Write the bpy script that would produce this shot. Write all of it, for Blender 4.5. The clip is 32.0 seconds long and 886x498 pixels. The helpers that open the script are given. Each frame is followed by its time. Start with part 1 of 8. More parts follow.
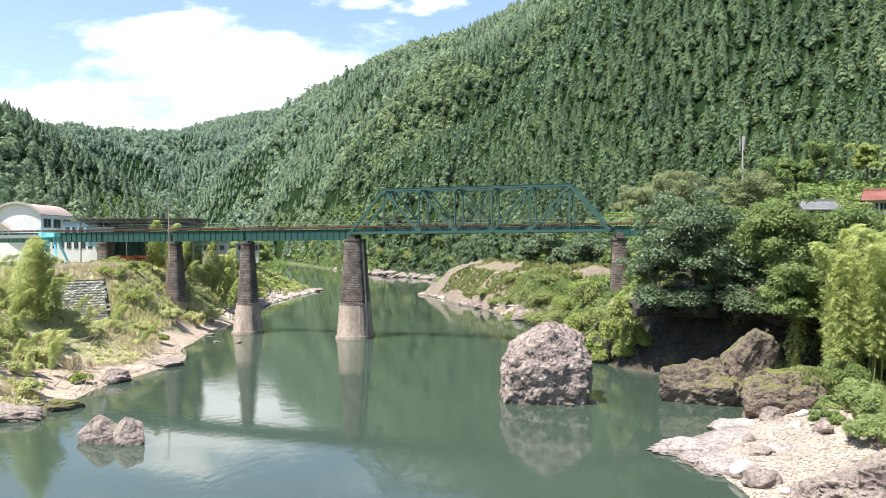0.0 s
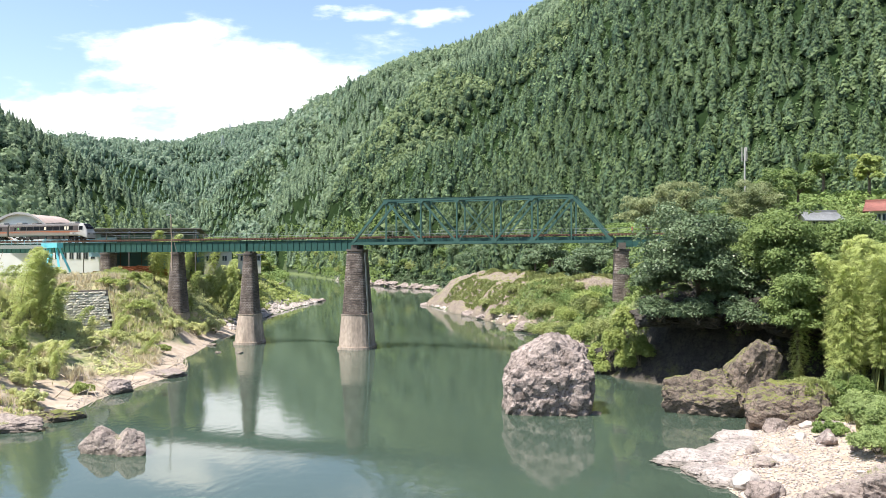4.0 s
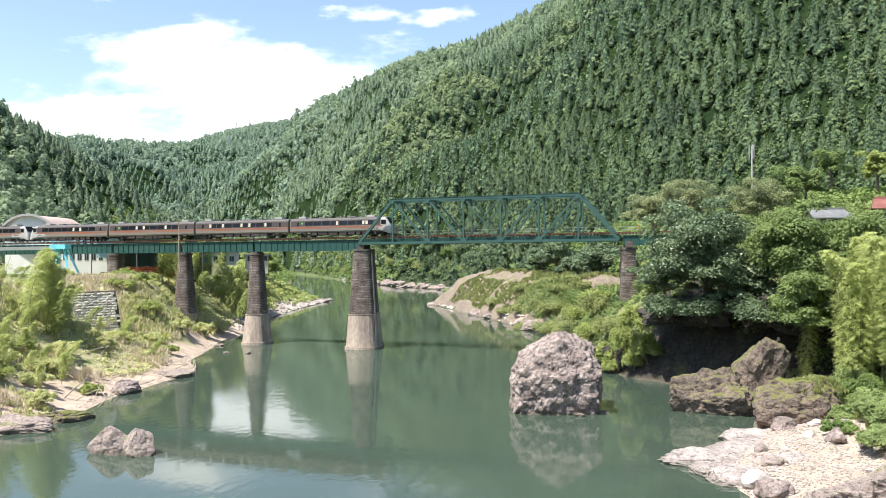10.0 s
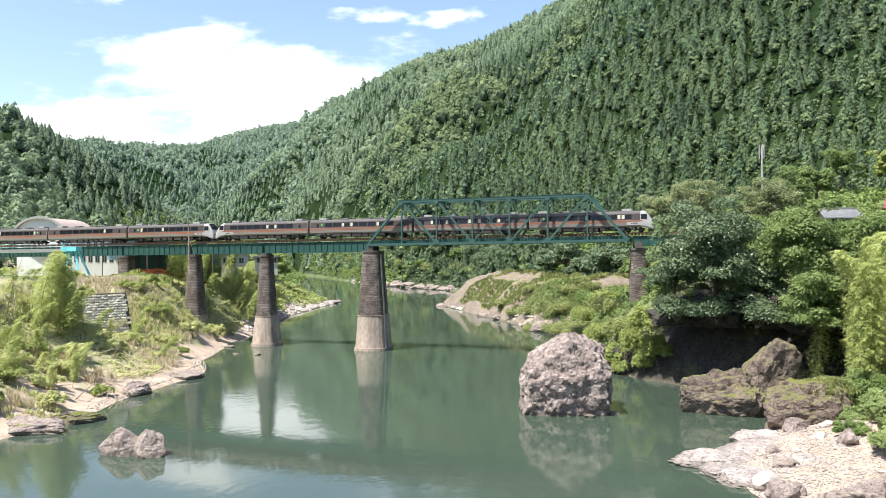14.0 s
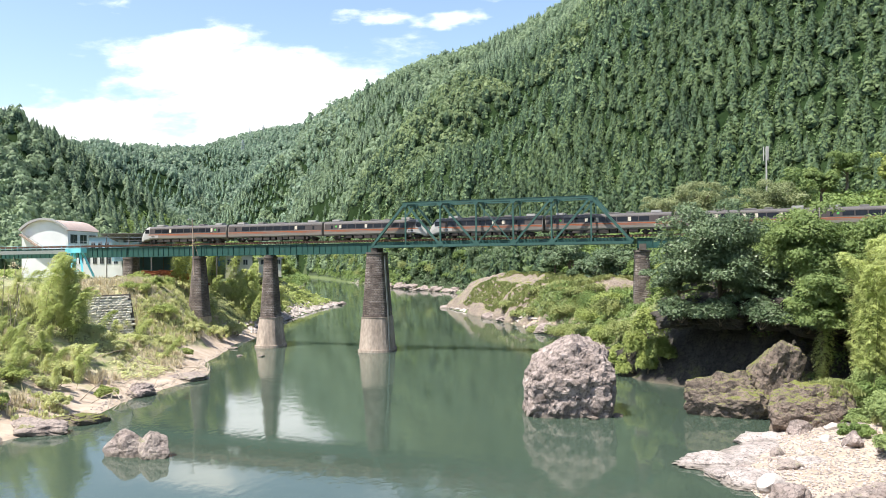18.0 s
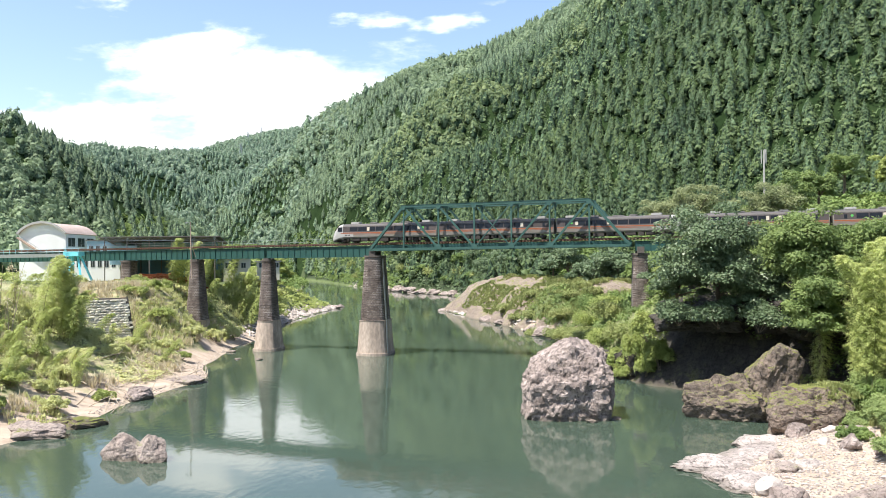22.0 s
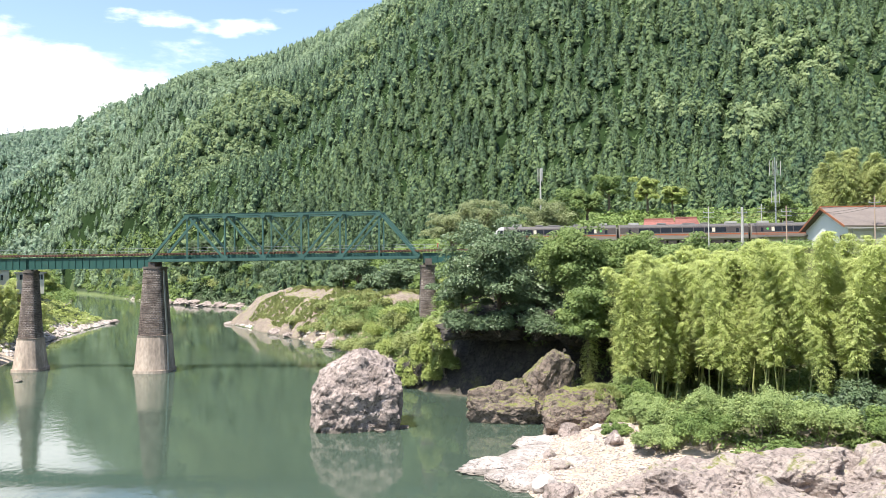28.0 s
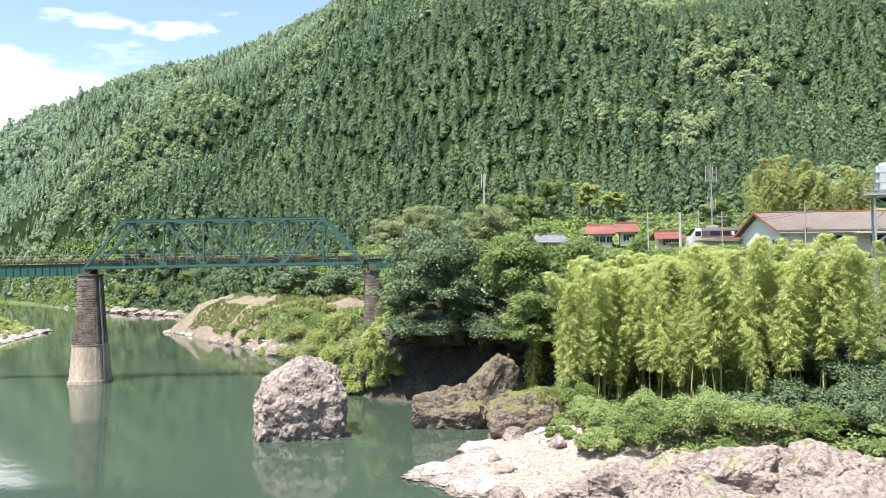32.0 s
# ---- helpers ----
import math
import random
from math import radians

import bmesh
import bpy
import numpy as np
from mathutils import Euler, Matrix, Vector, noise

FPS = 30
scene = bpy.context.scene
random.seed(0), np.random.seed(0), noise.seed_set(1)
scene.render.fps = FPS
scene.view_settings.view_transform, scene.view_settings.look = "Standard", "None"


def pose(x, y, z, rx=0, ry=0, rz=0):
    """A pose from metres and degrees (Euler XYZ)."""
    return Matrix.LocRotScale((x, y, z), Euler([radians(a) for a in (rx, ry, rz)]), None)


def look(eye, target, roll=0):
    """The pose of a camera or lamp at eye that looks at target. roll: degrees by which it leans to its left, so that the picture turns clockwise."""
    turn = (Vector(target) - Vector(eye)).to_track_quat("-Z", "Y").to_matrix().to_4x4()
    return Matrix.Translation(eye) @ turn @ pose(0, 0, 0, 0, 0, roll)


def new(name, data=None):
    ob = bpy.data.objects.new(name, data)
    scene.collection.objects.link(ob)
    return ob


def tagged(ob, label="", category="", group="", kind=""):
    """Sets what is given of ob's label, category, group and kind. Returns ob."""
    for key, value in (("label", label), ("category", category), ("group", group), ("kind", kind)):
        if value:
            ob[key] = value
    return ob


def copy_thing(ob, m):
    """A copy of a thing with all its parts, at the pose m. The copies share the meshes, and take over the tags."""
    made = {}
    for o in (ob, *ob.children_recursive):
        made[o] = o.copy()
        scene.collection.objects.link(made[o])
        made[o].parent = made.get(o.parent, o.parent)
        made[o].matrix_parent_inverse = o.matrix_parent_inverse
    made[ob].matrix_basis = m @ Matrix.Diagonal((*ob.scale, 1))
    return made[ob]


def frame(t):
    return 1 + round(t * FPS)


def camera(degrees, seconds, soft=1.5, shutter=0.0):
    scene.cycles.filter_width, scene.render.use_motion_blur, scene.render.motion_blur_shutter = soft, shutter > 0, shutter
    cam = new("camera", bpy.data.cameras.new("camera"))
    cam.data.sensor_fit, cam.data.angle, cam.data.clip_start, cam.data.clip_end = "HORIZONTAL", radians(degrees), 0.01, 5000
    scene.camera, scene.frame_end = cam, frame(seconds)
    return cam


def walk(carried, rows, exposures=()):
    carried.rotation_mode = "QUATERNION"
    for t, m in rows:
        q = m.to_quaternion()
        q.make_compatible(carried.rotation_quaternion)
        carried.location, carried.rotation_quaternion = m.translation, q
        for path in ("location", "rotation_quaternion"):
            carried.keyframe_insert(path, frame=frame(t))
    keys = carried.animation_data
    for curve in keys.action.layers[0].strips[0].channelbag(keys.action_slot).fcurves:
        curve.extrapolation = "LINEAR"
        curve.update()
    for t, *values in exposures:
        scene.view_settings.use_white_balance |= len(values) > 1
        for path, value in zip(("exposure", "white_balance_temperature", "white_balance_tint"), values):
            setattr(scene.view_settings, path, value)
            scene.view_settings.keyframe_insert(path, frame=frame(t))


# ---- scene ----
# ---- camera: one hand-held viewpoint on the road bridge downstream ----
EYE_Z = 17.3
cam = camera(58.0, 32.0, soft=0.7)
TURNS = [
    (0.0, 0.00, -0.36, 0.00),
    (0.5, 0.01, -0.13, 0.03),
    (1.0, 0.03, 0.17, -0.05),
    (1.5, 0.02, 0.41, -0.05),
    (2.0, 0.03, 0.49, 0.01),
    (2.5, 0.04, 0.47, 0.02),
    (3.0, 0.04, 0.44, -0.18),
    (3.5, 0.05, 0.42, -0.11),
    (5.5, 0.54, 0.36, 0.27),
    (6.0, 0.54, 0.36, 0.40),
    (6.5, 0.56, 0.35, 0.50),
    (7.0, 0.57, 0.35, 0.55),
    (7.5, 0.57, 0.34, 0.58),
    (8.0, 0.58, 0.35, 0.56),
    (8.5, 0.59, 0.35, 0.37),
    (9.0, 0.59, 0.35, 0.25),
    (9.5, 0.61, 0.35, 0.24),
    (10.0, 0.63, 0.36, 0.25),
    (10.5, 0.82, 0.37, 0.15),
    (11.0, 0.90, 0.38, 0.21),
    (11.5, 1.04, 0.39, 0.22),
    (12.0, 1.18, 0.39, 0.22),
    (12.5, 1.24, 0.39, 0.25),
    (13.0, 1.25, 0.41, 0.31),
    (13.5, 1.26, 0.42, 0.36),
    (14.0, 1.28, 0.45, 0.40),
    (14.5, 1.35, 0.46, 0.38),
    (16.5, 1.49, 0.52, 0.32),
    (17.0, 1.52, 0.53, 0.33),
    (17.5, 1.54, 0.55, 0.36),
    (18.0, 1.55, 0.58, 0.37),
    (18.5, 1.56, 0.60, 0.41),
    (19.0, 1.59, 0.62, 0.37),
    (19.5, 1.60, 0.66, 0.36),
    (20.0, 1.60, 0.67, 0.36),
    (20.5, 1.60, 0.70, 0.32),
    (21.0, 1.61, 0.73, 0.39),
    (21.5, 1.60, 0.77, 0.47),
    (22.0, 1.42, 0.80, 0.41),
    (22.5, 1.04, 0.83, 0.32),
    (23.0, 0.29, 0.88, 0.31),
    (23.5, -0.52, 0.92, 0.34),
    (24.0, -1.36, 0.98, 0.42),
    (24.5, -2.11, 1.03, 0.44),
    (26.5, -8.55, 1.38, -0.30),
    (27.0, -10.23, 1.42, -0.07),
    (27.5, -11.81, 1.47, 0.19),
    (28.0, -13.53, 1.52, 0.39),
    (28.5, -15.15, 1.55, 0.39),
    (29.0, -16.36, 1.60, 0.50),
    (29.5, -17.00, 1.64, 0.64),
    (30.0, -17.23, 1.70, 0.71),
    (30.5, -17.30, 1.74, 0.58),
    (31.0, -17.37, 1.78, 0.53),
    (31.5, -17.49, 1.84, 0.67),
    (32.0, -17.51, 1.88, 0.74),
]
walk(cam, [(t, pose(0, 0, EYE_Z, 90 + p, r, y)) for t, y, p, r in TURNS],
     exposures=[(0, 0.92), (23, 0.92), (27, 1.04), (30, 1.12), (32, 1.12)])

# ---- daylight ----
SUN_DIR = Vector((0.42, 0.27, -1.0)).normalized()
world = bpy.data.worlds.new("world")
scene.world = world
world.use_nodes = True
wn, wl = world.node_tree.nodes, world.node_tree.links
wn.clear()
w_out = wn.new("ShaderNodeOutputWorld")
w_bg = wn.new("ShaderNodeBackground")
w_sky = wn.new("ShaderNodeTexSky")
w_sky.sky_type, w_sky.sun_disc = "NISHITA", False
w_sky.sun_elevation = math.asin(-SUN_DIR.z)
w_sky.sun_rotation = math.atan2(-SUN_DIR.x, -SUN_DIR.y)
w_sky.dust_density, w_sky.air_density, w_sky.ozone_density = 1.0, 1.0, 0.2
w_bg.inputs[1].default_value = 0.13
w_geo = wn.new("ShaderNodeTexCoord")
w_sep = wn.new("ShaderNodeSeparateXYZ")
wl.new(w_geo.outputs["Generated"], w_sep.inputs[0])


def wmath(op, a, b=None, clamp=False):
    n = wn.new("ShaderNodeMath")
    n.operation, n.use_clamp = op, clamp
    for i, v in enumerate((a, b)):
        if v is None:
            continue
        if isinstance(v, (int, float)):
            n.inputs[i].default_value = v
        else:
            wl.new(v, n.inputs[i])
    return n.outputs[0]


# cumulus layer on a flat ceiling: the direction is cast on a plane overhead
w_up = wmath("MAXIMUM", w_sep.outputs[2], 0.02)
w_el = wmath("DIVIDE", w_sep.outputs[2], wmath("MAXIMUM", w_sep.outputs[1], 0.05))
w_az = wmath("DIVIDE", w_sep.outputs[0], wmath("MAXIMUM", w_sep.outputs[1], 0.05))
w_comb = wn.new("ShaderNodeCombineXYZ")
wl.new(wmath("MULTIPLY", w_az, 1.0), w_comb.inputs[0])
wl.new(wmath("MULTIPLY", w_el, 2.6), w_comb.inputs[1])
w_noise = wn.new("ShaderNodeTexNoise")
w_noise.inputs["Scale"].default_value, w_noise.inputs["Detail"].default_value = 5.0, 9.0
w_noise.inputs["Roughness"].default_value = 0.55
wl.new(w_comb.outputs[0], w_noise.inputs["Vector"])


w_warp = wn.new("ShaderNodeTexNoise")
w_warp.inputs["Scale"].default_value, w_warp.inputs["Detail"].default_value = 7.0, 6.0
wl.new(w_comb.outputs[0], w_warp.inputs["Vector"])
w_ws = wn.new("ShaderNodeSeparateColor")
wl.new(w_warp.outputs["Color"], w_ws.inputs[0])
w_az = wmath("ADD", w_az, wmath("MULTIPLY", wmath("SUBTRACT", w_ws.outputs[0], 0.5), 0.34))
w_el = wmath("ADD", w_el, wmath("MULTIPLY", wmath("SUBTRACT", w_ws.outputs[1], 0.5), 0.10))


def puff(ax, el, wx, wy):
    """Soft mound of cloud round one direction."""
    dx = wmath("DIVIDE", wmath("SUBTRACT", w_az, ax), wx)
    dy = wmath("DIVIDE", wmath("SUBTRACT", w_el, el), wy)
    rr = wmath("ADD", wmath("MULTIPLY", dx, dx), wmath("MULTIPLY", dy, dy))
    return wmath("SUBTRACT", 1.0, wmath("MINIMUM", rr, 2.0))


w_m = puff(-0.27, 0.224, 0.27, 0.058)
for args in ((-0.13, 0.205, 0.17, 0.042), (-0.46, 0.165, 0.18, 0.055), (-0.30, 0.17, 0.2, 0.04), (-0.065, 0.303, 0.05, 0.014), (0.02, 0.318, 0.10, 0.010), (-0.47, 0.33, 0.08, 0.012),
             (0.9, 0.35, 0.5, 0.1), (-1.3, 0.4, 0.5, 0.12)):
    w_m = wmath("MAXIMUM", w_m, wmath("MULTIPLY", puff(*args), 0.4 if args[3] < 0.02 else 1.0))
w_d = wmath("ADD", wmath("MULTIPLY", w_m, 0.42), wmath("MULTIPLY", wmath("SUBTRACT", w_noise.outputs["Fac"], 0.5), 2.2))
w_ramp = wn.new("ShaderNodeMapRange")
w_ramp.interpolation_type = "SMOOTHSTEP"
wl.new(w_d, w_ramp.inputs["Value"])
w_ramp.inputs["From Min"].default_value, w_ramp.inputs["From Max"].default_value = 0.0, 0.5
w_mix = wn.new("ShaderNodeMix")
w_mix.data_type = "RGBA"
wl.new(w_ramp.outputs[0], w_mix.inputs["Factor"])
wl.new(w_sky.outputs[0], w_mix.inputs["A"])
w_mix.inputs["B"].default_value = (8.2, 8.3, 8.4, 1)
wl.new(w_mix.outputs["Result"], w_bg.inputs[0])
wl.new(w_bg.outputs[0], w_out.inputs[0])

sun = new("sun", bpy.data.lights.new("sun", "SUN"))
sun.data.energy, sun.data.angle, sun.data.color = 5.0, radians(0.6), (1.0, 0.95, 0.87)
sun.matrix_world = look((0, 0, 300), Vector((0, 0, 300)) + SUN_DIR)

# ---- materials ----


def nodes_of(name):
    m = bpy.data.materials.new(name)
    m.use_nodes = True
    nt = m.node_tree
    return m, nt, nt.nodes, nt.links, nt.nodes["Principled BSDF"]


def mat(name, a, b, rough=0.8, metal=0.0, scale=1.0, bump=0.3, grime=0.25, dist=0.02, stretch=(1, 1, 1), spec=0.4, island=0.0, obj=0.0):
    """Two-colour surface: broad patches, fine grain, relief."""
    m, nt, N, L, P = nodes_of(name)
    tc = N.new("ShaderNodeTexCoord")
    mp = N.new("ShaderNodeMapping")
    mp.inputs["Scale"].default_value = stretch
    L.new(tc.outputs["Object"], mp.inputs[0])
    n1, n2 = N.new("ShaderNodeTexNoise"), N.new("ShaderNodeTexNoise")
    n1.inputs["Scale"].default_value, n1.inputs["Detail"].default_value = scale, 6
    n2.inputs["Scale"].default_value, n2.inputs["Detail"].default_value = scale * 9.0, 8
    for n in (n1, n2):
        L.new(mp.outputs[0], n.inputs["Vector"])
    r = N.new("ShaderNodeMapRange")
    r.inputs["From Min"].default_value, r.inputs["From Max"].default_value = 0.3, 0.7
    L.new(n1.outputs["Fac"], r.inputs["Value"])
    mx = N.new("ShaderNodeMix")
    mx.data_type = "RGBA"
    mx.inputs["A"].default_value, mx.inputs["B"].default_value = (*a, 1), (*b, 1)
    L.new(r.outputs[0], mx.inputs["Factor"])
    hs = N.new("ShaderNodeHueSaturation")
    L.new(mx.outputs["Result"], hs.inputs["Color"])
    v = N.new("ShaderNodeMapRange")
    v.inputs["To Min"].default_value, v.inputs["To Max"].default_value = 1 - grime * 1.6, 1 + grime * 1.6
    L.new(n2.outputs["Fac"], v.inputs["Value"])
    val = v.outputs[0]
    for amount, node, sock in ((island, "ShaderNodeNewGeometry", "Random Per Island"), (obj, "ShaderNodeObjectInfo", "Random")):
        if amount:
            g = N.new(node)
            w = N.new("ShaderNodeMapRange")
            w.inputs["To Min"].default_value, w.inputs["To Max"].default_value = 1 - amount, 1 + amount
            L.new(g.outputs[sock], w.inputs["Value"])
            k = N.new("ShaderNodeMath")
            k.operation = "MULTIPLY"
            L.new(val, k.inputs[0]), L.new(w.outputs[0], k.inputs[1])
            val = k.outputs[0]
    L.new(val, hs.inputs["Value"])
    L.new(hs.outputs[0], P.inputs["Base Color"])
    P.inputs["Roughness"].default_value, P.inputs["Metallic"].default_value = rough, metal
    P.inputs["Specular IOR Level"].default_value = spec
    if bump:
        bp = N.new("ShaderNodeBump")
        bp.inputs["Strength"].default_value, bp.inputs["Distance"].default_value = bump, dist
        L.new(n2.outputs["Fac"], bp.inputs["Height"])
        L.new(bp.outputs[0], P.inputs["Normal"])
    return m


def leafy(name, a, b, glow=0.25, patch=0.06, fine=0.5, isl=0.3, rough=0.6):
    """Foliage: leaf-to-leaf variation, drifts of tone, light through the leaf."""
    m, nt, N, L, P = nodes_of(name)
    tc, n1 = N.new("ShaderNodeTexCoord"), N.new("ShaderNodeTexNoise")
    n1.inputs["Scale"].default_value, n1.inputs["Detail"].default_value = patch, 3
    L.new(tc.outputs["Object"], n1.inputs["Vector"])
    g = N.new("ShaderNodeNewGeometry")
    ad = N.new("ShaderNodeMath")
    ad.operation = "MULTIPLY_ADD"
    L.new(g.outputs["Random Per Island"], ad.inputs[0])
    ad.inputs[1].default_value = isl
    n3 = N.new("ShaderNodeTexNoise")
    n3.inputs["Scale"].default_value, n3.inputs["Detail"].default_value = fine, 1
    L.new(tc.outputs["Object"], n3.inputs["Vector"])
    f3 = N.new("ShaderNodeMapRange")
    f3.inputs["From Min"].default_value, f3.inputs["From Max"].default_value = 0.3, 0.7
    f3.inputs["To Max"].default_value = 0.55
    L.new(n3.outputs["Fac"], f3.inputs["Value"])
    a3 = N.new("ShaderNodeMath")
    L.new(f3.outputs[0], a3.inputs[0])
    sc = N.new("ShaderNodeMapRange")
    sc.inputs["From Min"].default_value, sc.inputs["From Max"].default_value = 0.35, 0.65
    sc.inputs["To Min"].default_value, sc.inputs["To Max"].default_value = 0.0, 0.45
    L.new(n1.outputs["Fac"], sc.inputs["Value"])
    L.new(sc.outputs[0], a3.inputs[1])
    L.new(a3.outputs[0], ad.inputs[2])
    mx = N.new("ShaderNodeMix")
    mx.data_type = "RGBA"
    mx.inputs["A"].default_value, mx.inputs["B"].default_value = (*a, 1), (*b, 1)
    L.new(ad.outputs[0], mx.inputs["Factor"])
    L.new(mx.outputs["Result"], P.inputs["Base Color"])
    P.inputs["Roughness"].default_value, P.inputs["Specular IOR Level"].default_value = rough, 0.3
    tr, ms = N.new("ShaderNodeBsdfTranslucent"), N.new("ShaderNodeMixShader")
    L.new(mx.outputs["Result"], tr.inputs[0])
    ms.inputs[0].default_value = glow
    L.new(P.outputs[0], ms.inputs[1]), L.new(tr.outputs[0], ms.inputs[2])
    L.new(ms.outputs[0], N["Material Output"].inputs[0])
    return m


def painted(name, col, rough=0.5, wear=(0.16, 0.08, 0.05), worn=0.62, scale=1.2, metal=0.0):
    """Paint with streaks of rust or dirt where a noise passes the level worn."""
    m, nt, N, L, P = nodes_of(name)
    tc = N.new("ShaderNodeTexCoord")
    mp = N.new("ShaderNodeMapping")
    mp.inputs["Scale"].default_value = (1, 1, 0.35)
    L.new(tc.outputs["Object"], mp.inputs[0])
    n1, n2 = N.new("ShaderNodeTexNoise"), N.new("ShaderNodeTexNoise")
    n1.inputs["Scale"].default_value, n1.inputs["Detail"].default_value = scale, 9
    n2.inputs["Scale"].default_value, n2.inputs["Detail"].default_value = scale * 0.35, 4
    n1.inputs["Roughness"].default_value = 0.7
    L.new(mp.outputs[0], n1.inputs["Vector"]), L.new(tc.outputs["Object"], n2.inputs["Vector"])
    r = N.new("ShaderNodeMapRange")
    r.inputs["From Min"].default_value, r.inputs["From Max"].default_value = worn, worn + 0.08
    L.new(n1.outputs["Fac"], r.inputs["Value"])
    fade = N.new("ShaderNodeMix")
    fade.data_type = "RGBA"
    fade.inputs["A"].default_value = (*[c * 0.8 for c in col], 1)
    fade.inputs["B"].default_value = (*[min(1, c * 1.2 + 0.01) for c in col], 1)
    L.new(n2.outputs["Fac"], fade.inputs["Factor"])
    mx = N.new("ShaderNodeMix")
    mx.data_type = "RGBA"
    L.new(fade.outputs["Result"], mx.inputs["A"])
    mx.inputs["B"].default_value = (*wear, 1)
    L.new(r.outputs[0], mx.inputs["Factor"])
    L.new(mx.outputs["Result"], P.inputs["Base Color"])
    P.inputs["Roughness"].default_value, P.inputs["Metallic"].default_value = rough, metal
    bp = N.new("ShaderNodeBump")
    bp.inputs["Strength"].default_value, bp.inputs["Distance"].default_value = 0.15, 0.01
    L.new(n1.outputs["Fac"], bp.inputs["Height"])
    L.new(bp.outputs[0], P.inputs["Normal"])
    return m


M_TRUSS = painted("truss_paint", (0.034, 0.092, 0.078), 0.45, (0.10, 0.075, 0.05), 0.66)
M_GIRDER = painted("girder_paint", (0.014, 0.07, 0.058), 0.5, (0.07, 0.05, 0.035), 0.64)
M_RUST = mat("rusty_steel", (0.20, 0.07, 0.035), (0.30, 0.12, 0.06), 0.85, scale=2, obj=0.25)
M_SLEEPER = mat("sleeper_wood", (0.15, 0.08, 0.058), (0.24, 0.13, 0.09), 0.9, scale=3, obj=0.25)
M_RAIL = mat("rail_steel", (0.16, 0.09, 0.06), (0.22, 0.14, 0.10), 0.5, 0.6, scale=4)
M_MORTAR = mat("pier_mortar", (0.14, 0.12, 0.105), (0.085, 0.072, 0.062), 0.95, scale=0.7, grime=0.3)
M_CONC = mat("pier_concrete", (0.50, 0.41, 0.335), (0.23, 0.185, 0.15), 0.9, scale=0.3, grime=0.35, stretch=(1, 1, 0.4))
M_GALV = mat("galvanised_steel", (0.45, 0.47, 0.48), (0.34, 0.36, 0.37), 0.45, 0.7, scale=3, bump=0.05)


def ground_material():
    """Sand and gravel by the water, soil and low weeds above, with stones showing through."""
    m, nt, N, L, P = nodes_of("bank_soil")
    tc = N.new("ShaderNodeTexCoord")
    sp = N.new("ShaderNodeSeparateXYZ")
    L.new(tc.outputs["Object"], sp.inputs[0])
    ns = []
    for sc, det in ((0.10, 6), (0.7, 8), (6.0, 6)):
        n = N.new("ShaderNodeTexNoise")
        n.inputs["Scale"].default_value, n.inputs["Detail"].default_value = sc, det
        L.new(tc.outputs["Object"], n.inputs["Vector"])
        ns.append(n)

    def mixed(f, a, b):
        x = N.new("ShaderNodeMix")
        x.data_type = "RGBA"
        L.new(f, x.inputs["Factor"])
        for k, v in (("A", a), ("B", b)):
            if isinstance(v, tuple):
                x.inputs[k].default_value = (*v, 1)
            else:
                L.new(v, x.inputs[k])
        return x.outputs["Result"]

    def ramp(v, lo, hi):
        r = N.new("ShaderNodeMapRange")
        r.inputs["From Min"].default_value, r.inputs["From Max"].default_value = lo, hi
        L.new(v, r.inputs["Value"])
        return r.outputs[0]

    sand = mixed(ramp(ns[1].outputs["Fac"], 0.35, 0.65), (0.45, 0.365, 0.29), (0.33, 0.26, 0.20))
    weed = mixed(ramp(ns[1].outputs["Fac"], 0.35, 0.65), (0.16, 0.19, 0.07), (0.36, 0.32, 0.20))
    weed = mixed(ramp(sp.outputs[1], 165, 200), weed, (0.09, 0.12, 0.04))
    weed = mixed(ramp(sp.outputs[0], 18, 36), weed, mixed(ramp(sp.outputs[1], 98, 125), (0.075, 0.075, 0.035), (0.15, 0.20, 0.065)))
    h = N.new("ShaderNodeMath")
    h.operation = "MULTIPLY_ADD"
    L.new(ns[0].outputs["Fac"], h.inputs[0])
    h.inputs[1].default_value = -10.0
    L.new(sp.outputs[2], h.inputs[2])
    fy_ = N.new("ShaderNodeMapRange")
    for k, v in (("From Min", 185), ("From Max", 280), ("To Min", 0), ("To Max", 7)):
        fy_.inputs[k].default_value = v
    L.new(sp.outputs[1], fy_.inputs["Value"])
    up_ = N.new("ShaderNodeMath")
    L.new(h.outputs[0], up_.inputs[0]), L.new(fy_.outputs[0], up_.inputs[1])
    col = mixed(ramp(up_.outputs[0], -2.4, -1.5), sand, weed)
    # far wooded shore mixed to a dark floor green, tree shade in the colour
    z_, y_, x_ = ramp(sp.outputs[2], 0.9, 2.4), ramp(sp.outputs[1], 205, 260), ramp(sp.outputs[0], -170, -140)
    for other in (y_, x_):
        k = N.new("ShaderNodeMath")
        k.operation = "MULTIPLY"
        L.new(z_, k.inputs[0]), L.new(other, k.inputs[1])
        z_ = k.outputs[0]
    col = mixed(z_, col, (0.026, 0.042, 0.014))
    L.new(col, P.inputs["Base Color"])
    P.inputs["Roughness"].default_value = 0.95
    bp = N.new("ShaderNodeBump")
    bp.inputs["Strength"].default_value, bp.inputs["Distance"].default_value = 0.7, 0.15
    L.new(ns[2].outputs["Fac"], bp.inputs["Height"])
    L.new(bp.outputs[0], P.inputs["Normal"])
    return m


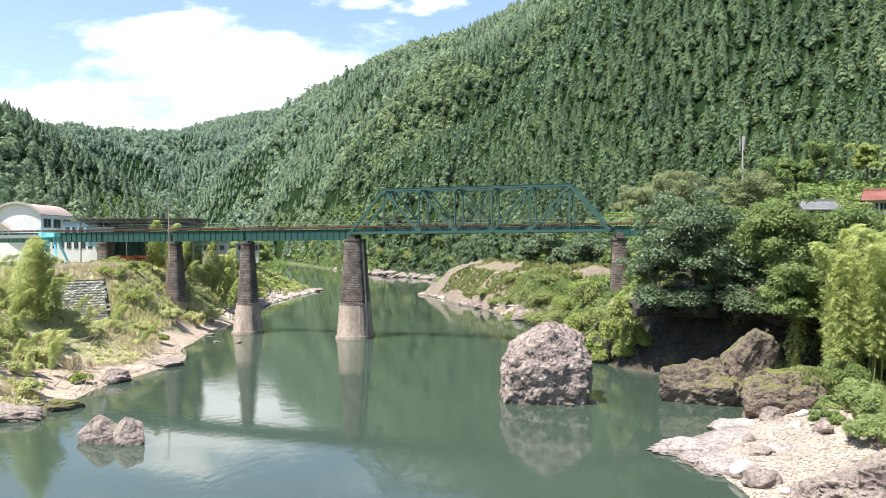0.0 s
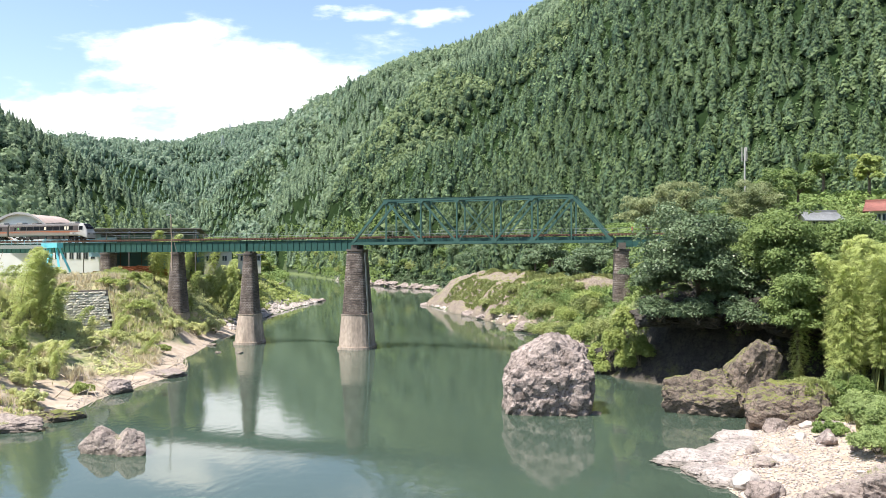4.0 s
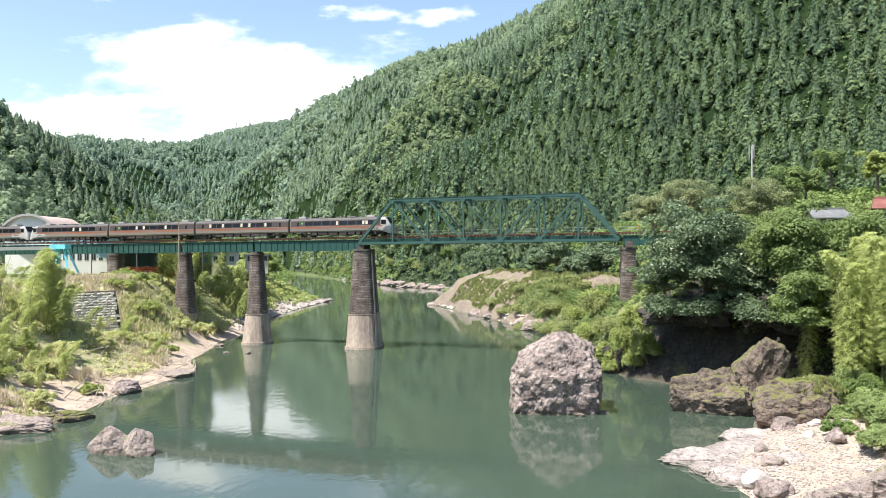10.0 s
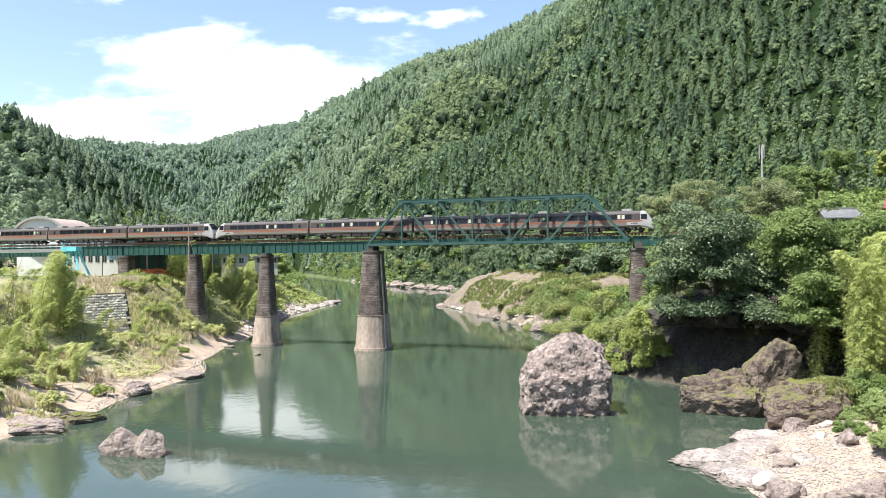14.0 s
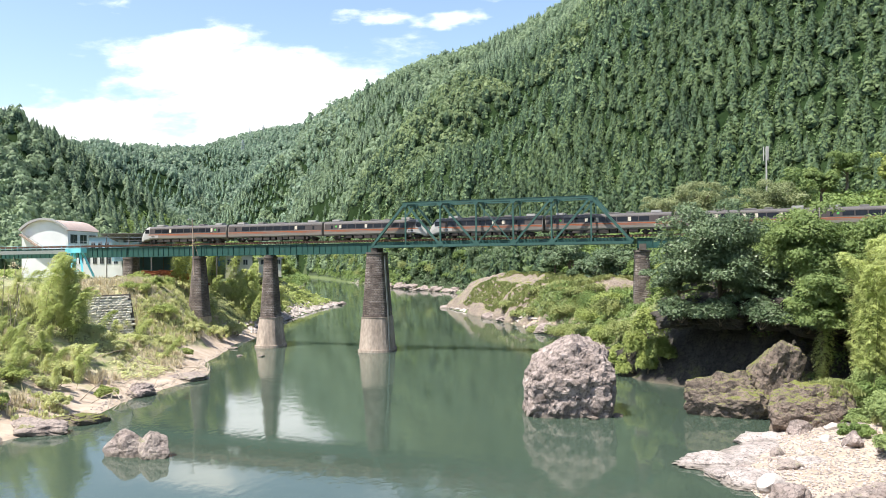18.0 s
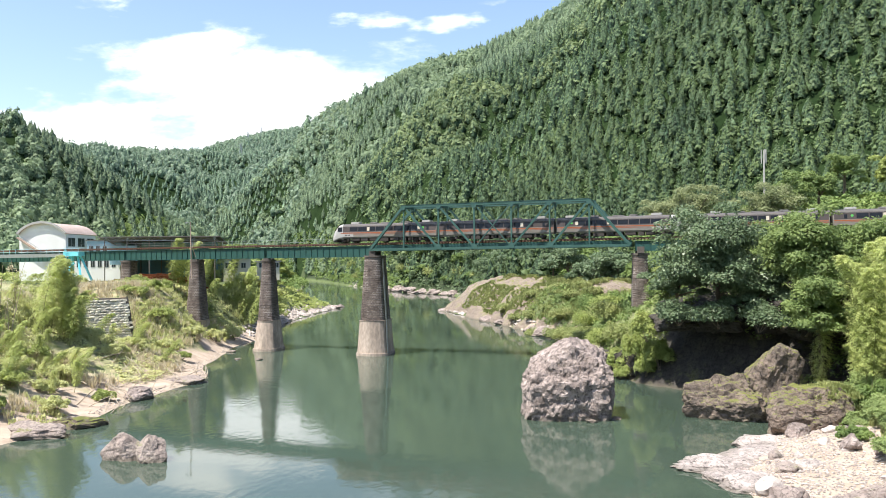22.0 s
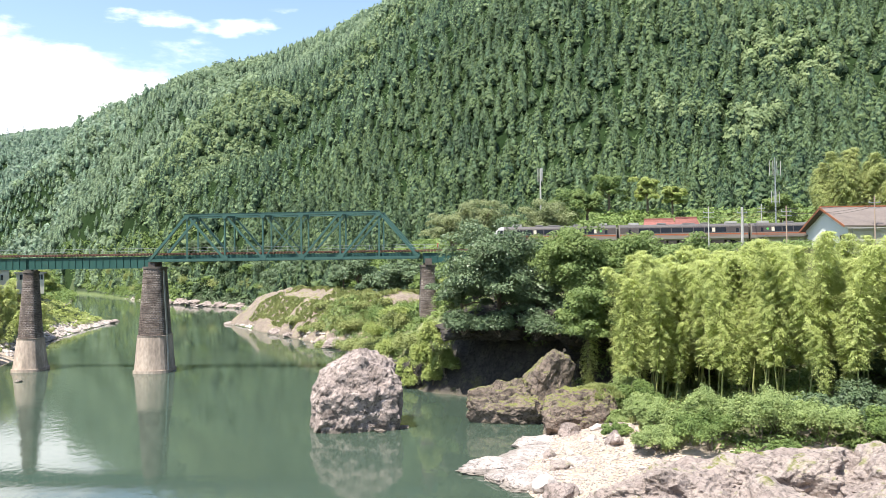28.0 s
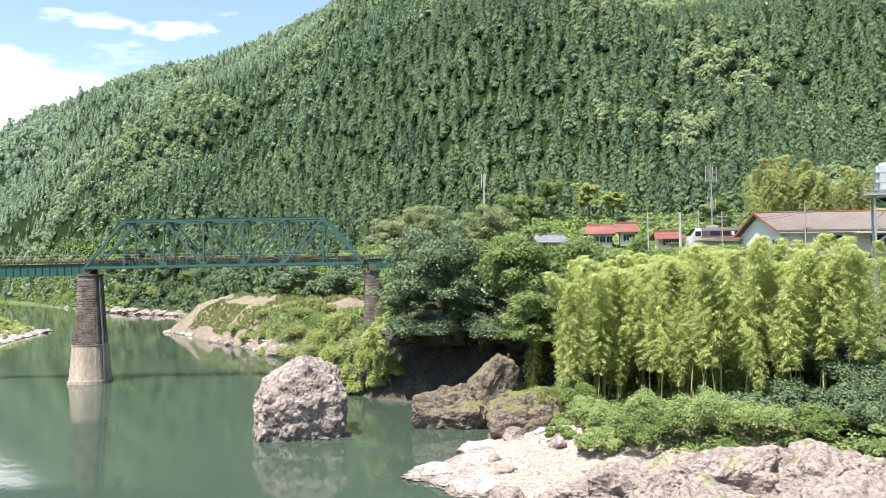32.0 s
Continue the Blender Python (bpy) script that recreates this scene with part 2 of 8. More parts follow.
def rock_material(name, pale, dark, moss=0.0, vein=0.5):
    """Weathered rock: pale faces, dark pits and cracks, wet foot, moss on flat tops."""
    m, nt, N, L, P = nodes_of(name)
    g = N.new("ShaderNodeNewGeometry")
    n1, n2, vo = N.new("ShaderNodeTexNoise"), N.new("ShaderNodeTexNoise"), N.new("ShaderNodeTexVoronoi")
    n1.inputs["Scale"].default_value, n1.inputs["Detail"].default_value, n1.inputs["Roughness"].default_value = 0.55, 10, 0.68
    n2.inputs["Scale"].default_value, n2.inputs["Detail"].default_value, n2.inputs["Roughness"].default_value = 2.6, 9, 0.7
    vo.feature = "DISTANCE_TO_EDGE"
    vo.inputs["Scale"].default_value = 0.9
    warp = N.new("ShaderNodeVectorMath")
    warp.operation = "MULTIPLY_ADD"
    L.new(n1.outputs["Color"], warp.inputs[0])
    warp.inputs[1].default_value = (1.5, 1.5, 1.5)
    L.new(g.outputs["Position"], warp.inputs[2])
    for n in (n1, n2):
        L.new(g.outputs["Position"], n.inputs["Vector"])
    L.new(warp.outputs[0], vo.inputs["Vector"])

    def ramp(v, lo, hi):
        r = N.new("ShaderNodeMapRange")
        r.inputs["From Min"].default_value, r.inputs["From Max"].default_value = lo, hi
        L.new(v, r.inputs["Value"])
        return r.outputs[0]

    def mixed(f, a, b):
        x = N.new("ShaderNodeMix")
        x.data_type = "RGBA"
        L.new(f, x.inputs["Factor"])
        for k, v in (("A", a), ("B", b)):
            if isinstance(v, tuple):
                x.inputs[k].default_value = (*v, 1)
            else:
                L.new(v, x.inputs[k])
        return x.outputs["Result"]

    def times(a, b):
        k = N.new("ShaderNodeMath")
        k.operation = "MULTIPLY"
        L.new(a, k.inputs[0])
        if isinstance(b, float):
            k.inputs[1].default_value = b
        else:
            L.new(b, k.inputs[1])
        return k.outputs[0]

    c = mixed(ramp(n1.outputs["Fac"], 0.36, 0.62), dark, pale)
    c = mixed(ramp(n2.outputs["Fac"], 0.5, 0.66), c, tuple(v * 0.3 for v in dark))
    c = mixed(times(ramp(vo.outputs["Distance"], 0.07, 0.0), vein), c, tuple(v * 0.3 for v in dark))
    if moss:
        sp = N.new("ShaderNodeSeparateXYZ")
        L.new(g.outputs["Normal"], sp.inputs[0])
        k = times(ramp(sp.outputs[2], 0.45, 0.8), ramp(n1.outputs["Fac"], 0.62 - moss * 0.3, 0.72 - moss * 0.3))
        c = mixed(k, c, (0.13, 0.14, 0.03))
    pz = N.new("ShaderNodeSeparateXYZ")
    L.new(g.outputs["Position"], pz.inputs[0])
    c = mixed(times(ramp(pz.outputs[2], 0.55, 0.15), 0.6), c, (0.10, 0.085, 0.06))
    L.new(c, P.inputs["Base Color"])
    P.inputs["Roughness"].default_value = 0.88
    b1, b2 = N.new("ShaderNodeBump"), N.new("ShaderNodeBump")
    b1.inputs["Strength"].default_value, b1.inputs["Distance"].default_value = 0.9, 0.5
    b2.inputs["Strength"].default_value, b2.inputs["Distance"].default_value = 0.8, 0.12
    L.new(n1.outputs["Fac"], b1.inputs["Height"])
    L.new(n2.outputs["Fac"], b2.inputs["Height"])
    L.new(b1.outputs[0], b2.inputs["Normal"])
    L.new(b2.outputs[0], P.inputs["Normal"])
    return m


def masonry_material(name, a, b, mortar, w=0.55, h=0.31):
    """Coursed stone blocks under a finger's width each."""
    m, nt, N, L, P = nodes_of(name)
    tc = N.new("ShaderNodeTexCoord")
    sp, cb = N.new("ShaderNodeSeparateXYZ"), N.new("ShaderNodeCombineXYZ")
    L.new(tc.outputs["Object"], sp.inputs[0])
    ad = N.new("ShaderNodeMath")
    ad.operation = "ADD"
    L.new(sp.outputs[0], ad.inputs[0]), L.new(sp.outputs[1], ad.inputs[1])
    L.new(ad.outputs[0], cb.inputs[0]), L.new(sp.outputs[2], cb.inputs[1])
    br = N.new("ShaderNodeTexBrick")
    br.inputs["Scale"].default_value = 1.0
    br.inputs["Brick Width"].default_value, br.inputs["Row Height"].default_value = w, h
    br.inputs["Mortar Size"].default_value, br.inputs["Mortar Smooth"].default_value = 0.045, 0.4
    br.inputs["Color1"].default_value, br.inputs["Color2"].default_value = (*a, 1), (*b, 1)
    L.new(cb.outputs[0], br.inputs["Vector"])
    n1, n2 = N.new("ShaderNodeTexNoise"), N.new("ShaderNodeTexNoise")
    n1.inputs["Scale"].default_value, n1.inputs["Detail"].default_value = 0.45, 8
    n2.inputs["Scale"].default_value, n2.inputs["Detail"].default_value = 5.0, 6
    L.new(tc.outputs["Object"], n1.inputs["Vector"]), L.new(tc.outputs["Object"], n2.inputs["Vector"])
    mm = N.new("ShaderNodeMix")
    mm.data_type = "RGBA"
    r = N.new("ShaderNodeMapRange")
    r.inputs["From Min"].default_value, r.inputs["From Max"].default_value = 0.42, 0.60
    L.new(n1.outputs["Fac"], r.inputs["Value"])
    L.new(r.outputs[0], mm.inputs["Factor"])
    mm.inputs["A"].default_value = (*[c * 0.55 for c in a], 1)
    mm.inputs["B"].default_value = (*mortar, 1)
    L.new(mm.outputs["Result"], br.inputs["Mortar"])
    hs = N.new("ShaderNodeHueSaturation")
    L.new(br.outputs["Color"], hs.inputs["Color"])
    v = N.new("ShaderNodeMapRange")
    v.inputs["To Min"].default_value, v.inputs["To Max"].default_value = 0.5, 1.5
    L.new(n2.outputs["Fac"], v.inputs["Value"])
    L.new(v.outputs[0], hs.inputs["Value"])
    L.new(hs.outputs[0], P.inputs["Base Color"])
    P.inputs["Roughness"].default_value = 0.9
    bp = N.new("ShaderNodeBump")
    bp.invert = True
    bp.inputs["Strength"].default_value, bp.inputs["Distance"].default_value = 0.8, 0.05
    L.new(br.outputs["Fac"], bp.inputs["Height"])
    L.new(bp.outputs[0], P.inputs["Normal"])
    return m


M_GROUND = ground_material()
# floor under the woods: the trees' shade is part of this near-black green
M_FLOOR = mat("shade_toned_forest_floor", (0.014, 0.027, 0.011), (0.024, 0.04, 0.016), 0.95, scale=0.05, bump=0.4, grime=0.4, dist=0.3, spec=0.0)
M_ROCK = rock_material("river_rock", (0.41, 0.34, 0.31), (0.19, 0.15, 0.132))
M_ROCKB = rock_material("brown_rock", (0.26, 0.20, 0.16), (0.12, 0.095, 0.078), moss=0.8)
M_MOUND = rock_material("weathered_mound_rock", (0.31, 0.25, 0.20), (0.19, 0.15, 0.12), moss=0.35, vein=0.5)
M_LEDGE = rock_material("pale_ledge_rock", (0.37, 0.31, 0.275), (0.23, 0.185, 0.165), moss=0.25, vein=0.35)
M_SLAB = rock_material("sun_bleached_bedrock", (0.46, 0.40, 0.37), (0.30, 0.26, 0.24), vein=0.35)
M_GRAVEL = mat("pale_gravel", (0.43, 0.38, 0.35), (0.29, 0.25, 0.225), 0.9, scale=0.8, bump=0.6, grime=0.3, dist=0.05, island=0.3)
M_MASON = masonry_material("pier_masonry", (0.085, 0.065, 0.055), (0.165, 0.13, 0.11), (0.33, 0.29, 0.26))


def canopy(name, dark, pale, patch=0.012, tree=0.12, mottle=0.9):
    """Closed forest canopy: stand by stand, tree by tree, and leaf mottle."""
    m, nt, N, L, P = nodes_of(name)
    tc = N.new("ShaderNodeTexCoord")
    outs = []
    for sc, det in ((patch, 2), (tree, 1), (mottle, 5)):
        n = N.new("ShaderNodeTexNoise")
        n.inputs["Scale"].default_value, n.inputs["Detail"].default_value = sc, det
        n.inputs["Roughness"].default_value = 0.65
        L.new(tc.outputs["Object"], n.inputs["Vector"])
        outs.append(n.outputs["Fac"])

    def ramp(v, lo, hi, a, b):
        r = N.new("ShaderNodeMapRange")
        for k, q in (("From Min", lo), ("From Max", hi), ("To Min", a), ("To Max", b)):
            r.inputs[k].default_value = q
        L.new(v, r.inputs["Value"])
        return r.outputs[0]

    s1 = N.new("ShaderNodeMath")
    L.new(ramp(outs[0], 0.35, 0.65, 0.0, 0.4), s1.inputs[0])
    gi = N.new("ShaderNodeNewGeometry")
    L.new(ramp(gi.outputs["Random Per Island"], 0.0, 1.0, 0.0, 0.6), s1.inputs[1])
    mx = N.new("ShaderNodeMix")
    mx.data_type = "RGBA"
    mx.inputs["A"].default_value, mx.inputs["B"].default_value = (*dark, 1), (*pale, 1)
    L.new(s1.outputs[0], mx.inputs["Factor"])
    hs = N.new("ShaderNodeHueSaturation")
    L.new(mx.outputs["Result"], hs.inputs["Color"])
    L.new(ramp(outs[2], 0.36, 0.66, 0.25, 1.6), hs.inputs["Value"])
    L.new(hs.outputs[0], P.inputs["Base Color"])
    P.inputs["Roughness"].default_value, P.inputs["Specular IOR Level"].default_value = 0.75, 0.2
    bp = N.new("ShaderNodeBump")
    bp.inputs["Strength"].default_value, bp.inputs["Distance"].default_value = 1.0, 1.2
    L.new(outs[2], bp.inputs["Height"])
    L.new(bp.outputs[0], P.inputs["Normal"])
    return m


# far ridge crowns: aerial haze is put into this pale bluish green
M_CANOPYB = canopy("haze_tinted_canopy", (0.105, 0.17, 0.115), (0.18, 0.26, 0.165), 0.006, 0.07, 0.5)
M_BUSH = leafy("grey_green_leaves", (0.17, 0.24, 0.085), (0.38, 0.46, 0.19), 0.42, 0.2, 0.8)
# bluff rock with some moss; tree shade is painted in as near-black stone
M_CLIFF = rock_material("shade_toned_cliff_rock", (0.07, 0.06, 0.05), (0.034, 0.03, 0.026), moss=0.3)
# inner crowns darker than the tips: interior shade lies in this green
M_CEDAR = canopy("cedar_inner_shade", (0.028, 0.062, 0.038), (0.115, 0.175, 0.092))
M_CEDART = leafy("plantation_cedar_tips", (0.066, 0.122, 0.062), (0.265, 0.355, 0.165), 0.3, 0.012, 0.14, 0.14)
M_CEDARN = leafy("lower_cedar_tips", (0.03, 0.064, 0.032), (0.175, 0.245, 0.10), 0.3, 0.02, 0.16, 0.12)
# upper slopes and spur: leaf colour lightened to stand for haze
M_UPPER = leafy("haze_paled_leaves", (0.11, 0.172, 0.108), (0.31, 0.395, 0.22), 0.3, 0.014, 0.12, 0.12)
M_WOOD = leafy("hill_broadleaves", (0.085, 0.14, 0.068), (0.29, 0.36, 0.165), 0.3, 0.014, 0.14, 0.16)
M_GROVE = leafy("grove_bamboo_leaves", (0.28, 0.335, 0.12), (0.49, 0.52, 0.23), 0.45, 0.2, 0.5)
# these two carry distance haze in their colour as well
M_VALLEY = canopy("haze_paled_canopy", (0.08, 0.13, 0.085), (0.21, 0.285, 0.17))
M_FAR = leafy("haze_tinted_foliage", (0.14, 0.205, 0.15), (0.28, 0.36, 0.25), 0.3, 0.006, 0.05, 0.08)
M_LEAF = leafy("broad_leaves", (0.085, 0.145, 0.045), (0.25, 0.335, 0.105), 0.36, 0.12, 0.6)
M_BROAD = leafy("sunlit_broad_leaves", (0.09, 0.15, 0.05), (0.265, 0.34, 0.118), 0.40, 0.12, 0.6)
M_OLIVE = leafy("olive_leaves", (0.13, 0.165, 0.075), (0.33, 0.365, 0.185), 0.36, 0.12, 0.6)
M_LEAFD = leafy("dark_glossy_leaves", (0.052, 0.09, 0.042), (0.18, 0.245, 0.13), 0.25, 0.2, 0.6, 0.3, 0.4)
M_LEAFY = leafy("yellow_green_leaves", (0.20, 0.265, 0.075), (0.43, 0.48, 0.165), 0.42, 0.12, 0.6)
M_BAMBOO = leafy("bamboo_leaves", (0.31, 0.375, 0.115), (0.58, 0.63, 0.26), 0.5, 0.2, 0.7)
M_GRASS = leafy("bank_grass", (0.18, 0.235, 0.075), (0.38, 0.405, 0.165), 0.4, 0.10, 0.5)
# dry pale grass, lifted further so the colour carries the hazy glare
M_PALE = leafy("glare_paled_dry_grass", (0.42, 0.46, 0.18), (0.66, 0.66, 0.35), 0.42, 0.12, 0.5)
M_WILLOW = leafy("feathery_pale_leaves", (0.34, 0.40, 0.13), (0.58, 0.60, 0.26), 0.42, 0.15, 0.6)
M_STRAW = leafy("dry_reeds", (0.52, 0.45, 0.30), (0.68, 0.60, 0.43), 0.35, 0.3, 0.6)
M_BARK = mat("bark", (0.13, 0.10, 0.075), (0.20, 0.165, 0.125), 0.9, scale=2, stretch=(1, 1, 0.2), bump=0.6)
M_DRIFT = mat("bleached_wood", (0.42, 0.36, 0.28), (0.30, 0.25, 0.19), 0.9, scale=2)
M_CULM = mat("bamboo_culm", (0.20, 0.24, 0.08), (0.32, 0.31, 0.14), 0.5, scale=1.5, bump=0.1)

# ---- mesh helpers ----


def part(name, bm, material, parent=None, label="", smooth=False):
    """Links a bmesh as one mesh object."""
    me = bpy.data.meshes.new(name)
    bm.to_mesh(me)
    bm.free()
    me.materials.append(material)
    if smooth:
        me.polygons.foreach_set("use_smooth", [True] * len(me.polygons))
    ob = new(name, me)
    if parent is not None:
        ob.parent = parent
    if label:
        tagged(ob, label)
    return ob


def soup(name, V, n, material, parent=None):
    """One mesh of loose n-cornered faces from an array of corners."""
    V = np.asarray(V, dtype=np.float32).reshape(-1, 3)
    c = len(V)
    me = bpy.data.meshes.new(name)
    me.vertices.add(c)
    me.vertices.foreach_set("co", V.ravel())
    me.loops.add(c)
    me.loops.foreach_set("vertex_index", np.arange(c, dtype=np.int32))
    me.polygons.add(c // n)
    me.polygons.foreach_set("loop_start", np.arange(0, c, n, dtype=np.int32))
    me.update(calc_edges=True)
    me.materials.append(material)
    ob = new(name, me)
    if parent is not None:
        ob.parent = parent
    return ob


def sheet(name, X, Y, Z, material, wrap=False):
    """A grid surface, rows by columns."""
    r, c = X.shape
    V = np.stack([X, Y, Z], -1).reshape(-1, 3)
    i = np.arange(r * c).reshape(r, c)
    if wrap:
        i = np.concatenate([i, i[:, :1]], 1)
    q = np.stack([i[:-1, :-1], i[:-1, 1:], i[1:, 1:], i[1:, :-1]], -1).reshape(-1, 4)
    me = bpy.data.meshes.new(name)
    me.from_pydata(V.tolist(), [], q.tolist())
    me.polygons.foreach_set("use_smooth", [True] * len(me.polygons))
    me.materials.append(material)
    return new(name, me)


def box(bm, x0, x1, y0, y1, z0, z1, m=None):
    vs = [bm.verts.new((x, y, z)) for z in (z0, z1) for x, y in ((x0, y0), (x1, y0), (x1, y1), (x0, y1))]
    for f in ((3, 2, 1, 0), (4, 5, 6, 7), (0, 1, 5, 4), (1, 2, 6, 5), (2, 3, 7, 6), (3, 0, 4, 7)):
        bm.faces.new([vs[k] for k in f])
    if m is not None:
        bmesh.ops.transform(bm, matrix=m, verts=vs)
    return vs


def beam(bm, p, q, w, h, up=(0, 0, 1)):
    """A bar of section w (sideways) by h (up) from p to q."""
    p, q = Vector(p), Vector(q)
    a = (q - p).normalized()
    s = a.cross(Vector(up))
    if s.length < 1e-4:
        s = a.cross(Vector((1, 0, 0)))
    s.normalize()
    u = s.cross(a)
    vs = []
    for e in (p, q):
        for i, j in ((-1, -1), (1, -1), (1, 1), (-1, 1)):
            vs.append(bm.verts.new(e + s * (i * w / 2) + u * (j * h / 2)))
    for f in ((3, 2, 1, 0), (4, 5, 6, 7), (0, 1, 5, 4), (1, 2, 6, 5), (2, 3, 7, 6), (3, 0, 4, 7)):
        bm.faces.new([vs[k] for k in f])
    return vs


def tube(bm, p, q, r0, r1=None, seg=8):
    p, q = Vector(p), Vector(q)
    r1 = r0 if r1 is None else r1
    a = (q - p).normalized()
    s = a.cross(Vector((0, 0, 1)) if abs(a.z) < 0.95 else Vector((1, 0, 0))).normalized()
    u = s.cross(a)
    rings = []
    for e, r in ((p, r0), (q, r1)):
        rings.append([bm.verts.new(e + (s * math.cos(k * 2 * math.pi / seg) + u * math.sin(k * 2 * math.pi / seg)) * r) for k in range(seg)])
    for k in range(seg):
        bm.faces.new((rings[0][k], rings[0][(k + 1) % seg], rings[1][(k + 1) % seg], rings[1][k]))
    bm.faces.new(rings[0][::-1]), bm.faces.new(rings[1])


def sweep(bm, pts, radii, seg=6):
    """One round skin along a bent line."""
    pts = [Vector(p) for p in pts]
    rings = []
    for i, (p, r) in enumerate(zip(pts, radii)):
        a = (pts[min(i + 1, len(pts) - 1)] - pts[max(i - 1, 0)]).normalized()
        s = a.cross(Vector((0, 1, 0)) if abs(a.y) < 0.9 else Vector((1, 0, 0))).normalized()
        u = s.cross(a)
        rings.append([bm.verts.new(p + (s * math.cos(k * 2 * math.pi / seg) + u * math.sin(k * 2 * math.pi / seg)) * r) for k in range(seg)])
    for a, b in zip(rings, rings[1:]):
        for k in range(seg):
            bm.faces.new((a[k], a[(k + 1) % seg], b[(k + 1) % seg], b[k]))
    bm.faces.new(rings[0][::-1]), bm.faces.new(rings[-1])


def empty(name, m, label, category, group="", kind=""):
    ob = new(name)
    ob.matrix_world = m
    ob.empty_display_size = 0.3
    return tagged(ob, label, category, group, kind)


def vnoise(x, y, scale, seed=0):
    """Smooth value noise on arrays, about -1 to 1."""
    rs = np.random.RandomState(seed)
    t = rs.rand(256, 256) * 2 - 1
    u, v = np.asarray(x) / scale + 97.3, np.asarray(y) / scale + 41.7
    i, j = np.floor(u).astype(int), np.floor(v).astype(int)
    fu, fv = u - i, v - j
    fu, fv = fu * fu * (3 - 2 * fu), fv * fv * (3 - 2 * fv)
    g = lambda a, b: t[a % 256, b % 256]
    return (g(i, j) * (1 - fu) + g(i + 1, j) * fu) * (1 - fv) + (g(i, j + 1) * (1 - fu) + g(i + 1, j + 1) * fu) * fv


# ---- the lie of the land ----
# shorelines: x of the water's edge along y
LEFT_Y = [-400, 0, 40, 73, 86, 95, 104, 113, 122, 135, 150, 171, 230, 295, 325, 360, 500, 640, 720, 800, 3500]
LEFT_X = [-75, -56, -50, -45.5, -40, -42, -41, -37.5, -39.5, -44, -44.5, -46.5, -50, -46, -60, -80, -101, -125, -150, -170, -170]
RIGHT_Y = [-400, 0, 40, 54, 61, 69, 78, 84, 92, 100, 106, 112, 125, 145, 180, 187, 208, 232, 254, 271, 283, 320, 360, 390, 418, 442, 461, 550, 640, 720, 800, 3500]
RIGHT_X = [70, 30, 24, 22, 21.2, 23.5, 29, 34, 36, 35, 30, 24, 22, 21, 21.5, 19, 12.2, 5, -1.2, -6, 0, 5, 2.5, -4.5, -19.6, -33, -44, -78, -108, -140, -170, -170]
# hills: elevation of the crest seen from the bridge, its distance, the distance of the foot, by bearing
MAIN = ([-180, -60, -19, -17.5, -16, -14, -12.6, -11.3, -9, -5.8, -3.4, -1, 2.7, 6.3, 10.3, 20, 40, 70, 120, 180],
        [-2, -2, -1, 2.2, 4.4, 6.3, 7.6, 9.5, 11.0, 12.6, 13.6, 14.3, 15.6, 17.1, 19.0, 22.5, 25, 22, 16, 12],
        [1300, 1300, 1300, 1300, 1300, 1280, 1260, 1220, 1150, 1060, 1020, 980, 930, 880, 830, 720, 640, 640, 700, 700],
        [900, 900, 900, 900, 900, 860, 800, 700, 600, 470, 380, 318, 268, 246, 236, 224, 214, 214, 260, 300])
BACK = ([-180, -120, -60, -33, -29, -26.4, -24.1, -22.9, -19.2, -17.4, -14.7, -13, -11.6, -8, 0, 60, 180],
        [6, 6, 6, 7.2, 7.8, 7.9, 7.8, 7.7, 7.6, 8.0, 8.8, 9.2, 9.4, 7, 3, 0, 6],
        [1500, 1500, 1500, 1500, 1500, 1500, 1550, 1800, 2000, 2300, 2300, 2300, 2300, 2300, 2300, 2300, 1500],
        [700, 700, 700, 700, 700, 680, 680, 760, 900, 1000, 1000, 1000, 1000, 1000, 1400, 1500, 700])
# wooded spur that comes down from the left in front of the far ridges
SPUR = ([-180, -120, -60, -45, -33, -29.6, -28.2, -26.4, -24.9, -23.5, -22, -20.4, -19.2, -17.6, -16.5, 0, 60, 180],
        [12, 14, 13, 12, 10.6, 9.7, 8.8, 7.7, 6.3, 5.1, 4.2, 3.2, 2.5, 1.0, -2, -2, -2, 12],
        [700, 700, 700, 640, 560, 560, 575, 595, 615, 640, 670, 700, 720, 740, 760, 760, 760, 700],
        [300, 320, 320, 310, 300, 305, 315, 330, 350, 370, 390, 410, 430, 450, 500, 500, 500, 300])
RANGES = ((MAIN, 20, 6.5, 36), (BACK, 40, 12, 20), (SPUR, 60, 10, 14))


def hill(az, r, table, seed, drop, lumps):
    A, E, R, F = table
    e, R, F = np.interp(az, A, E), np.interp(az, A, R), np.interp(az, A, F)
    top = EYE_Z + R * np.tan(np.radians(e)) - drop
    u = (r - F) / (R - F)
    g = np.where(u < 0, 0, np.where(u < 1, 0.82 * u + 0.18 * u * u * (3 - 2 * u), 1 - 0.5 * (u - 1)))
    x, y = r * np.sin(np.radians(az)), r * np.cos(np.radians(az))
    lump = vnoise(x * 0.8 + y * 0.5, y * 0.75 - x * 0.6, 120, seed) * lumps + vnoise(x, y, 50, seed + 1) * 8
    lump = lump * np.clip(np.minimum(u * 4, 1), 0, 1) * np.clip((1.0 - u) * 4, 0.15, 1)
    return np.where(u > 0, 8 + (top - 8) * np.maximum(g, 0) + lump, -50)


def hills_at(az, r):
    """Height of the highest of the three ranges."""
    return np.maximum.reduce([hill(az, r, *row) for row in RANGES])


def crest_of(az, r):
    """Distance of the crest of whichever range stands highest there."""
    which = np.argmax([hill(az, r, *row) for row in RANGES], axis=0)
    return np.choose(which, [np.interp(az, row[0][0], row[0][2]) for row in RANGES])


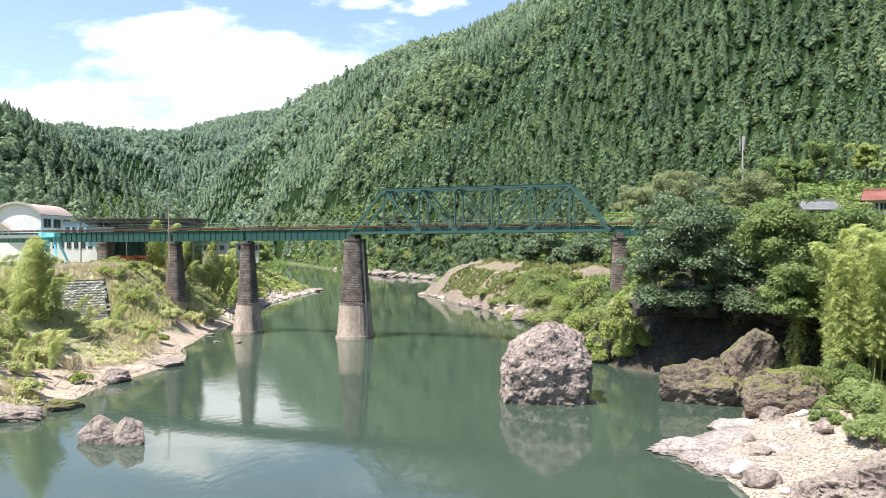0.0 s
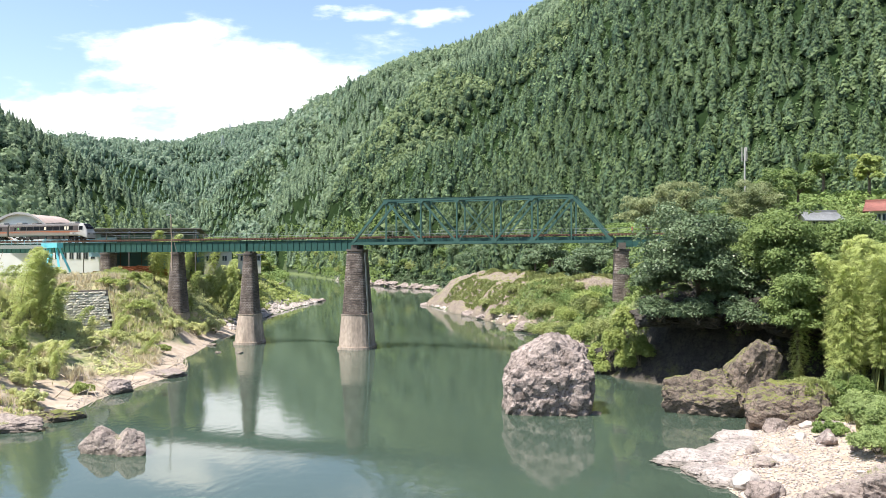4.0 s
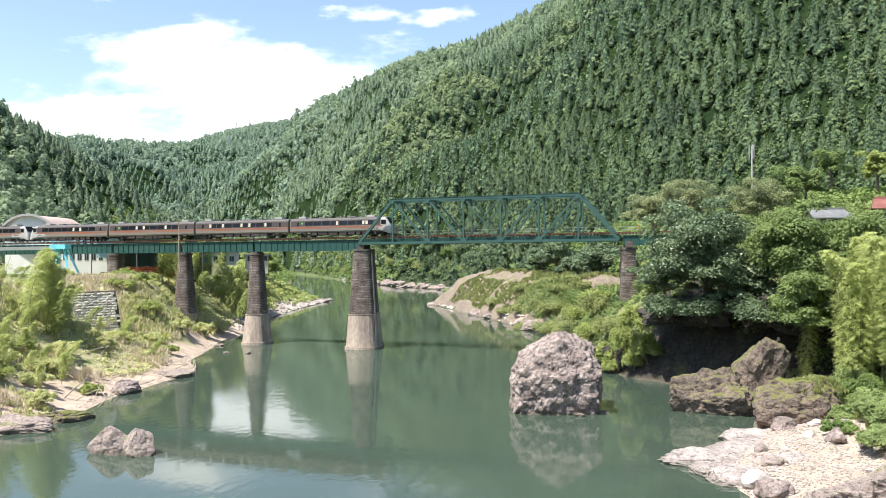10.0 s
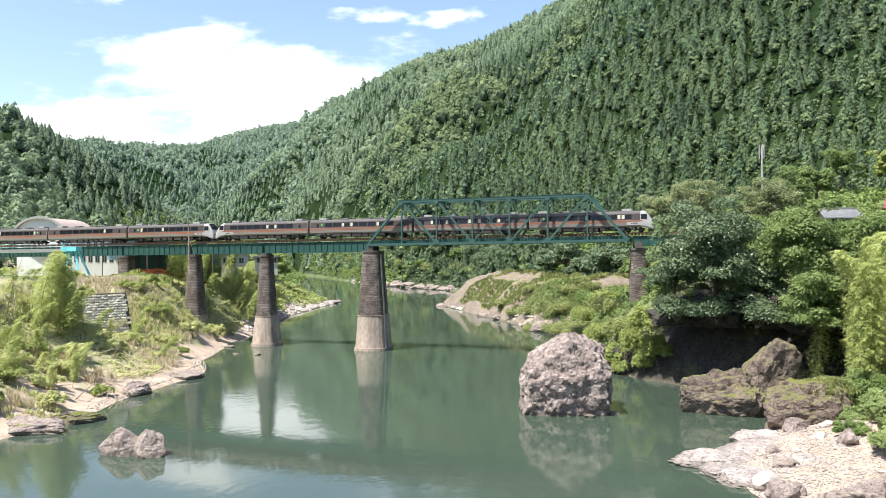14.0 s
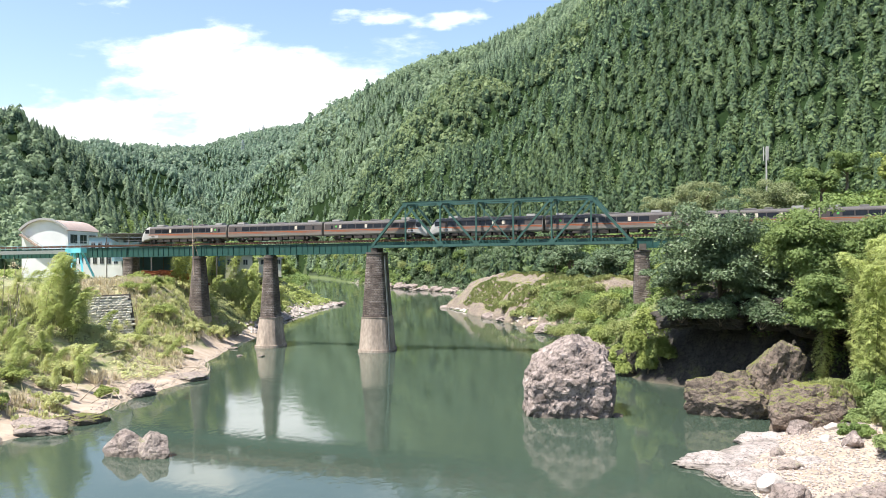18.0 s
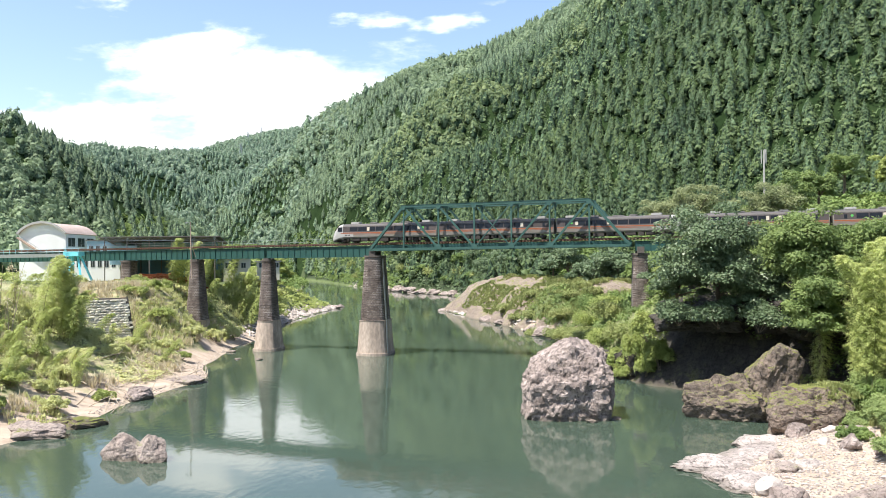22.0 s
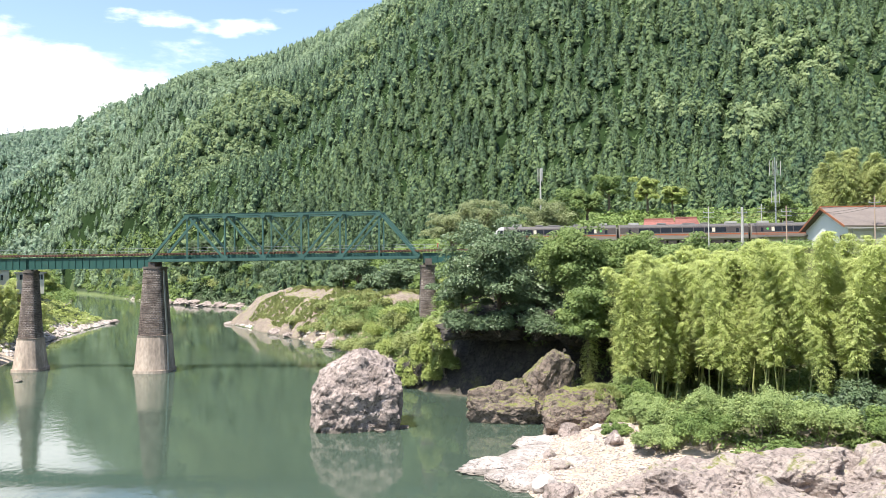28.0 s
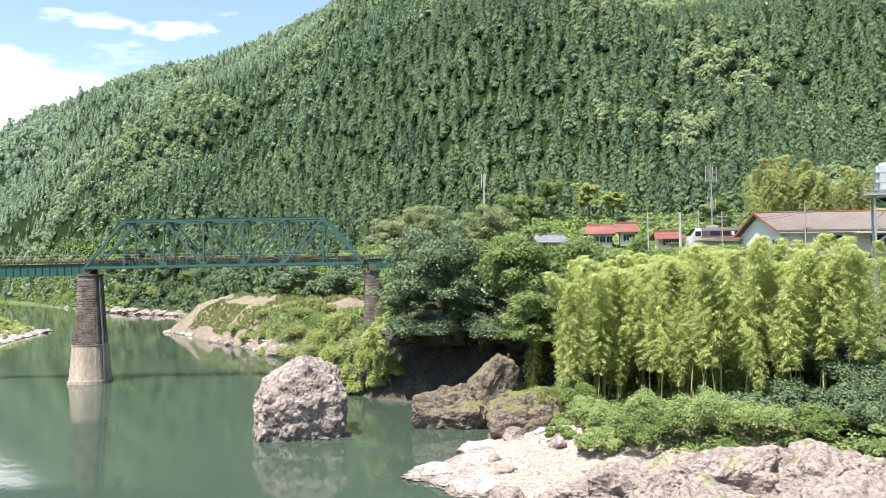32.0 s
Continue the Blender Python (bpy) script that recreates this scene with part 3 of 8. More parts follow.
def land(x, y):
    """Height of the ground at arrays x, y; the river lies at zero."""
    x, y = np.asarray(x, float), np.asarray(y, float)
    xl, xr = np.interp(y, LEFT_Y, LEFT_X), np.interp(y, RIGHT_Y, RIGHT_X)
    wob = (vnoise(x, y, 9, 5) * 1.3 + vnoise(x, y, 3.5, 6) * 0.5) * np.clip((260 - y) / 110, 0.1, 1)
    el, er = xl - x + wob, x - xr + wob
    river = -np.clip(np.minimum(-el, -er) * 0.35, 0, 4)
    left = np.interp(el, [0, 4, 9, 16, 24, 29, 60, 300], [0, 0.9, 2.6, 6.0, 10.6, 12.0, 12.4, 14])
    steep = np.interp(el, [0, 3, 7, 11, 15, 18, 60, 300], [0, 1.4, 4.6, 8.4, 11.8, 12.4, 12.8, 14])
    ws = np.clip((y - 132) / 16, 0, 1) * (1 - np.clip((y - 225) / 30, 0, 1))
    left = left * (1 - ws) + steep * ws
    near = np.interp(er, [0, 3, 9, 16, 24, 32, 40, 52, 66, 90, 300], [0, 0.5, 1.4, 2.8, 4.0, 6.5, 10.0, 15.0, 18.5, 19.4, 24])
    bluff = np.interp(er, [0, 2, 6, 11, 17, 24, 60, 120, 300], [0, 2.6, 8, 12.5, 17, 19.5, 20, 24, 36])
    up = np.interp(er, [0, 4, 10, 20, 34, 50, 80, 300], [0, 1.6, 4.2, 6.5, 10, 16, 24, 60])
    far = np.interp(er, [0, 6, 14, 30, 60, 300], [0, 2.0, 6, 14, 26, 60])
    wn_ = np.clip((y - 90) / 12, 0, 1)
    wu_ = np.clip((y - 140) / 25, 0, 1)
    wf_ = np.clip((y - 205) / 30, 0, 1)
    right = near * (1 - wn_) + bluff * wn_
    right = right * (1 - wu_) + up * wu_
    right = right * (1 - wf_) + far * wf_
    right = right + 7.5 * np.exp(-((x - 20) / 11) ** 2 - ((y - 195) / 11) ** 2) * np.clip(er / 5, 0, 1)
    # a level bed for the railway on the right bank, fields behind it
    s = (x + 16.1) * 0.9494 - (y - 148.5) * 0.314
    v = (x + 16.1) * 0.314 + (y - 148.5) * 0.9494
    bed = np.clip(1 - (np.abs(v) - 7) / 12, 0, 1) * np.clip((s - 56) / 14, 0, 1)
    right = right * (1 - bed) + 20.2 * bed
    yard = np.clip((s - 62) / 15, 0, 1) * np.clip((v + 16 + 24 * np.clip((s - 84) / 14, 0, 1)) / 10, 0, 1) * (1 - np.clip((v - 75) / 20, 0, 1))
    right = right * (1 - yard) + np.interp(v, [12, 36, 66, 90], [20, 22.6, 30.5, 33]) * yard
    h = np.where(el > 0, left, np.where(er > 0, right, river))
    r, az = np.hypot(x, y), np.degrees(np.arctan2(x, y))
    h = h + np.where((el > 2) | (er > 2), vnoise(x, y, 6, 9) * 0.35 + vnoise(x, y, 2.2, 10) * 0.12, 0)
    hills = hills_at(az, r)
    dry = np.maximum(np.clip(np.maximum(el, er) / 22, 0, 1), np.clip((y - 690) / 110, 0, 1))
    return np.where(h > 0, np.maximum(h, hills * dry + h * (1 - dry)), h)


def ground_at(x, y):
    return float(land(np.array([x]), np.array([y]))[0])


AZ = np.radians(np.concatenate([np.arange(-40, 62, 0.4), np.arange(62, 320, 4.0)]))
RAD = np.concatenate([[0.5, 6, 14], np.geomspace(22, 4200, 250)])
GA, GR = np.meshgrid(AZ, RAD)
GX, GY = GR * np.sin(GA), GR * np.cos(GA)
GZ = land(GX, GY)
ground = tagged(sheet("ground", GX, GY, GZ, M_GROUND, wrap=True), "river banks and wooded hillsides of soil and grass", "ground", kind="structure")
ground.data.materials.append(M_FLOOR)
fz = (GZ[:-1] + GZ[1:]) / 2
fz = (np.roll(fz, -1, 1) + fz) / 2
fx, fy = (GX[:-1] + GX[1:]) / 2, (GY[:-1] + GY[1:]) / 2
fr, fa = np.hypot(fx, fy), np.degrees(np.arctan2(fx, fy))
# faces under the woods, which get the shade-dark floor colour
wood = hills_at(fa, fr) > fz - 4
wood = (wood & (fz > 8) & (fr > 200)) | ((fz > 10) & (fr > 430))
# bluff ground takes the same shade-dark rock colour
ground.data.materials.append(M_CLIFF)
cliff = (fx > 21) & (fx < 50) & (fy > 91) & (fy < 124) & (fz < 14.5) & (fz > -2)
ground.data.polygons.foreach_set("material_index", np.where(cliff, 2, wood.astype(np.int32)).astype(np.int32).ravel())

# ---- river ----
m, nt, N, L, P = nodes_of("river_water")
M_WATER = m
tc = N.new("ShaderNodeTexCoord")
mp = N.new("ShaderNodeMapping")
mp.inputs["Scale"].default_value = (1.0, 0.45, 1)
L.new(tc.outputs["Object"], mp.inputs[0])
w1, w2, w3 = (N.new("ShaderNodeTexNoise") for _ in range(3))
w1.inputs["Scale"].default_value, w1.inputs["Detail"].default_value = 1.5, 8
w2.inputs["Scale"].default_value, w2.inputs["Detail"].default_value = 0.05, 4
w3.inputs["Scale"].default_value, w3.inputs["Detail"].default_value = 0.035, 3
for w in (w1, w2, w3):
    L.new(mp.outputs[0], w.inputs["Vector"])
st = N.new("ShaderNodeMapRange")
st.inputs["From Min"].default_value, st.inputs["From Max"].default_value = 0.38, 0.66
st.inputs["To Min"].default_value, st.inputs["To Max"].default_value = 0.10, 0.55
L.new(w2.outputs["Fac"], st.inputs["Value"])
bp = N.new("ShaderNodeBump")
bp.inputs["Distance"].default_value = 0.05
L.new(st.outputs[0], bp.inputs["Strength"])
L.new(w1.outputs["Fac"], bp.inputs["Height"])
L.new(bp.outputs[0], P.inputs["Normal"])
mx = N.new("ShaderNodeMix")
mx.data_type = "RGBA"
mx.inputs["A"].default_value, mx.inputs["B"].default_value = (0.036, 0.056, 0.042, 1), (0.057, 0.08, 0.058, 1)
L.new(w3.outputs["Fac"], mx.inputs["Factor"])
L.new(mx.outputs["Result"], P.inputs["Base Color"])
P.inputs["Roughness"].default_value, P.inputs["IOR"].default_value = 0.04, 1.36
bm = bmesh.new()
vs = [bm.verts.new(p) for p in ((-260, -400, 0), (120, -400, 0), (120, 830, 0), (-260, 830, 0))]
bm.faces.new(vs)
river = tagged(part("river", bm, M_WATER), "calm green river water reflecting sky and piers", "river", kind="structure")

# ---- railway bridge: s runs along the track from the truss's far end ----
BX, BY, HEAD, RISE = -16.1, 148.5, -18.3, 0.286
RAIL_Z = 20.62
BRIDGE = pose(BX, BY, 0, 0, -RISE, HEAD)
DX, DY = math.cos(radians(HEAD)), math.sin(radians(HEAD))


def track(s, v=0.0, z=None):
    """Place on the line: s along it, v to its far side."""
    return Vector((BX + DX * s - DY * v, BY + DY * s + DX * v, RAIL_Z + 0.005 * s if z is None else z))


SPAN, PANEL, CHORD, TOP, HALF = 46.8, 46.8 / 7, 19.3, 27.0, 2.45
truss = empty("truss_bridge", BRIDGE, "green painted steel through-truss railway span on tall piers", "bridge")
for side in (-HALF, HALF):
    bm = bmesh.new()
    beam(bm, (0, side, CHORD), (SPAN, side, CHORD), 0.42, 0.46)
    part("bottom_chord", bm, M_TRUSS, truss)
    bm = bmesh.new()
    beam(bm, (PANEL - 0.25, side, TOP), (SPAN - PANEL + 0.25, side, TOP), 0.5, 0.42)
    beam(bm, (PANEL - 0.3, side, TOP + 0.23), (SPAN - PANEL + 0.3, side, TOP + 0.23), 0.62, 0.05)
    part("top_chord", bm, M_TRUSS, truss)
    for a, b in ((0, PANEL), (SPAN, SPAN - PANEL)):
        bm = bmesh.new()
        beam(bm, (a, side, CHORD), (b, side, TOP), 0.48, 0.44)
        part("end_post", bm, M_TRUSS, truss)
    for k in range(1, 7):
        bm = bmesh.new()
        w = 0.22 if k in (1, 6) else 0.32
        beam(bm, (PANEL * k, side, CHORD), (PANEL * k, side, TOP), w, 0.26, up=(1, 0, 0))
        part("vertical_post", bm, M_TRUSS, truss)
    for k0, k1, w in ((1, 2, 0.36), (2, 3, 0.32), (3, 4, 0.16), (6, 5, 0.36), (5, 4, 0.32), (4, 3, 0.16)):
        bm = bmesh.new()
        beam(bm, (PANEL * k0, side, TOP), (PANEL * k1, side, CHORD), 0.26, w)
        part("diagonal", bm, M_TRUSS, truss)
    for k in range(1, 7):
        for z, w, h in ((CHORD + 0.25, 1.05, 0.8), (TOP - 0.3, 0.9, 0.65)):
            if (k in (1, 6)) and z < 21:
                continue
            bm = bmesh.new()
            x = PANEL * k
            t = 0.27
            pts = [(-w / 2, -h / 2), (w / 2, -h / 2), (w / 2, h * 0.1), (w * 0.22, h * 0.6), (-w * 0.22, h * 0.6), (-w / 2, h * 0.1)]
            if z > 25:
                pts = [(px, -pz) for px, pz in pts][::-1]
            ring = [[bm.verts.new((x + px, side + sy, z + pz)) for px, pz in pts] for sy in (-t, t)]
            bm.faces.new(ring[0]), bm.faces.new(ring[1][::-1])
            for i in range(6):
                bm.faces.new((ring[0][i], ring[1][i], ring[1][(i + 1) % 6], ring[0][(i + 1) % 6]))
            part("gusset_plate", bm, M_TRUSS, truss)
# portals, top laterals, floor beams, stringers
for k in range(1, 7):
    bm = bmesh.new()
    beam(bm, (PANEL * k, -HALF, TOP - 0.15), (PANEL * k, HALF, TOP - 0.15), 0.22, 0.4)
    beam(bm, (PANEL * k, -HALF, TOP - 1.2), (PANEL * k, -HALF + 1.2, TOP - 0.2), 0.14, 0.14)
    beam(bm, (PANEL * k, HALF, TOP - 1.2), (PANEL * k, HALF - 1.2, TOP - 0.2), 0.14, 0.14)
    part("sway_frame", bm, M_TRUSS, truss)
for k in range(1, 6):
    for a, b in ((-HALF, HALF), (HALF, -HALF)):
        bm = bmesh.new()
        beam(bm, (PANEL * k, a, TOP - 0.05 + a * 0.01), (PANEL * (k + 1), b, TOP - 0.05 + a * 0.01), 0.14, 0.12)
        part("top_lateral", bm, M_TRUSS, truss)
for k in range(8):
    bm = bmesh.new()
    beam(bm, (PANEL * k, -HALF + 0.2, CHORD + 0.2), (PANEL * k, HALF - 0.2, CHORD + 0.2), 0.3, 0.75)
    part("floor_beam", bm, M_GIRDER, truss)
for side in (-0.85, 0.85):
    bm = bmesh.new()
    beam(bm, (0.1, side, CHORD + 0.45), (SPAN - 0.1, side, CHORD + 0.45), 0.28, 0.8)
    part("stringer", bm, M_GIRDER, truss)

# plate girder spans
SPANS = [(-23.0, -0.35), (-39.75, -23.2), (-56.8, -39.95), (-73.9, -57.0), (-92.0, -74.1), (SPAN + 0.5, SPAN + 10.5)]
for a, b in SPANS:
    top = RAIL_Z - 0.62
    depth = 1.95 if b < 40 else 1.6
    girder = empty("plate_girder_span", BRIDGE, "dark green riveted plate girder span carrying the track", "bridge", "plate girder spans")
    for side in (-1.0, 1.0):
        bm = bmesh.new()
        beam(bm, (a, side, top - depth / 2), (b, side, top - depth / 2), 0.04, depth)
        part("web_plate", bm, M_GIRDER, girder)
        bm = bmesh.new()
        beam(bm, (a, side, top), (b, side, top), 0.42, 0.07)
        part("top_flange", bm, M_GIRDER, girder)
        bm = bmesh.new()
        beam(bm, (a, side, top - depth), (b, side, top - depth), 0.42, 0.07)
        part("bottom_flange", bm, M_GIRDER, girder)
        count = int((b - a) / 1.25)
        for k in range(count + 1):
            bm = bmesh.new()
            x = a + 0.08 + (b - a - 0.16) * k / count
            beam(bm, (x, side - 0.08, top - depth + 0.03), (x, side - 0.08, top - 0.03), 0.12, 0.03, up=(1, 0, 0))
            part("stiffener", bm, M_GIRDER, girder)
    for k in range(5):
        bm = bmesh.new()
        x = a + 0.4 + (b - a - 0.8) * k / 4
        beam(bm, (x, -0.98, top - 0.4), (x, 0.98, top - depth + 0.3), 0.1, 0.1)
        beam(bm, (x, 0.98, top - 0.4), (x, -0.98, top - depth + 0.3), 0.1, 0.1)
        part("cross_frame", bm, M_GIRDER, girder)

# track: rails, timbers, side walk and hand rails
rail_track = empty("railway_track", BRIDGE, "single track of rusty rails on wooden bridge timbers", "railway track")
T0, T1 = -130.0, 190.0
for side in (-0.56, 0.56):
    bm = bmesh.new()
    beam(bm, (T0, side, RAIL_Z - 0.02), (T1, side, RAIL_Z - 0.02), 0.07, 0.05)
    beam(bm, (T0, side, RAIL_Z - 0.09), (T1, side, RAIL_Z - 0.09), 0.025, 0.1)
    beam(bm, (T0, side, RAIL_Z - 0.145), (T1, side, RAIL_Z - 0.145), 0.13, 0.025)
    part("rail", bm, M_RAIL, rail_track)
bm = bmesh.new()
box(bm, -0.11, 0.11, -1.35, 1.35, -0.2, 0.0)
first = part("sleeper", bm, M_SLEEPER, rail_track)
first.location = (-91.6, 0, RAIL_Z - 0.165)
for k in range(1, 262):
    ob = new("sleeper", first.data)
    ob.parent, ob.location = rail_track, (-91.6 + 0.58 * k, 0, RAIL_Z - 0.165 + 0.012 * math.sin(k * 2.1))
walkway = empty("maintenance_walkway", BRIDGE, "narrow steel walkway with thin hand rails along the bridge", "walkway")
for v in (1.9,):
    bm = bmesh.new()
    beam(bm, (-74, v, RAIL_Z - 0.2), (57, v, RAIL_Z - 0.2), 0.6, 0.05)
    part("deck_plate", bm, M_GALV, walkway)
    for z in (0.45, 0.95):
        bm = bmesh.new()
        beam(bm, (-74, v + 0.3, RAIL_Z + z), (57, v + 0.3, RAIL_Z + z), 0.04, 0.04)
        part("hand_rail", bm, M_GALV, walkway)
    for k in range(55):
        bm = bmesh.new()
        x = -74 + 131 * k / 54
        beam(bm, (x, v + 0.3, RAIL_Z - 0.2), (x, v + 0.3, RAIL_Z + 0.97), 0.04, 0.04)
        part("rail_post", bm, M_GALV, walkway)


def pier(s, z_top, z_joint, z_base, w_top, w_joint, w_base, l_top, l_joint, l_base, label, footing=True, nose=0.22):
    """Tapered masonry pier with rounded ends across the track, on a concrete lower part."""
    m = pose(*track(s, 0, 0), 0, 0, -8)
    ob = empty("bridge_pier", m, label, "bridge pier", "bridge piers")

    def ring(bm, z, w, l):
        # long axis across the line, half-round cutwaters
        pts = []
        for k in range(9):
            a = math.pi * (1 + k / 8)
            pts.append((math.cos(a) * w / 2, -(l / 2 - w * nose) + math.sin(a) * w * nose))
        for k in range(9):
            a = math.pi * k / 8
            pts.append((math.cos(a) * w / 2, (l / 2 - w * nose) + math.sin(a) * w * nose))
        return [bm.verts.new((x, y, z)) for x, y in pts]

    def body(levels):
        bm = bmesh.new()
        rs = [ring(bm, *lv) for lv in levels]
        for lo, hi in zip(rs, rs[1:]):
            for k in range(18):
                bm.faces.new((lo[k], lo[(k + 1) % 18], hi[(k + 1) % 18], hi[k]))
        bm.faces.new(rs[0][::-1]), bm.faces.new(rs[-1])
        return bm

    count = max(3, int((z_top - z_joint) / 0.42))
    levels = []
    for k in range(count):
        for u, cut in ((k + 0.06, 0), (k + 0.90, 0), (k + 0.93, 0.07), (k + 1.03, 0.07)):
            f = min(u / count, 1.0)
            levels.append((z_joint + (z_top - z_joint) * f, w_joint + (w_top - w_joint) * f - cut, l_joint + (l_top - l_joint) * f - cut))
    part("masonry_shaft", body(levels), M_MASON, ob, "dark coursed stone blocks with pale mortar")
    part("lower_shaft", body([(z_base + 0.5, w_base, l_base), (z_joint - 0.3, w_joint + 0.3, l_joint + 0.3), (z_joint, w_joint + 0.45, l_joint + 0.45)]), M_CONC, ob, "grey concrete casing")
    if footing:
        part("footing", body([(z_base - 3, w_base + 0.5, l_base + 0.5), (z_base + 0.5, w_base + 0.4, l_base + 0.4)]), M_CONC, ob, "pale concrete footing at the waterline")
    part("cap", body([(z_top, w_top + 0.25, l_top + 0.25), (z_top + 0.35, w_top + 0.25, l_top + 0.25)]), M_MORTAR, ob)
    under = RAIL_Z - 0.62 - 1.99 if abs(s) > 3 and s < 40 else CHORD - 0.25
    for v in (-1.0, 1.0):
        bm = bmesh.new()
        box(bm, -0.55, 0.55, v * (2.0 if under > 18.5 else 1) - 0.5, v * (2.0 if under > 18.5 else 1) + 0.5, z_top + 0.35, under + 0.005 * s)
        part("bearing_block", bm, M_MORTAR, ob, "stone bearing block under the girder")
    return ob, m


PIERS = [
    (-0.2, 17.9, 6.4, 0.0, 2.9, 4.4, 5.5, 5.8, 7.2, 8.4, "tall dark masonry pier on a concrete base in the river"),
    (-23.1, 17.3, 5.8, 0.0, 1.8, 3.1, 4.3, 3.1, 4.8, 6.6, "tall dark masonry pier on a pale concrete base"),
    (-39.8, 17.3, 5.6, 1.5, 1.8, 3.3, 3.8, 3.0, 4.9, 5.4, "dark masonry pier on the grassy bank"),
    (-56.9, 17.3, 11.2, 9.5, 2.2, 2.6, 2.8, 3.4, 3.8, 4.0, "short dark masonry pier beside the timber yard"),
    (-74.0, 17.3, 11.5, 10.0, 2.2, 2.5, 2.6, 3.3, 3.6, 3.7, "masonry pier half hidden by bamboo"),
    (47.9, 17.9, 8.5, 6.0, 2.3, 2.8, 3.1, 4.4, 4.8, 5.2, "dark masonry pier in the undergrowth of the bank"),
]
made = [pier(*row)[0] for row in PIERS]
# iron ladder up the side of the river pier
bm = bmesh.new()
for y in (-2.2, -1.6):
    beam(bm, (2.95, y - 0.9, 0.4), (2.62, y - 0.55, 6.9), 0.09, 0.09)
    beam(bm, (2.62, y - 0.55, 6.9), (1.86, y, 17.6), 0.09, 0.09)
for k in range(38):
    z = 0.6 + 0.44 * k
    x = np.interp(z, [0.4, 6.9, 17.6], [2.95, 2.62, 1.86])
    y = np.interp(z, [0.4, 6.9, 17.6], [-3.1, -2.75, -2.2])
    beam(bm, (x, y, z), (x, y + 0.6, z), 0.07, 0.07)
part("ladder", bm, M_GALV, made[0], "pale iron ladder up the side of the pier")

# ---- train: seven express diesel cars, two sets coupled nose to nose ----
M_STEEL = mat("stainless_side", (0.24, 0.215, 0.19), (0.19, 0.172, 0.152), 0.42, 0.1, scale=0.6, bump=0.05, grime=0.08, stretch=(0.2, 1, 3))
M_WIN = mat("dark_window_glass", (0.010, 0.011, 0.013), (0.016, 0.017, 0.02), 0.14, scale=1, bump=0.0, grime=0.1, spec=0.3)
M_BAND = mat("brown_window_band", (0.05, 0.04, 0.039), (0.07, 0.056, 0.053), 0.55, scale=1, bump=0.03, grime=0.1)
M_ORANGE = mat("orange_stripe", (0.36, 0.105, 0.045), (0.31, 0.092, 0.04), 0.4, scale=2, bump=0, grime=0.08)
M_WHITE = mat("white_cab", (0.42, 0.41, 0.395), (0.36, 0.352, 0.34), 0.35, scale=0.8, bump=0.0, grime=0.08)
M_ROOF = mat("train_roof", (0.11, 0.10, 0.10), (0.08, 0.073, 0.072), 0.65, scale=0.7, grime=0.2, stretch=(0.3, 1, 1))
M_UNDER = mat("underfloor_black", (0.035, 0.03, 0.028), (0.06, 0.05, 0.045), 0.8, scale=2, obj=0.3)
M_CREAM = mat("cream_curtain", (0.55, 0.50, 0.40), (0.48, 0.42, 0.34), 0.8, scale=2, bump=0.0)
M_GREENL = mat("green_mark", (0.12, 0.45, 0.10), (0.10, 0.40, 0.10), 0.5, scale=2, bump=0.0)
CAR = 21.3
M_GREYU = mat("grey_roof_unit", (0.22, 0.21, 0.205), (0.16, 0.155, 0.15), 0.6, scale=1.5, grime=0.2)
SECT = [(1.30, 0.92), (1.44, 1.15), (1.45, 1.98), (1.43, 2.10), (1.33, 3.02), (1.26, 3.28), (1.02, 3.46), (0.55, 3.56), (0.0, 3.60)]


def side_y(z):
    """Half width of the body at height z."""
    return float(np.interp(z, [p[1] for p in SECT], [p[0] for p in SECT]))


def loft(bm, stations):
    """Skin through sections: (x, width factor, roof height, floor height)."""
    rings = []
    for x, w, top, low in stations:
        pts = []
        for y, z in SECT:
            zz = low + (z - 0.92) * (top - low) / (3.60 - 0.92)
            pts.append((y * w, zz))
        full = pts + [(-y, z) for y, z in pts[-2::-1]]
        rings.append([bm.verts.new((x, y, z)) for y, z in full])
    for a, b in zip(rings, rings[1:]):
        for k in range(len(a) - 1):
            bm.faces.new((a[k], b[k], b[k + 1], a[k + 1]))
        bm.faces.new((a[-1], b[-1], b[0], a[0]))
    bm.faces.new(rings[0][::-1]), bm.faces.new(rings[-1])
    bmesh.ops.recalc_face_normals(bm, faces=bm.faces)


def panel(bm, xa, xb, za, zb, side, out):
    """A thin plate on the sloping side of the body."""
    vs = []
    for o in (out - 0.03, out):
        for x, z in ((xa, za), (xb, za), (xb, zb), (xa, zb)):
            vs.append(bm.verts.new((x, side * (side_y(z) + o), z)))
    for f in ((3, 2, 1, 0), (4, 5, 6, 7), (0, 1, 5, 4), (1, 2, 6, 5), (2, 3, 7, 6), (3, 0, 4, 7)):
        bm.faces.new([vs[k] for k in f])
    bmesh.ops.recalc_face_normals(bm, faces=bm.faces)


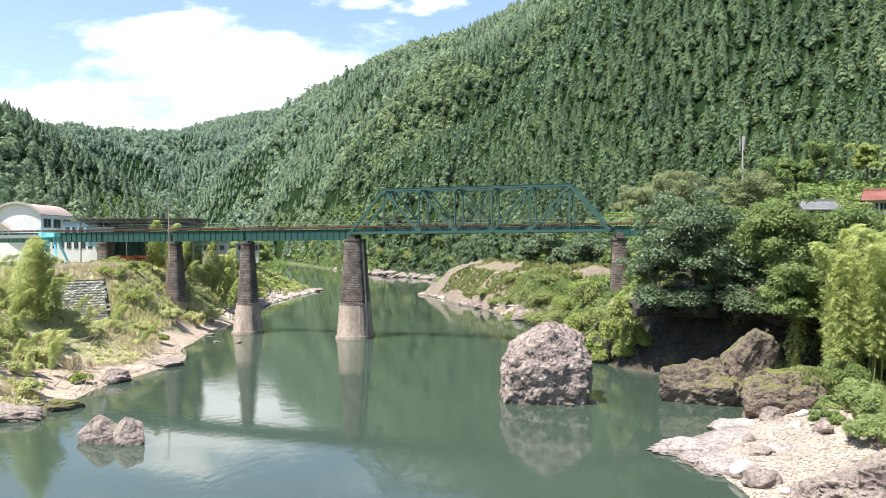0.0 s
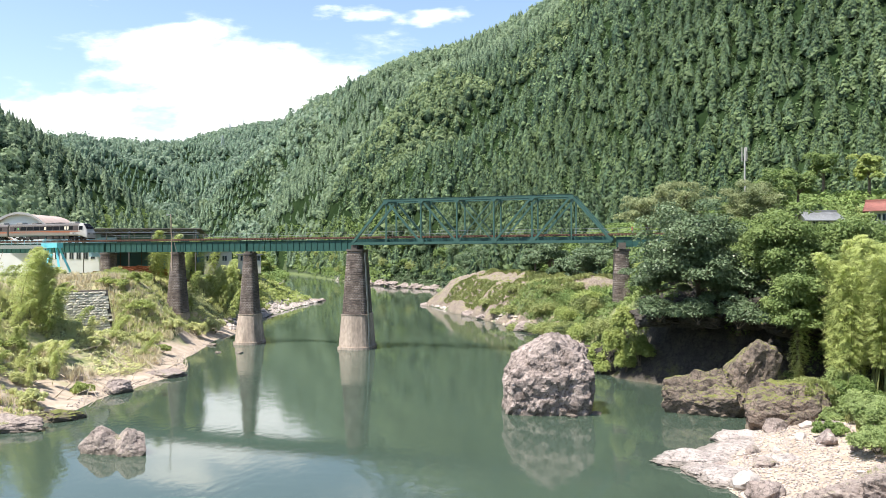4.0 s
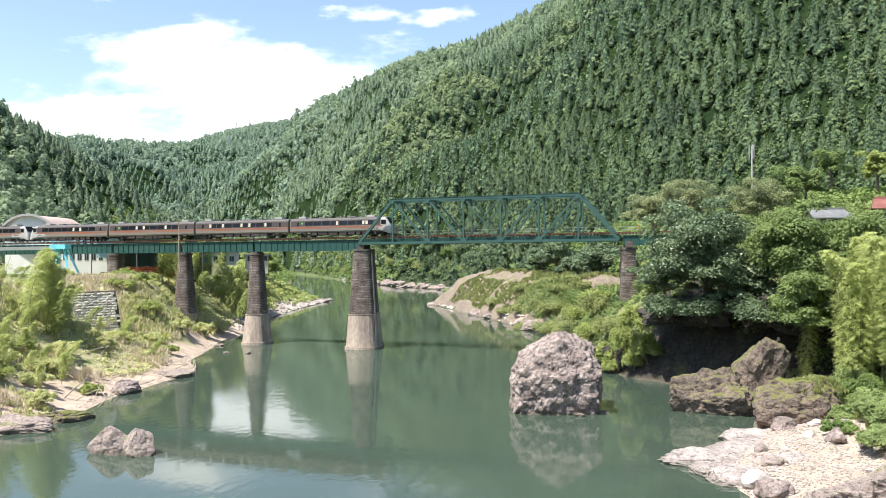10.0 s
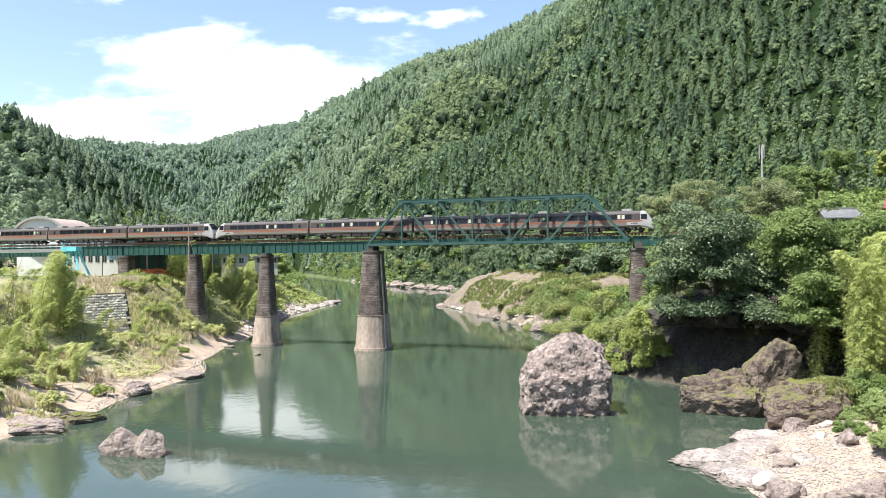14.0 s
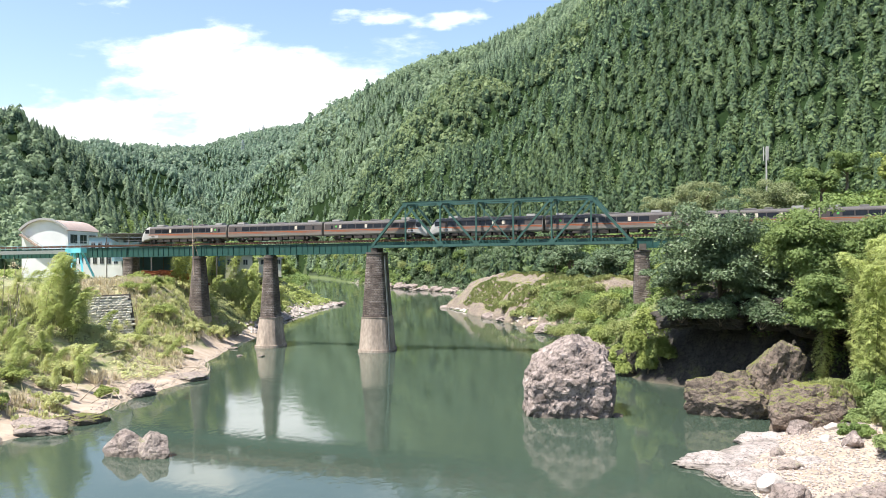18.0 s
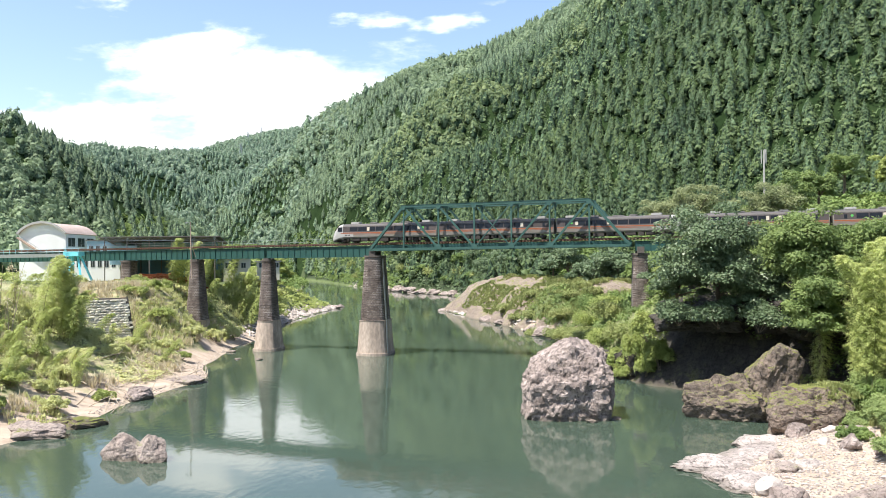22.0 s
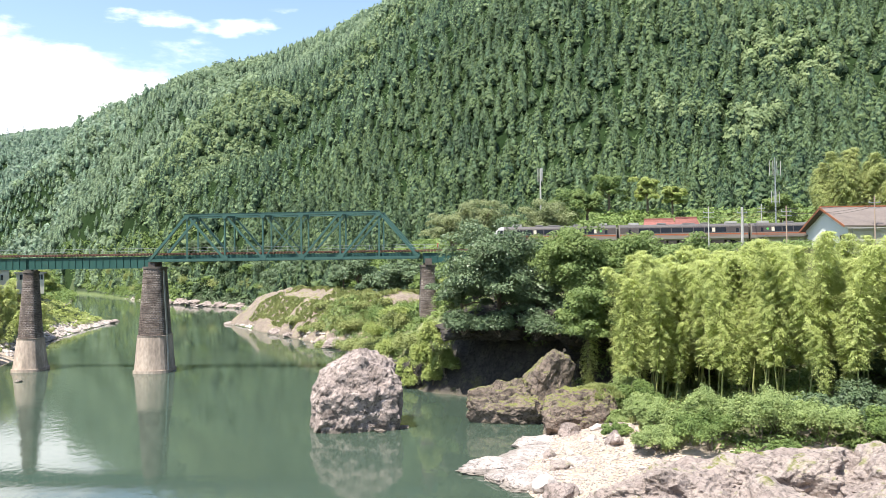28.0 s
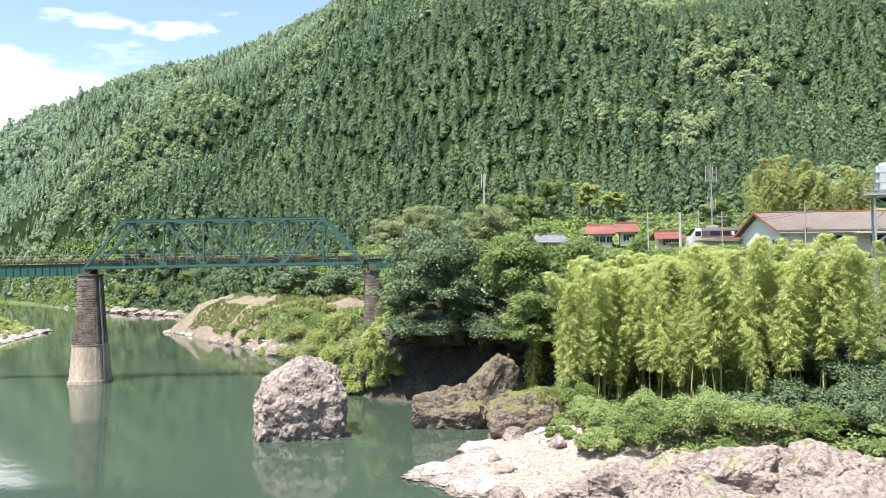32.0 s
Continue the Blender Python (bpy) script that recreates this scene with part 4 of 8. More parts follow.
def bogie(car, x):
    b = part_box("bogie", car, M_UNDER, x - 1.6, x + 1.6, -1.0, 1.0, 0.42, 0.66)
    for dx in (-1.05, 1.05):
        for sy in (-0.56, 0.56):
            bm = bmesh.new()
            tube(bm, (x + dx, sy - 0.06, 0.43), (x + dx, sy + 0.06, 0.43), 0.43, seg=18)
            part("wheel", bm, M_UNDER, b)
        for sy in (-1.0, 1.0):
            bm = bmesh.new()
            box(bm, x + dx - 0.2, x + dx + 0.2, sy - 0.12, sy + 0.12, 0.28, 0.6)
            part("axle_box", bm, M_UNDER, b)
    for sy in (-1.08, 1.08):
        bm = bmesh.new()
        tube(bm, (x - 0.0, sy, 0.35), (x - 0.0, sy, 0.95), 0.26, seg=10)
        part("air_spring", bm, M_UNDER, b)


def part_box(name, parent, material, x0, x1, y0, y1, z0, z1, bevel=0.0, label=""):
    bm = bmesh.new()
    box(bm, x0, x1, y0, y1, z0, z1)
    if bevel:
        bmesh.ops.bevel(bm, geom=bm.edges[:], offset=bevel, segments=2, affect="EDGES")
    return part(name, bm, material, parent, label)


def rail_car(cab, seed):
    """A diesel express car, its driving end (if any) towards +x."""
    rs = random.Random(seed)
    what = "streamlined white-nosed driving car of a stainless steel express train" if cab else "stainless steel express train car with orange stripe and dark windows"
    car = empty("railway_car", pose(0, 0, 0), what, "railway car", "train cars")
    x0, x1 = -CAR / 2 + 0.22, CAR / 2 - 0.22
    xb = x1 - (2.15 if cab else 0)
    bm = bmesh.new()
    loft(bm, [(x0, 0.97, 3.55, 0.95), (x0 + 0.12, 1.0, 3.6, 0.92), (xb - (0 if cab else 0.12), 1.0, 3.6, 0.92)] + ([] if cab else [(xb, 0.97, 3.55, 0.95)]))
    part("body", bm, M_STEEL, car)
    # roof skin over the shoulders
    bm = bmesh.new()
    roof = [(s * (y + 0.015), z + 0.015) for s in (1,) for y, z in SECT[5:]]
    prof = roof + [(-y, z) for y, z in roof[-2::-1]]
    ra = [bm.verts.new((x0 + 0.05, y, z)) for y, z in prof]
    rb = [bm.verts.new((xb - 0.05, y, z)) for y, z in prof]
    for k in range(len(prof) - 1):
        bm.faces.new((ra[k], ra[k + 1], rb[k + 1], rb[k]))
    part("roof", bm, M_ROOF, car, "dull grey-brown roof skin")
    if cab:
        bm = bmesh.new()
        loft(bm, [(xb, 1.0, 3.6, 0.92), (xb + 0.5, 0.995, 3.58, 0.86), (xb + 0.85, 0.98, 3.45, 0.8), (xb + 1.4, 0.95, 2.86, 0.62), (xb + 1.8, 0.92, 2.25, 0.5), (xb + 2.05, 0.87, 1.7, 0.45), (xb + 2.15, 0.80, 1.2, 0.5)])
        nose = part("driving_cab", bm, M_WHITE, car, "white sloping nose", smooth=False)
        bm = bmesh.new()
        for (xa, wa, za), (xc, wc, zc) in (((xb + 0.80, 0.82, 3.50), (xb + 1.40, 0.95, 2.90)), ((xb + 1.40, 0.95, 2.90), (xb + 1.78, 1.0, 2.32))):
            q = [bm.verts.new(p) for p in ((xa + 0.04, -wa * 1.05, za + 0.0), (xa + 0.04, wa * 1.05, za + 0.0), (xc + 0.05, wc * 1.12, zc + 0.03), (xc + 0.05, -wc * 1.12, zc + 0.03))]
            bm.faces.new(q)
        bmesh.ops.solidify(bm, geom=bm.faces[:], thickness=0.03)
        part("windscreen", bm, M_WIN, nose)
        for sy in (-1, 1):
            bm = bmesh.new()
            panel(bm, xb + 0.1, xb + 1.05, 2.15, 2.98, sy, 0.012)
            part("cab_window", bm, M_WIN, nose)
            bm = bmesh.new()
            box(bm, xb + 2.06, xb + 2.16, sy * 0.72 - 0.16, sy * 0.72 + 0.16, 1.2, 1.42)
            part("headlight", bm, M_WIN, nose)
            bm = bmesh.new()
            panel(bm, xb - 2.2, xb, 1.22, 1.74, sy, 0.014)
            part("end_panel", bm, M_WHITE, car, "pale panel with small dark bars")
            for k in range(4):
                bm = bmesh.new()
                panel(bm, xb - 1.5 + 0.28 * k, xb - 1.32 + 0.28 * k, 1.36, 1.6, sy, 0.022)
                part("marking_bar", bm, M_UNDER, car)
        part_box("snow_plough", car, M_UNDER, xb + 1.3, xb + 2.05, -1.1, 1.1, 0.2, 0.55)
    else:
        part_box("gangway", car, M_UNDER, xb - 0.02, xb + 0.28, -0.6, 0.6, 1.0, 3.0)
    part_box("gangway", car, M_UNDER, x0 - 0.28, x0 + 0.02, -0.6, 0.6, 1.0, 3.0)
    wa = xb - (0.3 if cab else 2.6)
    for sy in (-1, 1):
        bm = bmesh.new()
        panel(bm, x0 + 0.15, xb, 2.04, 3.06, sy, 0.008)
        part("window_band", bm, M_BAND, car, "brown window band")
        bm = bmesh.new()
        panel(bm, x0 + 0.1, xb + (0.4 if cab else -0.1), 1.80, 1.96, sy, 0.010)
        part("orange_stripe", bm, M_ORANGE, car, "orange stripe under the windows")
        bm = bmesh.new()
        panel(bm, x0 + 0.1, xb - 0.1, 1.62, 1.68, sy, 0.008)
        part("lower_line", bm, M_ORANGE, car)
        bm = bmesh.new()
        panel(bm, x0 + 0.1, xb - 0.1, 3.09, 3.2, sy, 0.008)
        part("eaves_strip", bm, M_ROOF, car)
        k, x = 0, x0 + 3.2
        while x + 1.75 < wa:
            bm = bmesh.new()
            panel(bm, x, x + 1.62, 2.2, 2.95, sy, 0.02)
            pane = part("window", bm, M_WIN, car)
            if rs.random() < 0.4:
                bm = bmesh.new()
                u = x + rs.choice((0.0, 1.1))
                panel(bm, u + 0.03, u + 0.5, 2.24, 2.91, sy, 0.024)
                part("curtain", bm, M_CREAM, pane)
            x += 1.78
        for dx in ((x0 + 1.3,) if cab else (x0 + 1.3, xb - 2.2)):
            bm = bmesh.new()
            panel(bm, dx, dx + 0.85, 1.1, 2.98, sy, 0.016)
            d = part("door", bm, M_BAND, car)
            bm = bmesh.new()
            panel(bm, dx + 0.22, dx + 0.63, 2.15, 2.8, sy, 0.026)
            part("door_pane", bm, M_WIN, d)
        if seed % 2 == 0:
            bm = bmesh.new()
            tube(bm, (x0 + 2.6, sy * 1.37, 2.6), (x0 + 2.6, sy * 1.43, 2.6), 0.2, seg=12)
            part("green_emblem", bm, M_GREENL, car, "round green mark")
    for k, (u, l, h) in enumerate(((0.12, 1.6, 0.34), (0.34, 1.3, 0.24), (0.55, 1.9, 0.16), (0.68, 1.3, 0.22), (0.88, 1.7, 0.36))):
        x = x0 + (xb - x0) * u
        w = M_WHITE if k in (0, 4) else M_GREYU
        part_box("roof_unit", car, w, x - l / 2, x + l / 2, -0.75, 0.75, 3.55, 3.6 + h, 0.06, "roof air conditioner")
    x = x0 + 4.6
    while x < x1 - 5.2:
        l = rs.uniform(0.9, 2.0)
        part_box("underfloor_box", car, M_UNDER, x, x + l, -1.3, 1.3, rs.uniform(0.25, 0.42), 0.92, 0.03)
        x += l + rs.uniform(0.12, 0.4)
    for x in (-7.2, 7.2):
        bogie(car, x)
    bm = bmesh.new()
    beam(bm, (x0 - 0.3, 0, 0.75), (x0 + 0.4, 0, 0.75), 0.25, 0.25)
    part("coupler", bm, M_UNDER, car)
    return car


ORDER = [1, 0, 0, -1, 1, 0, -1]
TRAIN = [rail_car(c != 0, k) for k, c in enumerate(ORDER)]

# ---- rocks ----


def rock_mesh(seed, sub=4, rough=0.25, cuts=11, pit=0.05):
    """A broken block: planes struck off a ball, then worn."""
    rs = random.Random(seed)
    bm = bmesh.new()
    bmesh.ops.create_icosphere(bm, subdivisions=sub, radius=1)
    planes = [(Vector((rs.uniform(-1, 1), rs.uniform(-1, 1), rs.uniform(-0.6, 1))).normalized(), rs.uniform(0.55, 0.9)) for _ in range(cuts)]
    off = Vector((rs.uniform(0, 50), rs.uniform(0, 50), rs.uniform(0, 50)))
    for v in bm.verts:
        p = v.co.copy()
        for n, d in planes:
            k = p.dot(n) - d
            if k > 0:
                p -= n * k * 0.88
        f = noise.fractal(p * 1.4 + off, 1.0, 2.0, 5)
        q = 1 + rough * f + pit * abs(noise.noise(p * 4.2 + off)) * 2 - pit
        if sub > 4:
            near = noise.voronoi(p * 2.4 + off)[0]
            q += 1.6 * pit * min(near[1] - near[0], 0.4) - 0.3 * pit
            q += pit * 0.9 * (0.35 - abs(noise.noise(p * 9 + off))) + pit * 0.4 * noise.noise(p * 21 + off)
        v.co = p * q
    return bm


def boulder(name, x, y, z, sx, sy, sz, seed, label, material=None, rough=0.25, turn=0, sub=4, pit=0.05, group="", tilt=0):
    ob = part(name, rock_mesh(seed, sub, rough, pit=pit), material or M_ROCK, smooth=False)
    ob.matrix_world = pose(x, y, z, tilt, 0, turn) @ Matrix.Diagonal((sx, sy, sz, 1))
    return tagged(ob, label, "rock", group)


def crag(name, x, y, z, w, d, h, seed, label, material):
    """The great boulder: a squat block, wider below the shoulder, with a pitted skin."""
    off = Vector((seed * 3.1, seed * 1.7, 5.0))
    bm = bmesh.new()
    bmesh.ops.create_icosphere(bm, subdivisions=6, radius=1)
    for v in bm.verts:
        p = v.co.copy()
        # towards a rounded box
        m = max(abs(p.x), abs(p.y), abs(p.z))
        p = p.lerp(p / m, 0.58)
        lean = 0.10 * p.z
        top = max(0, p.z)
        sx = 1 - 0.16 * top * (1.3 if p.x < 0 else 0.4)
        q = Vector((p.x * sx + lean, p.y * (1 - 0.2 * top), p.z))
        # cut the upper shoulder towards the left
        n = Vector((-0.62, -0.15, 0.77))
        k = q.dot(n) - 0.80
        if k > 0:
            q -= n * k * 0.85
        n = Vector((0.45, -0.2, 0.87))
        k = q.dot(n) - 0.92
        if k > 0:
            q -= n * k * 0.8
        n = Vector((0.0, -0.9, 0.42))
        k = q.dot(n) - 0.93
        if k > 0:
            q -= n * k * 0.7
        if q.z < -0.35:
            q.x *= 1 + 0.10 * (-0.35 - q.z)
        a = noise.fractal(q * 1.5 + off, 1.0, 2.1, 6)
        r = abs(noise.noise(q * 3.1 + off))
        c = abs(noise.noise(q * 7.0 + off * 1.3))
        e = noise.fractal(q * 4.5 + off, 0.9, 2.0, 4)
        near = noise.voronoi(q * 1.7 + off + Vector((a, e, r)) * 0.3)[0]
        fine = noise.voronoi(q * 6.0 + off)[0]
        v.co = q * (1 + 0.12 * a + 0.08 * (0.3 - r) + 0.15 * min(near[1] - near[0], 0.35) + 0.03 * min(fine[1] - fine[0], 0.3) - 0.03 + 0.04 * e + 0.035 * (0.3 - c) + 0.015 * noise.noise(q * 24))
    ob = part(name, bm, material)
    ob.matrix_world = pose(x, y, z) @ Matrix.Diagonal((w, d, h, 1))
    return tagged(ob, label, "rock")


crag("rock_outcrop", 11.5, 89.6, 3.2, 4.75, 4.2, 5.0, 3, "huge weathered pinkish grey boulder standing in the river", M_ROCK)
boulder("boulder", -30.0, 70.2, 0.7, 2.0, 1.7, 1.75, 25, "low grey boulder breaking the water near the bank", M_LEDGE, 0.16, sub=5, turn=20, pit=0.03)
boulder("boulder", -27.4, 69.6, 0.5, 1.75, 1.5, 1.6, 31, "pale cracked boulder beside a darker one in the water", M_LEDGE, 0.16, sub=5, turn=-10, pit=0.03)
boulder("boulder", 28.8, 88.0, 1.2, 5.4, 3.8, 4.3, 141, "brown mossy boulder at the water's edge under trees", M_ROCKB, 0.24, sub=6, turn=-25, pit=0.06, tilt=12)
boulder("boulder", 34.0, 88.6, 4.2, 3.6, 3.4, 4.6, 42, "dark brown boulder leaning on the bank", M_ROCKB, 0.18, sub=5, pit=0.04)
boulder("boulder", 33.4, 79.0, 1.9, 4.4, 3.2, 3.9, 43, "large mossy brown boulder with grass on top", M_ROCKB, 0.17, sub=6, turn=-15, pit=0.04)
boulder("boulder", 13.6, 85.3, 0.1, 0.7, 0.45, 0.22, 45, "low wet stone beside the great boulder", sub=3)
boulder("boulder", 16.4, 86.8, 0.1, 0.6, 0.5, 0.25, 46, "low wet stone beside the great boulder", sub=3)
# rock face of the bluff, the recess's shade put into the rock colour
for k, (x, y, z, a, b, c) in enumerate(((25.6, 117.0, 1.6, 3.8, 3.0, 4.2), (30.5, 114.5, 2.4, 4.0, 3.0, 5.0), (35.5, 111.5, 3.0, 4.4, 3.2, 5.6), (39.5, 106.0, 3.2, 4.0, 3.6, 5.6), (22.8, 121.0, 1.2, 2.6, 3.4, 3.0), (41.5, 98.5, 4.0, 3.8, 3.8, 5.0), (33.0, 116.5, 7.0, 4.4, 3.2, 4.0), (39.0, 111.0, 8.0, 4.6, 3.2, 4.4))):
    boulder("cliff_rock", x, y, z, a, b, c, 50 + k, "river bluff rock face with shade in its dark colour", M_CLIFF, sub=5, turn=k * 40, pit=0.08, group="bluff rocks")
# added shelf behind the crown, keeps sky light out of the recess
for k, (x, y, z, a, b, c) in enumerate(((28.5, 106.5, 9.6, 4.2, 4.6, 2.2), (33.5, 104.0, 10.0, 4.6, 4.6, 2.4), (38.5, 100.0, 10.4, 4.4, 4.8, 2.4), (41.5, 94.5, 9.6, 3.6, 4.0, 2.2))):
    boulder("light_blocking_rock", x, y, z, a, b, c, 65 + k, "added rock shelf blocking sky light from the recess", M_CLIFF, sub=5, turn=k * 25, pit=0.08, group="bluff overhang")
# pale ledges of the near bank
LEDGES = [(29.5, 49.8, 1.2, 6.2, 4.4, 3.2, 12), (35.6, 48.2, 2.4, 5.2, 4.4, 3.3, -20), (40.5, 43.6, 3.0, 5.0, 4.6, 3.9, 30), (31.0, 42.2, 1.5, 6.0, 4.6, 2.9, -30), (37.0, 39.0, 2.0, 5.6, 5.0, 3.4, 40),
          (26.0, 45.8, 0.4, 4.2, 3.6, 2.3, 60), (43.2, 37.5, 3.4, 4.4, 4.2, 3.2, 15), (24.4, 52.2, 0.3, 2.6, 2.0, 1.5, 33)]
for k, (x, y, z, a, b, c, t) in enumerate(LEDGES):
    boulder("rock_ledge", x, y, z, a, b, c, 70 + k, "pale pinkish river-worn ledge rock with patches of moss", M_LEDGE, 0.28, t, 6, 0.07, "near bank ledges")
# gravel bar: slabs and stones
for k, (x, y, a, b, c) in enumerate(((21.5, 66.5, 4.2, 3.0, 0.75), (25.5, 70.0, 4.4, 3.6, 0.8), (22.0, 61.0, 3.6, 2.6, 0.8), (27.5, 74.5, 3.4, 2.4, 0.9), (28.0, 65.5, 3.8, 3.0, 0.9), (20.0, 63.5, 2.0, 1.6, 0.6))):
    boulder("bedrock_slab", x, y, 0.12, a, b, c, 90 + k, "flat sun-bleached slab of bedrock on the gravel bar", M_SLAB, 0.2, k * 50, 5, 0.06, "gravel bar slabs")
rs = random.Random(9)
for k in range(28):
    x, y = rs.uniform(19, 34), rs.uniform(54, 78)
    g = ground_at(x, y)
    if g < 0.05 or g > 3.5:
        continue
    s = rs.choice((0.3, 0.45, 0.6, 0.9, 1.3)) * rs.uniform(0.8, 1.2)
    boulder("stone", x, y, g + s * 0.2, s, s * rs.uniform(0.7, 1), s * rs.uniform(0.5, 0.8), 200 + k, "rounded river stone on the gravel bar", rs.choice((M_GRAVEL, M_LEDGE, M_ROCK)), 0.2, rs.uniform(0, 180), 3, 0.04, "river stones")
# left bank slabs
for k, (x, y, z, a, b, c, mt) in enumerate(((-43.0, 79.5, 0.3, 4.2, 2.8, 1.2, M_LEDGE), (-41.0, 84.0, 0.25, 3.4, 2.2, 1.15, M_ROCKB), (-41.5, 100.5, 0.4, 2.6, 1.8, 1.2, M_ROCK), (-39.4, 113.5, 0.2, 3.0, 4.0, 0.8, M_LEDGE), (-46, 74.0, 0.3, 2.5, 2.0, 0.9, M_LEDGE),
                                             (-44.5, 152.0, 0.1, 1.2, 0.8, 0.35, M_ROCK), (-36.0, 140.0, 0.05, 0.9, 0.6, 0.25, M_ROCK), (-40.0, 141.0, 0.05, 1.3, 0.6, 0.2, M_LEDGE))):
    boulder("bank_slab", x, y, z, a, b, c, 120 + k, "worn slab of rock sloping into the water", mt, 0.2, k * 37, 5 if k < 5 else 3, 0.05, "left bank slabs")
# far shores: stone spits
for k, (x, y, a, c) in enumerate(((11, 214, 2.5, 1.6), (17, 194, 2.5, 1.4), (-5, 272, 3, 1.5), (18.5, 182, 3.5, 2.0), (7, 226, 2.5, 1.8), (-3, 392, 5, 2.5), (-8, 398, 4, 2.5), (-14, 408, 5, 2.5), (-22, 420, 6, 2.5), (-28, 433, 5, 3), (-35, 446, 6, 3), (-43, 459, 6, 2.6), (-52, 480, 6, 2.6), (-47, 292, 2.5, 1.0), (-46, 300, 1.6, 0.7), (-85, 365, 7, 4), (-79, 372, 5, 3), (-92, 420, 9, 3))):
    boulder("shore_rock", x, y, 0.2, a, a * 1.2, c, 150 + k, "pale rock shelf along the upstream shore", M_ROCK, 0.25, k * 61, 4, 0.06, "upstream shore rocks")
# rock mound of the upstream point: bare on top, ledged towards the water
mx_, my_ = np.meshgrid(np.arange(-9, 52, 0.6), np.arange(174, 290, 0.8))


def mound_height(x, y):
    er = x - np.interp(y, RIGHT_Y, RIGHT_X) + vnoise(x, y, 5, 61) * 1.6
    h = np.interp(er, [-2, 0, 1, 3, 6, 10, 18, 28, 40], [-2.5, 0.0, 1.6, 3.6, 6.4, 9.0, 11.4, 11.2, 6])
    h = h * np.clip((y - 172) / 14, 0, 1) - 1.6 * np.clip((186 - y) / 10, 0, 1) * np.clip((284 - y) / 96, 0, 1)
    h = h + vnoise(x, y, 6, 62) * 0.8 + vnoise(x, y, 2.6, 63) * 0.7 + vnoise(x, y, 1.2, 64) * 0.2
    return h + 0.35 * np.abs(vnoise(x, y, 3.4, 65))


mound_mesh = sheet("rock_mound", mx_, my_, mound_height(mx_, my_), M_MOUND)
tagged(mound_mesh, "pinkish bare rock mound with patches of grass on the upstream point", "rock")
# loose stones of the bar and far shores
rs = np.random.RandomState(12)
P = np.column_stack([rs.uniform(18, 36, 9000), rs.uniform(50, 82, 9000)])
Z = land(P[:, 0], P[:, 1])
far = np.column_stack([rs.uniform(-120, 30, 52000), rs.uniform(180, 560, 52000)])
fz_ = land(far[:, 0], far[:, 1])
lf = np.column_stack([rs.uniform(-50, -36, 5000), rs.uniform(70, 160, 5000)])
lz = land(lf[:, 0], lf[:, 1])
Q = np.concatenate([np.column_stack([P, Z])[(Z > 0.02) & (Z < 2.2)], np.column_stack([far, fz_])[(fz_ > 0.02) & (fz_ < 2.2)], np.column_stack([lf, lz])[(lz > 0.02) & (lz < 0.4)]])
size = np.where(Q[:, 1] > 170, rs.uniform(0.3, 1.1, len(Q)), rs.uniform(0.05, 0.15, len(Q)))
octa = np.array([(1, 0, 0), (0, 1, 0), (-1, 0, 0), (0, -1, 0), (0, 0, 0.6), (0, 0, -0.6)])
tri = np.array([(0, 1, 4), (1, 2, 4), (2, 3, 4), (3, 0, 4), (1, 0, 5), (2, 1, 5), (3, 2, 5), (0, 3, 5)])
ang = rs.uniform(0, 6.28, len(Q))
jit = octa[None] * rs.uniform(0.6, 1.3, (len(Q), 6, 1)) * size[:, None, None]
ca, sa = np.cos(ang)[:, None], np.sin(ang)[:, None]
rot = np.stack([jit[..., 0] * ca - jit[..., 1] * sa, jit[..., 0] * sa + jit[..., 1] * ca, jit[..., 2]], -1) + Q[:, None, :] + [0, 0, 0.05]
me = bpy.data.meshes.new("gravel")
me.from_pydata(rot.reshape(-1, 3).tolist(), [], (tri[None] + 6 * np.arange(len(Q))[:, None, None]).reshape(-1, 3).tolist())
me.materials.append(M_GRAVEL)
tagged(new("gravel", me), "loose pale gravel and cobbles along the shores", "gravel", kind="stuff")

# ---- forest on the hills ----


def cards(q, nrm, k, rs, slim=0.6):
    """Corner array of leaf-clump cards at q facing nrm, half length k."""
    t = np.cross(nrm, rs.normal(size=q.shape))
    t /= np.linalg.norm(t, axis=-1, keepdims=True) + 1e-9
    b = np.cross(nrm, t)
    return np.stack([q - t * k - b * k * slim * 0.6, q + t * k - b * k * slim * 0.6, q + b * k * slim * 1.4], -2).reshape(-1, 3)


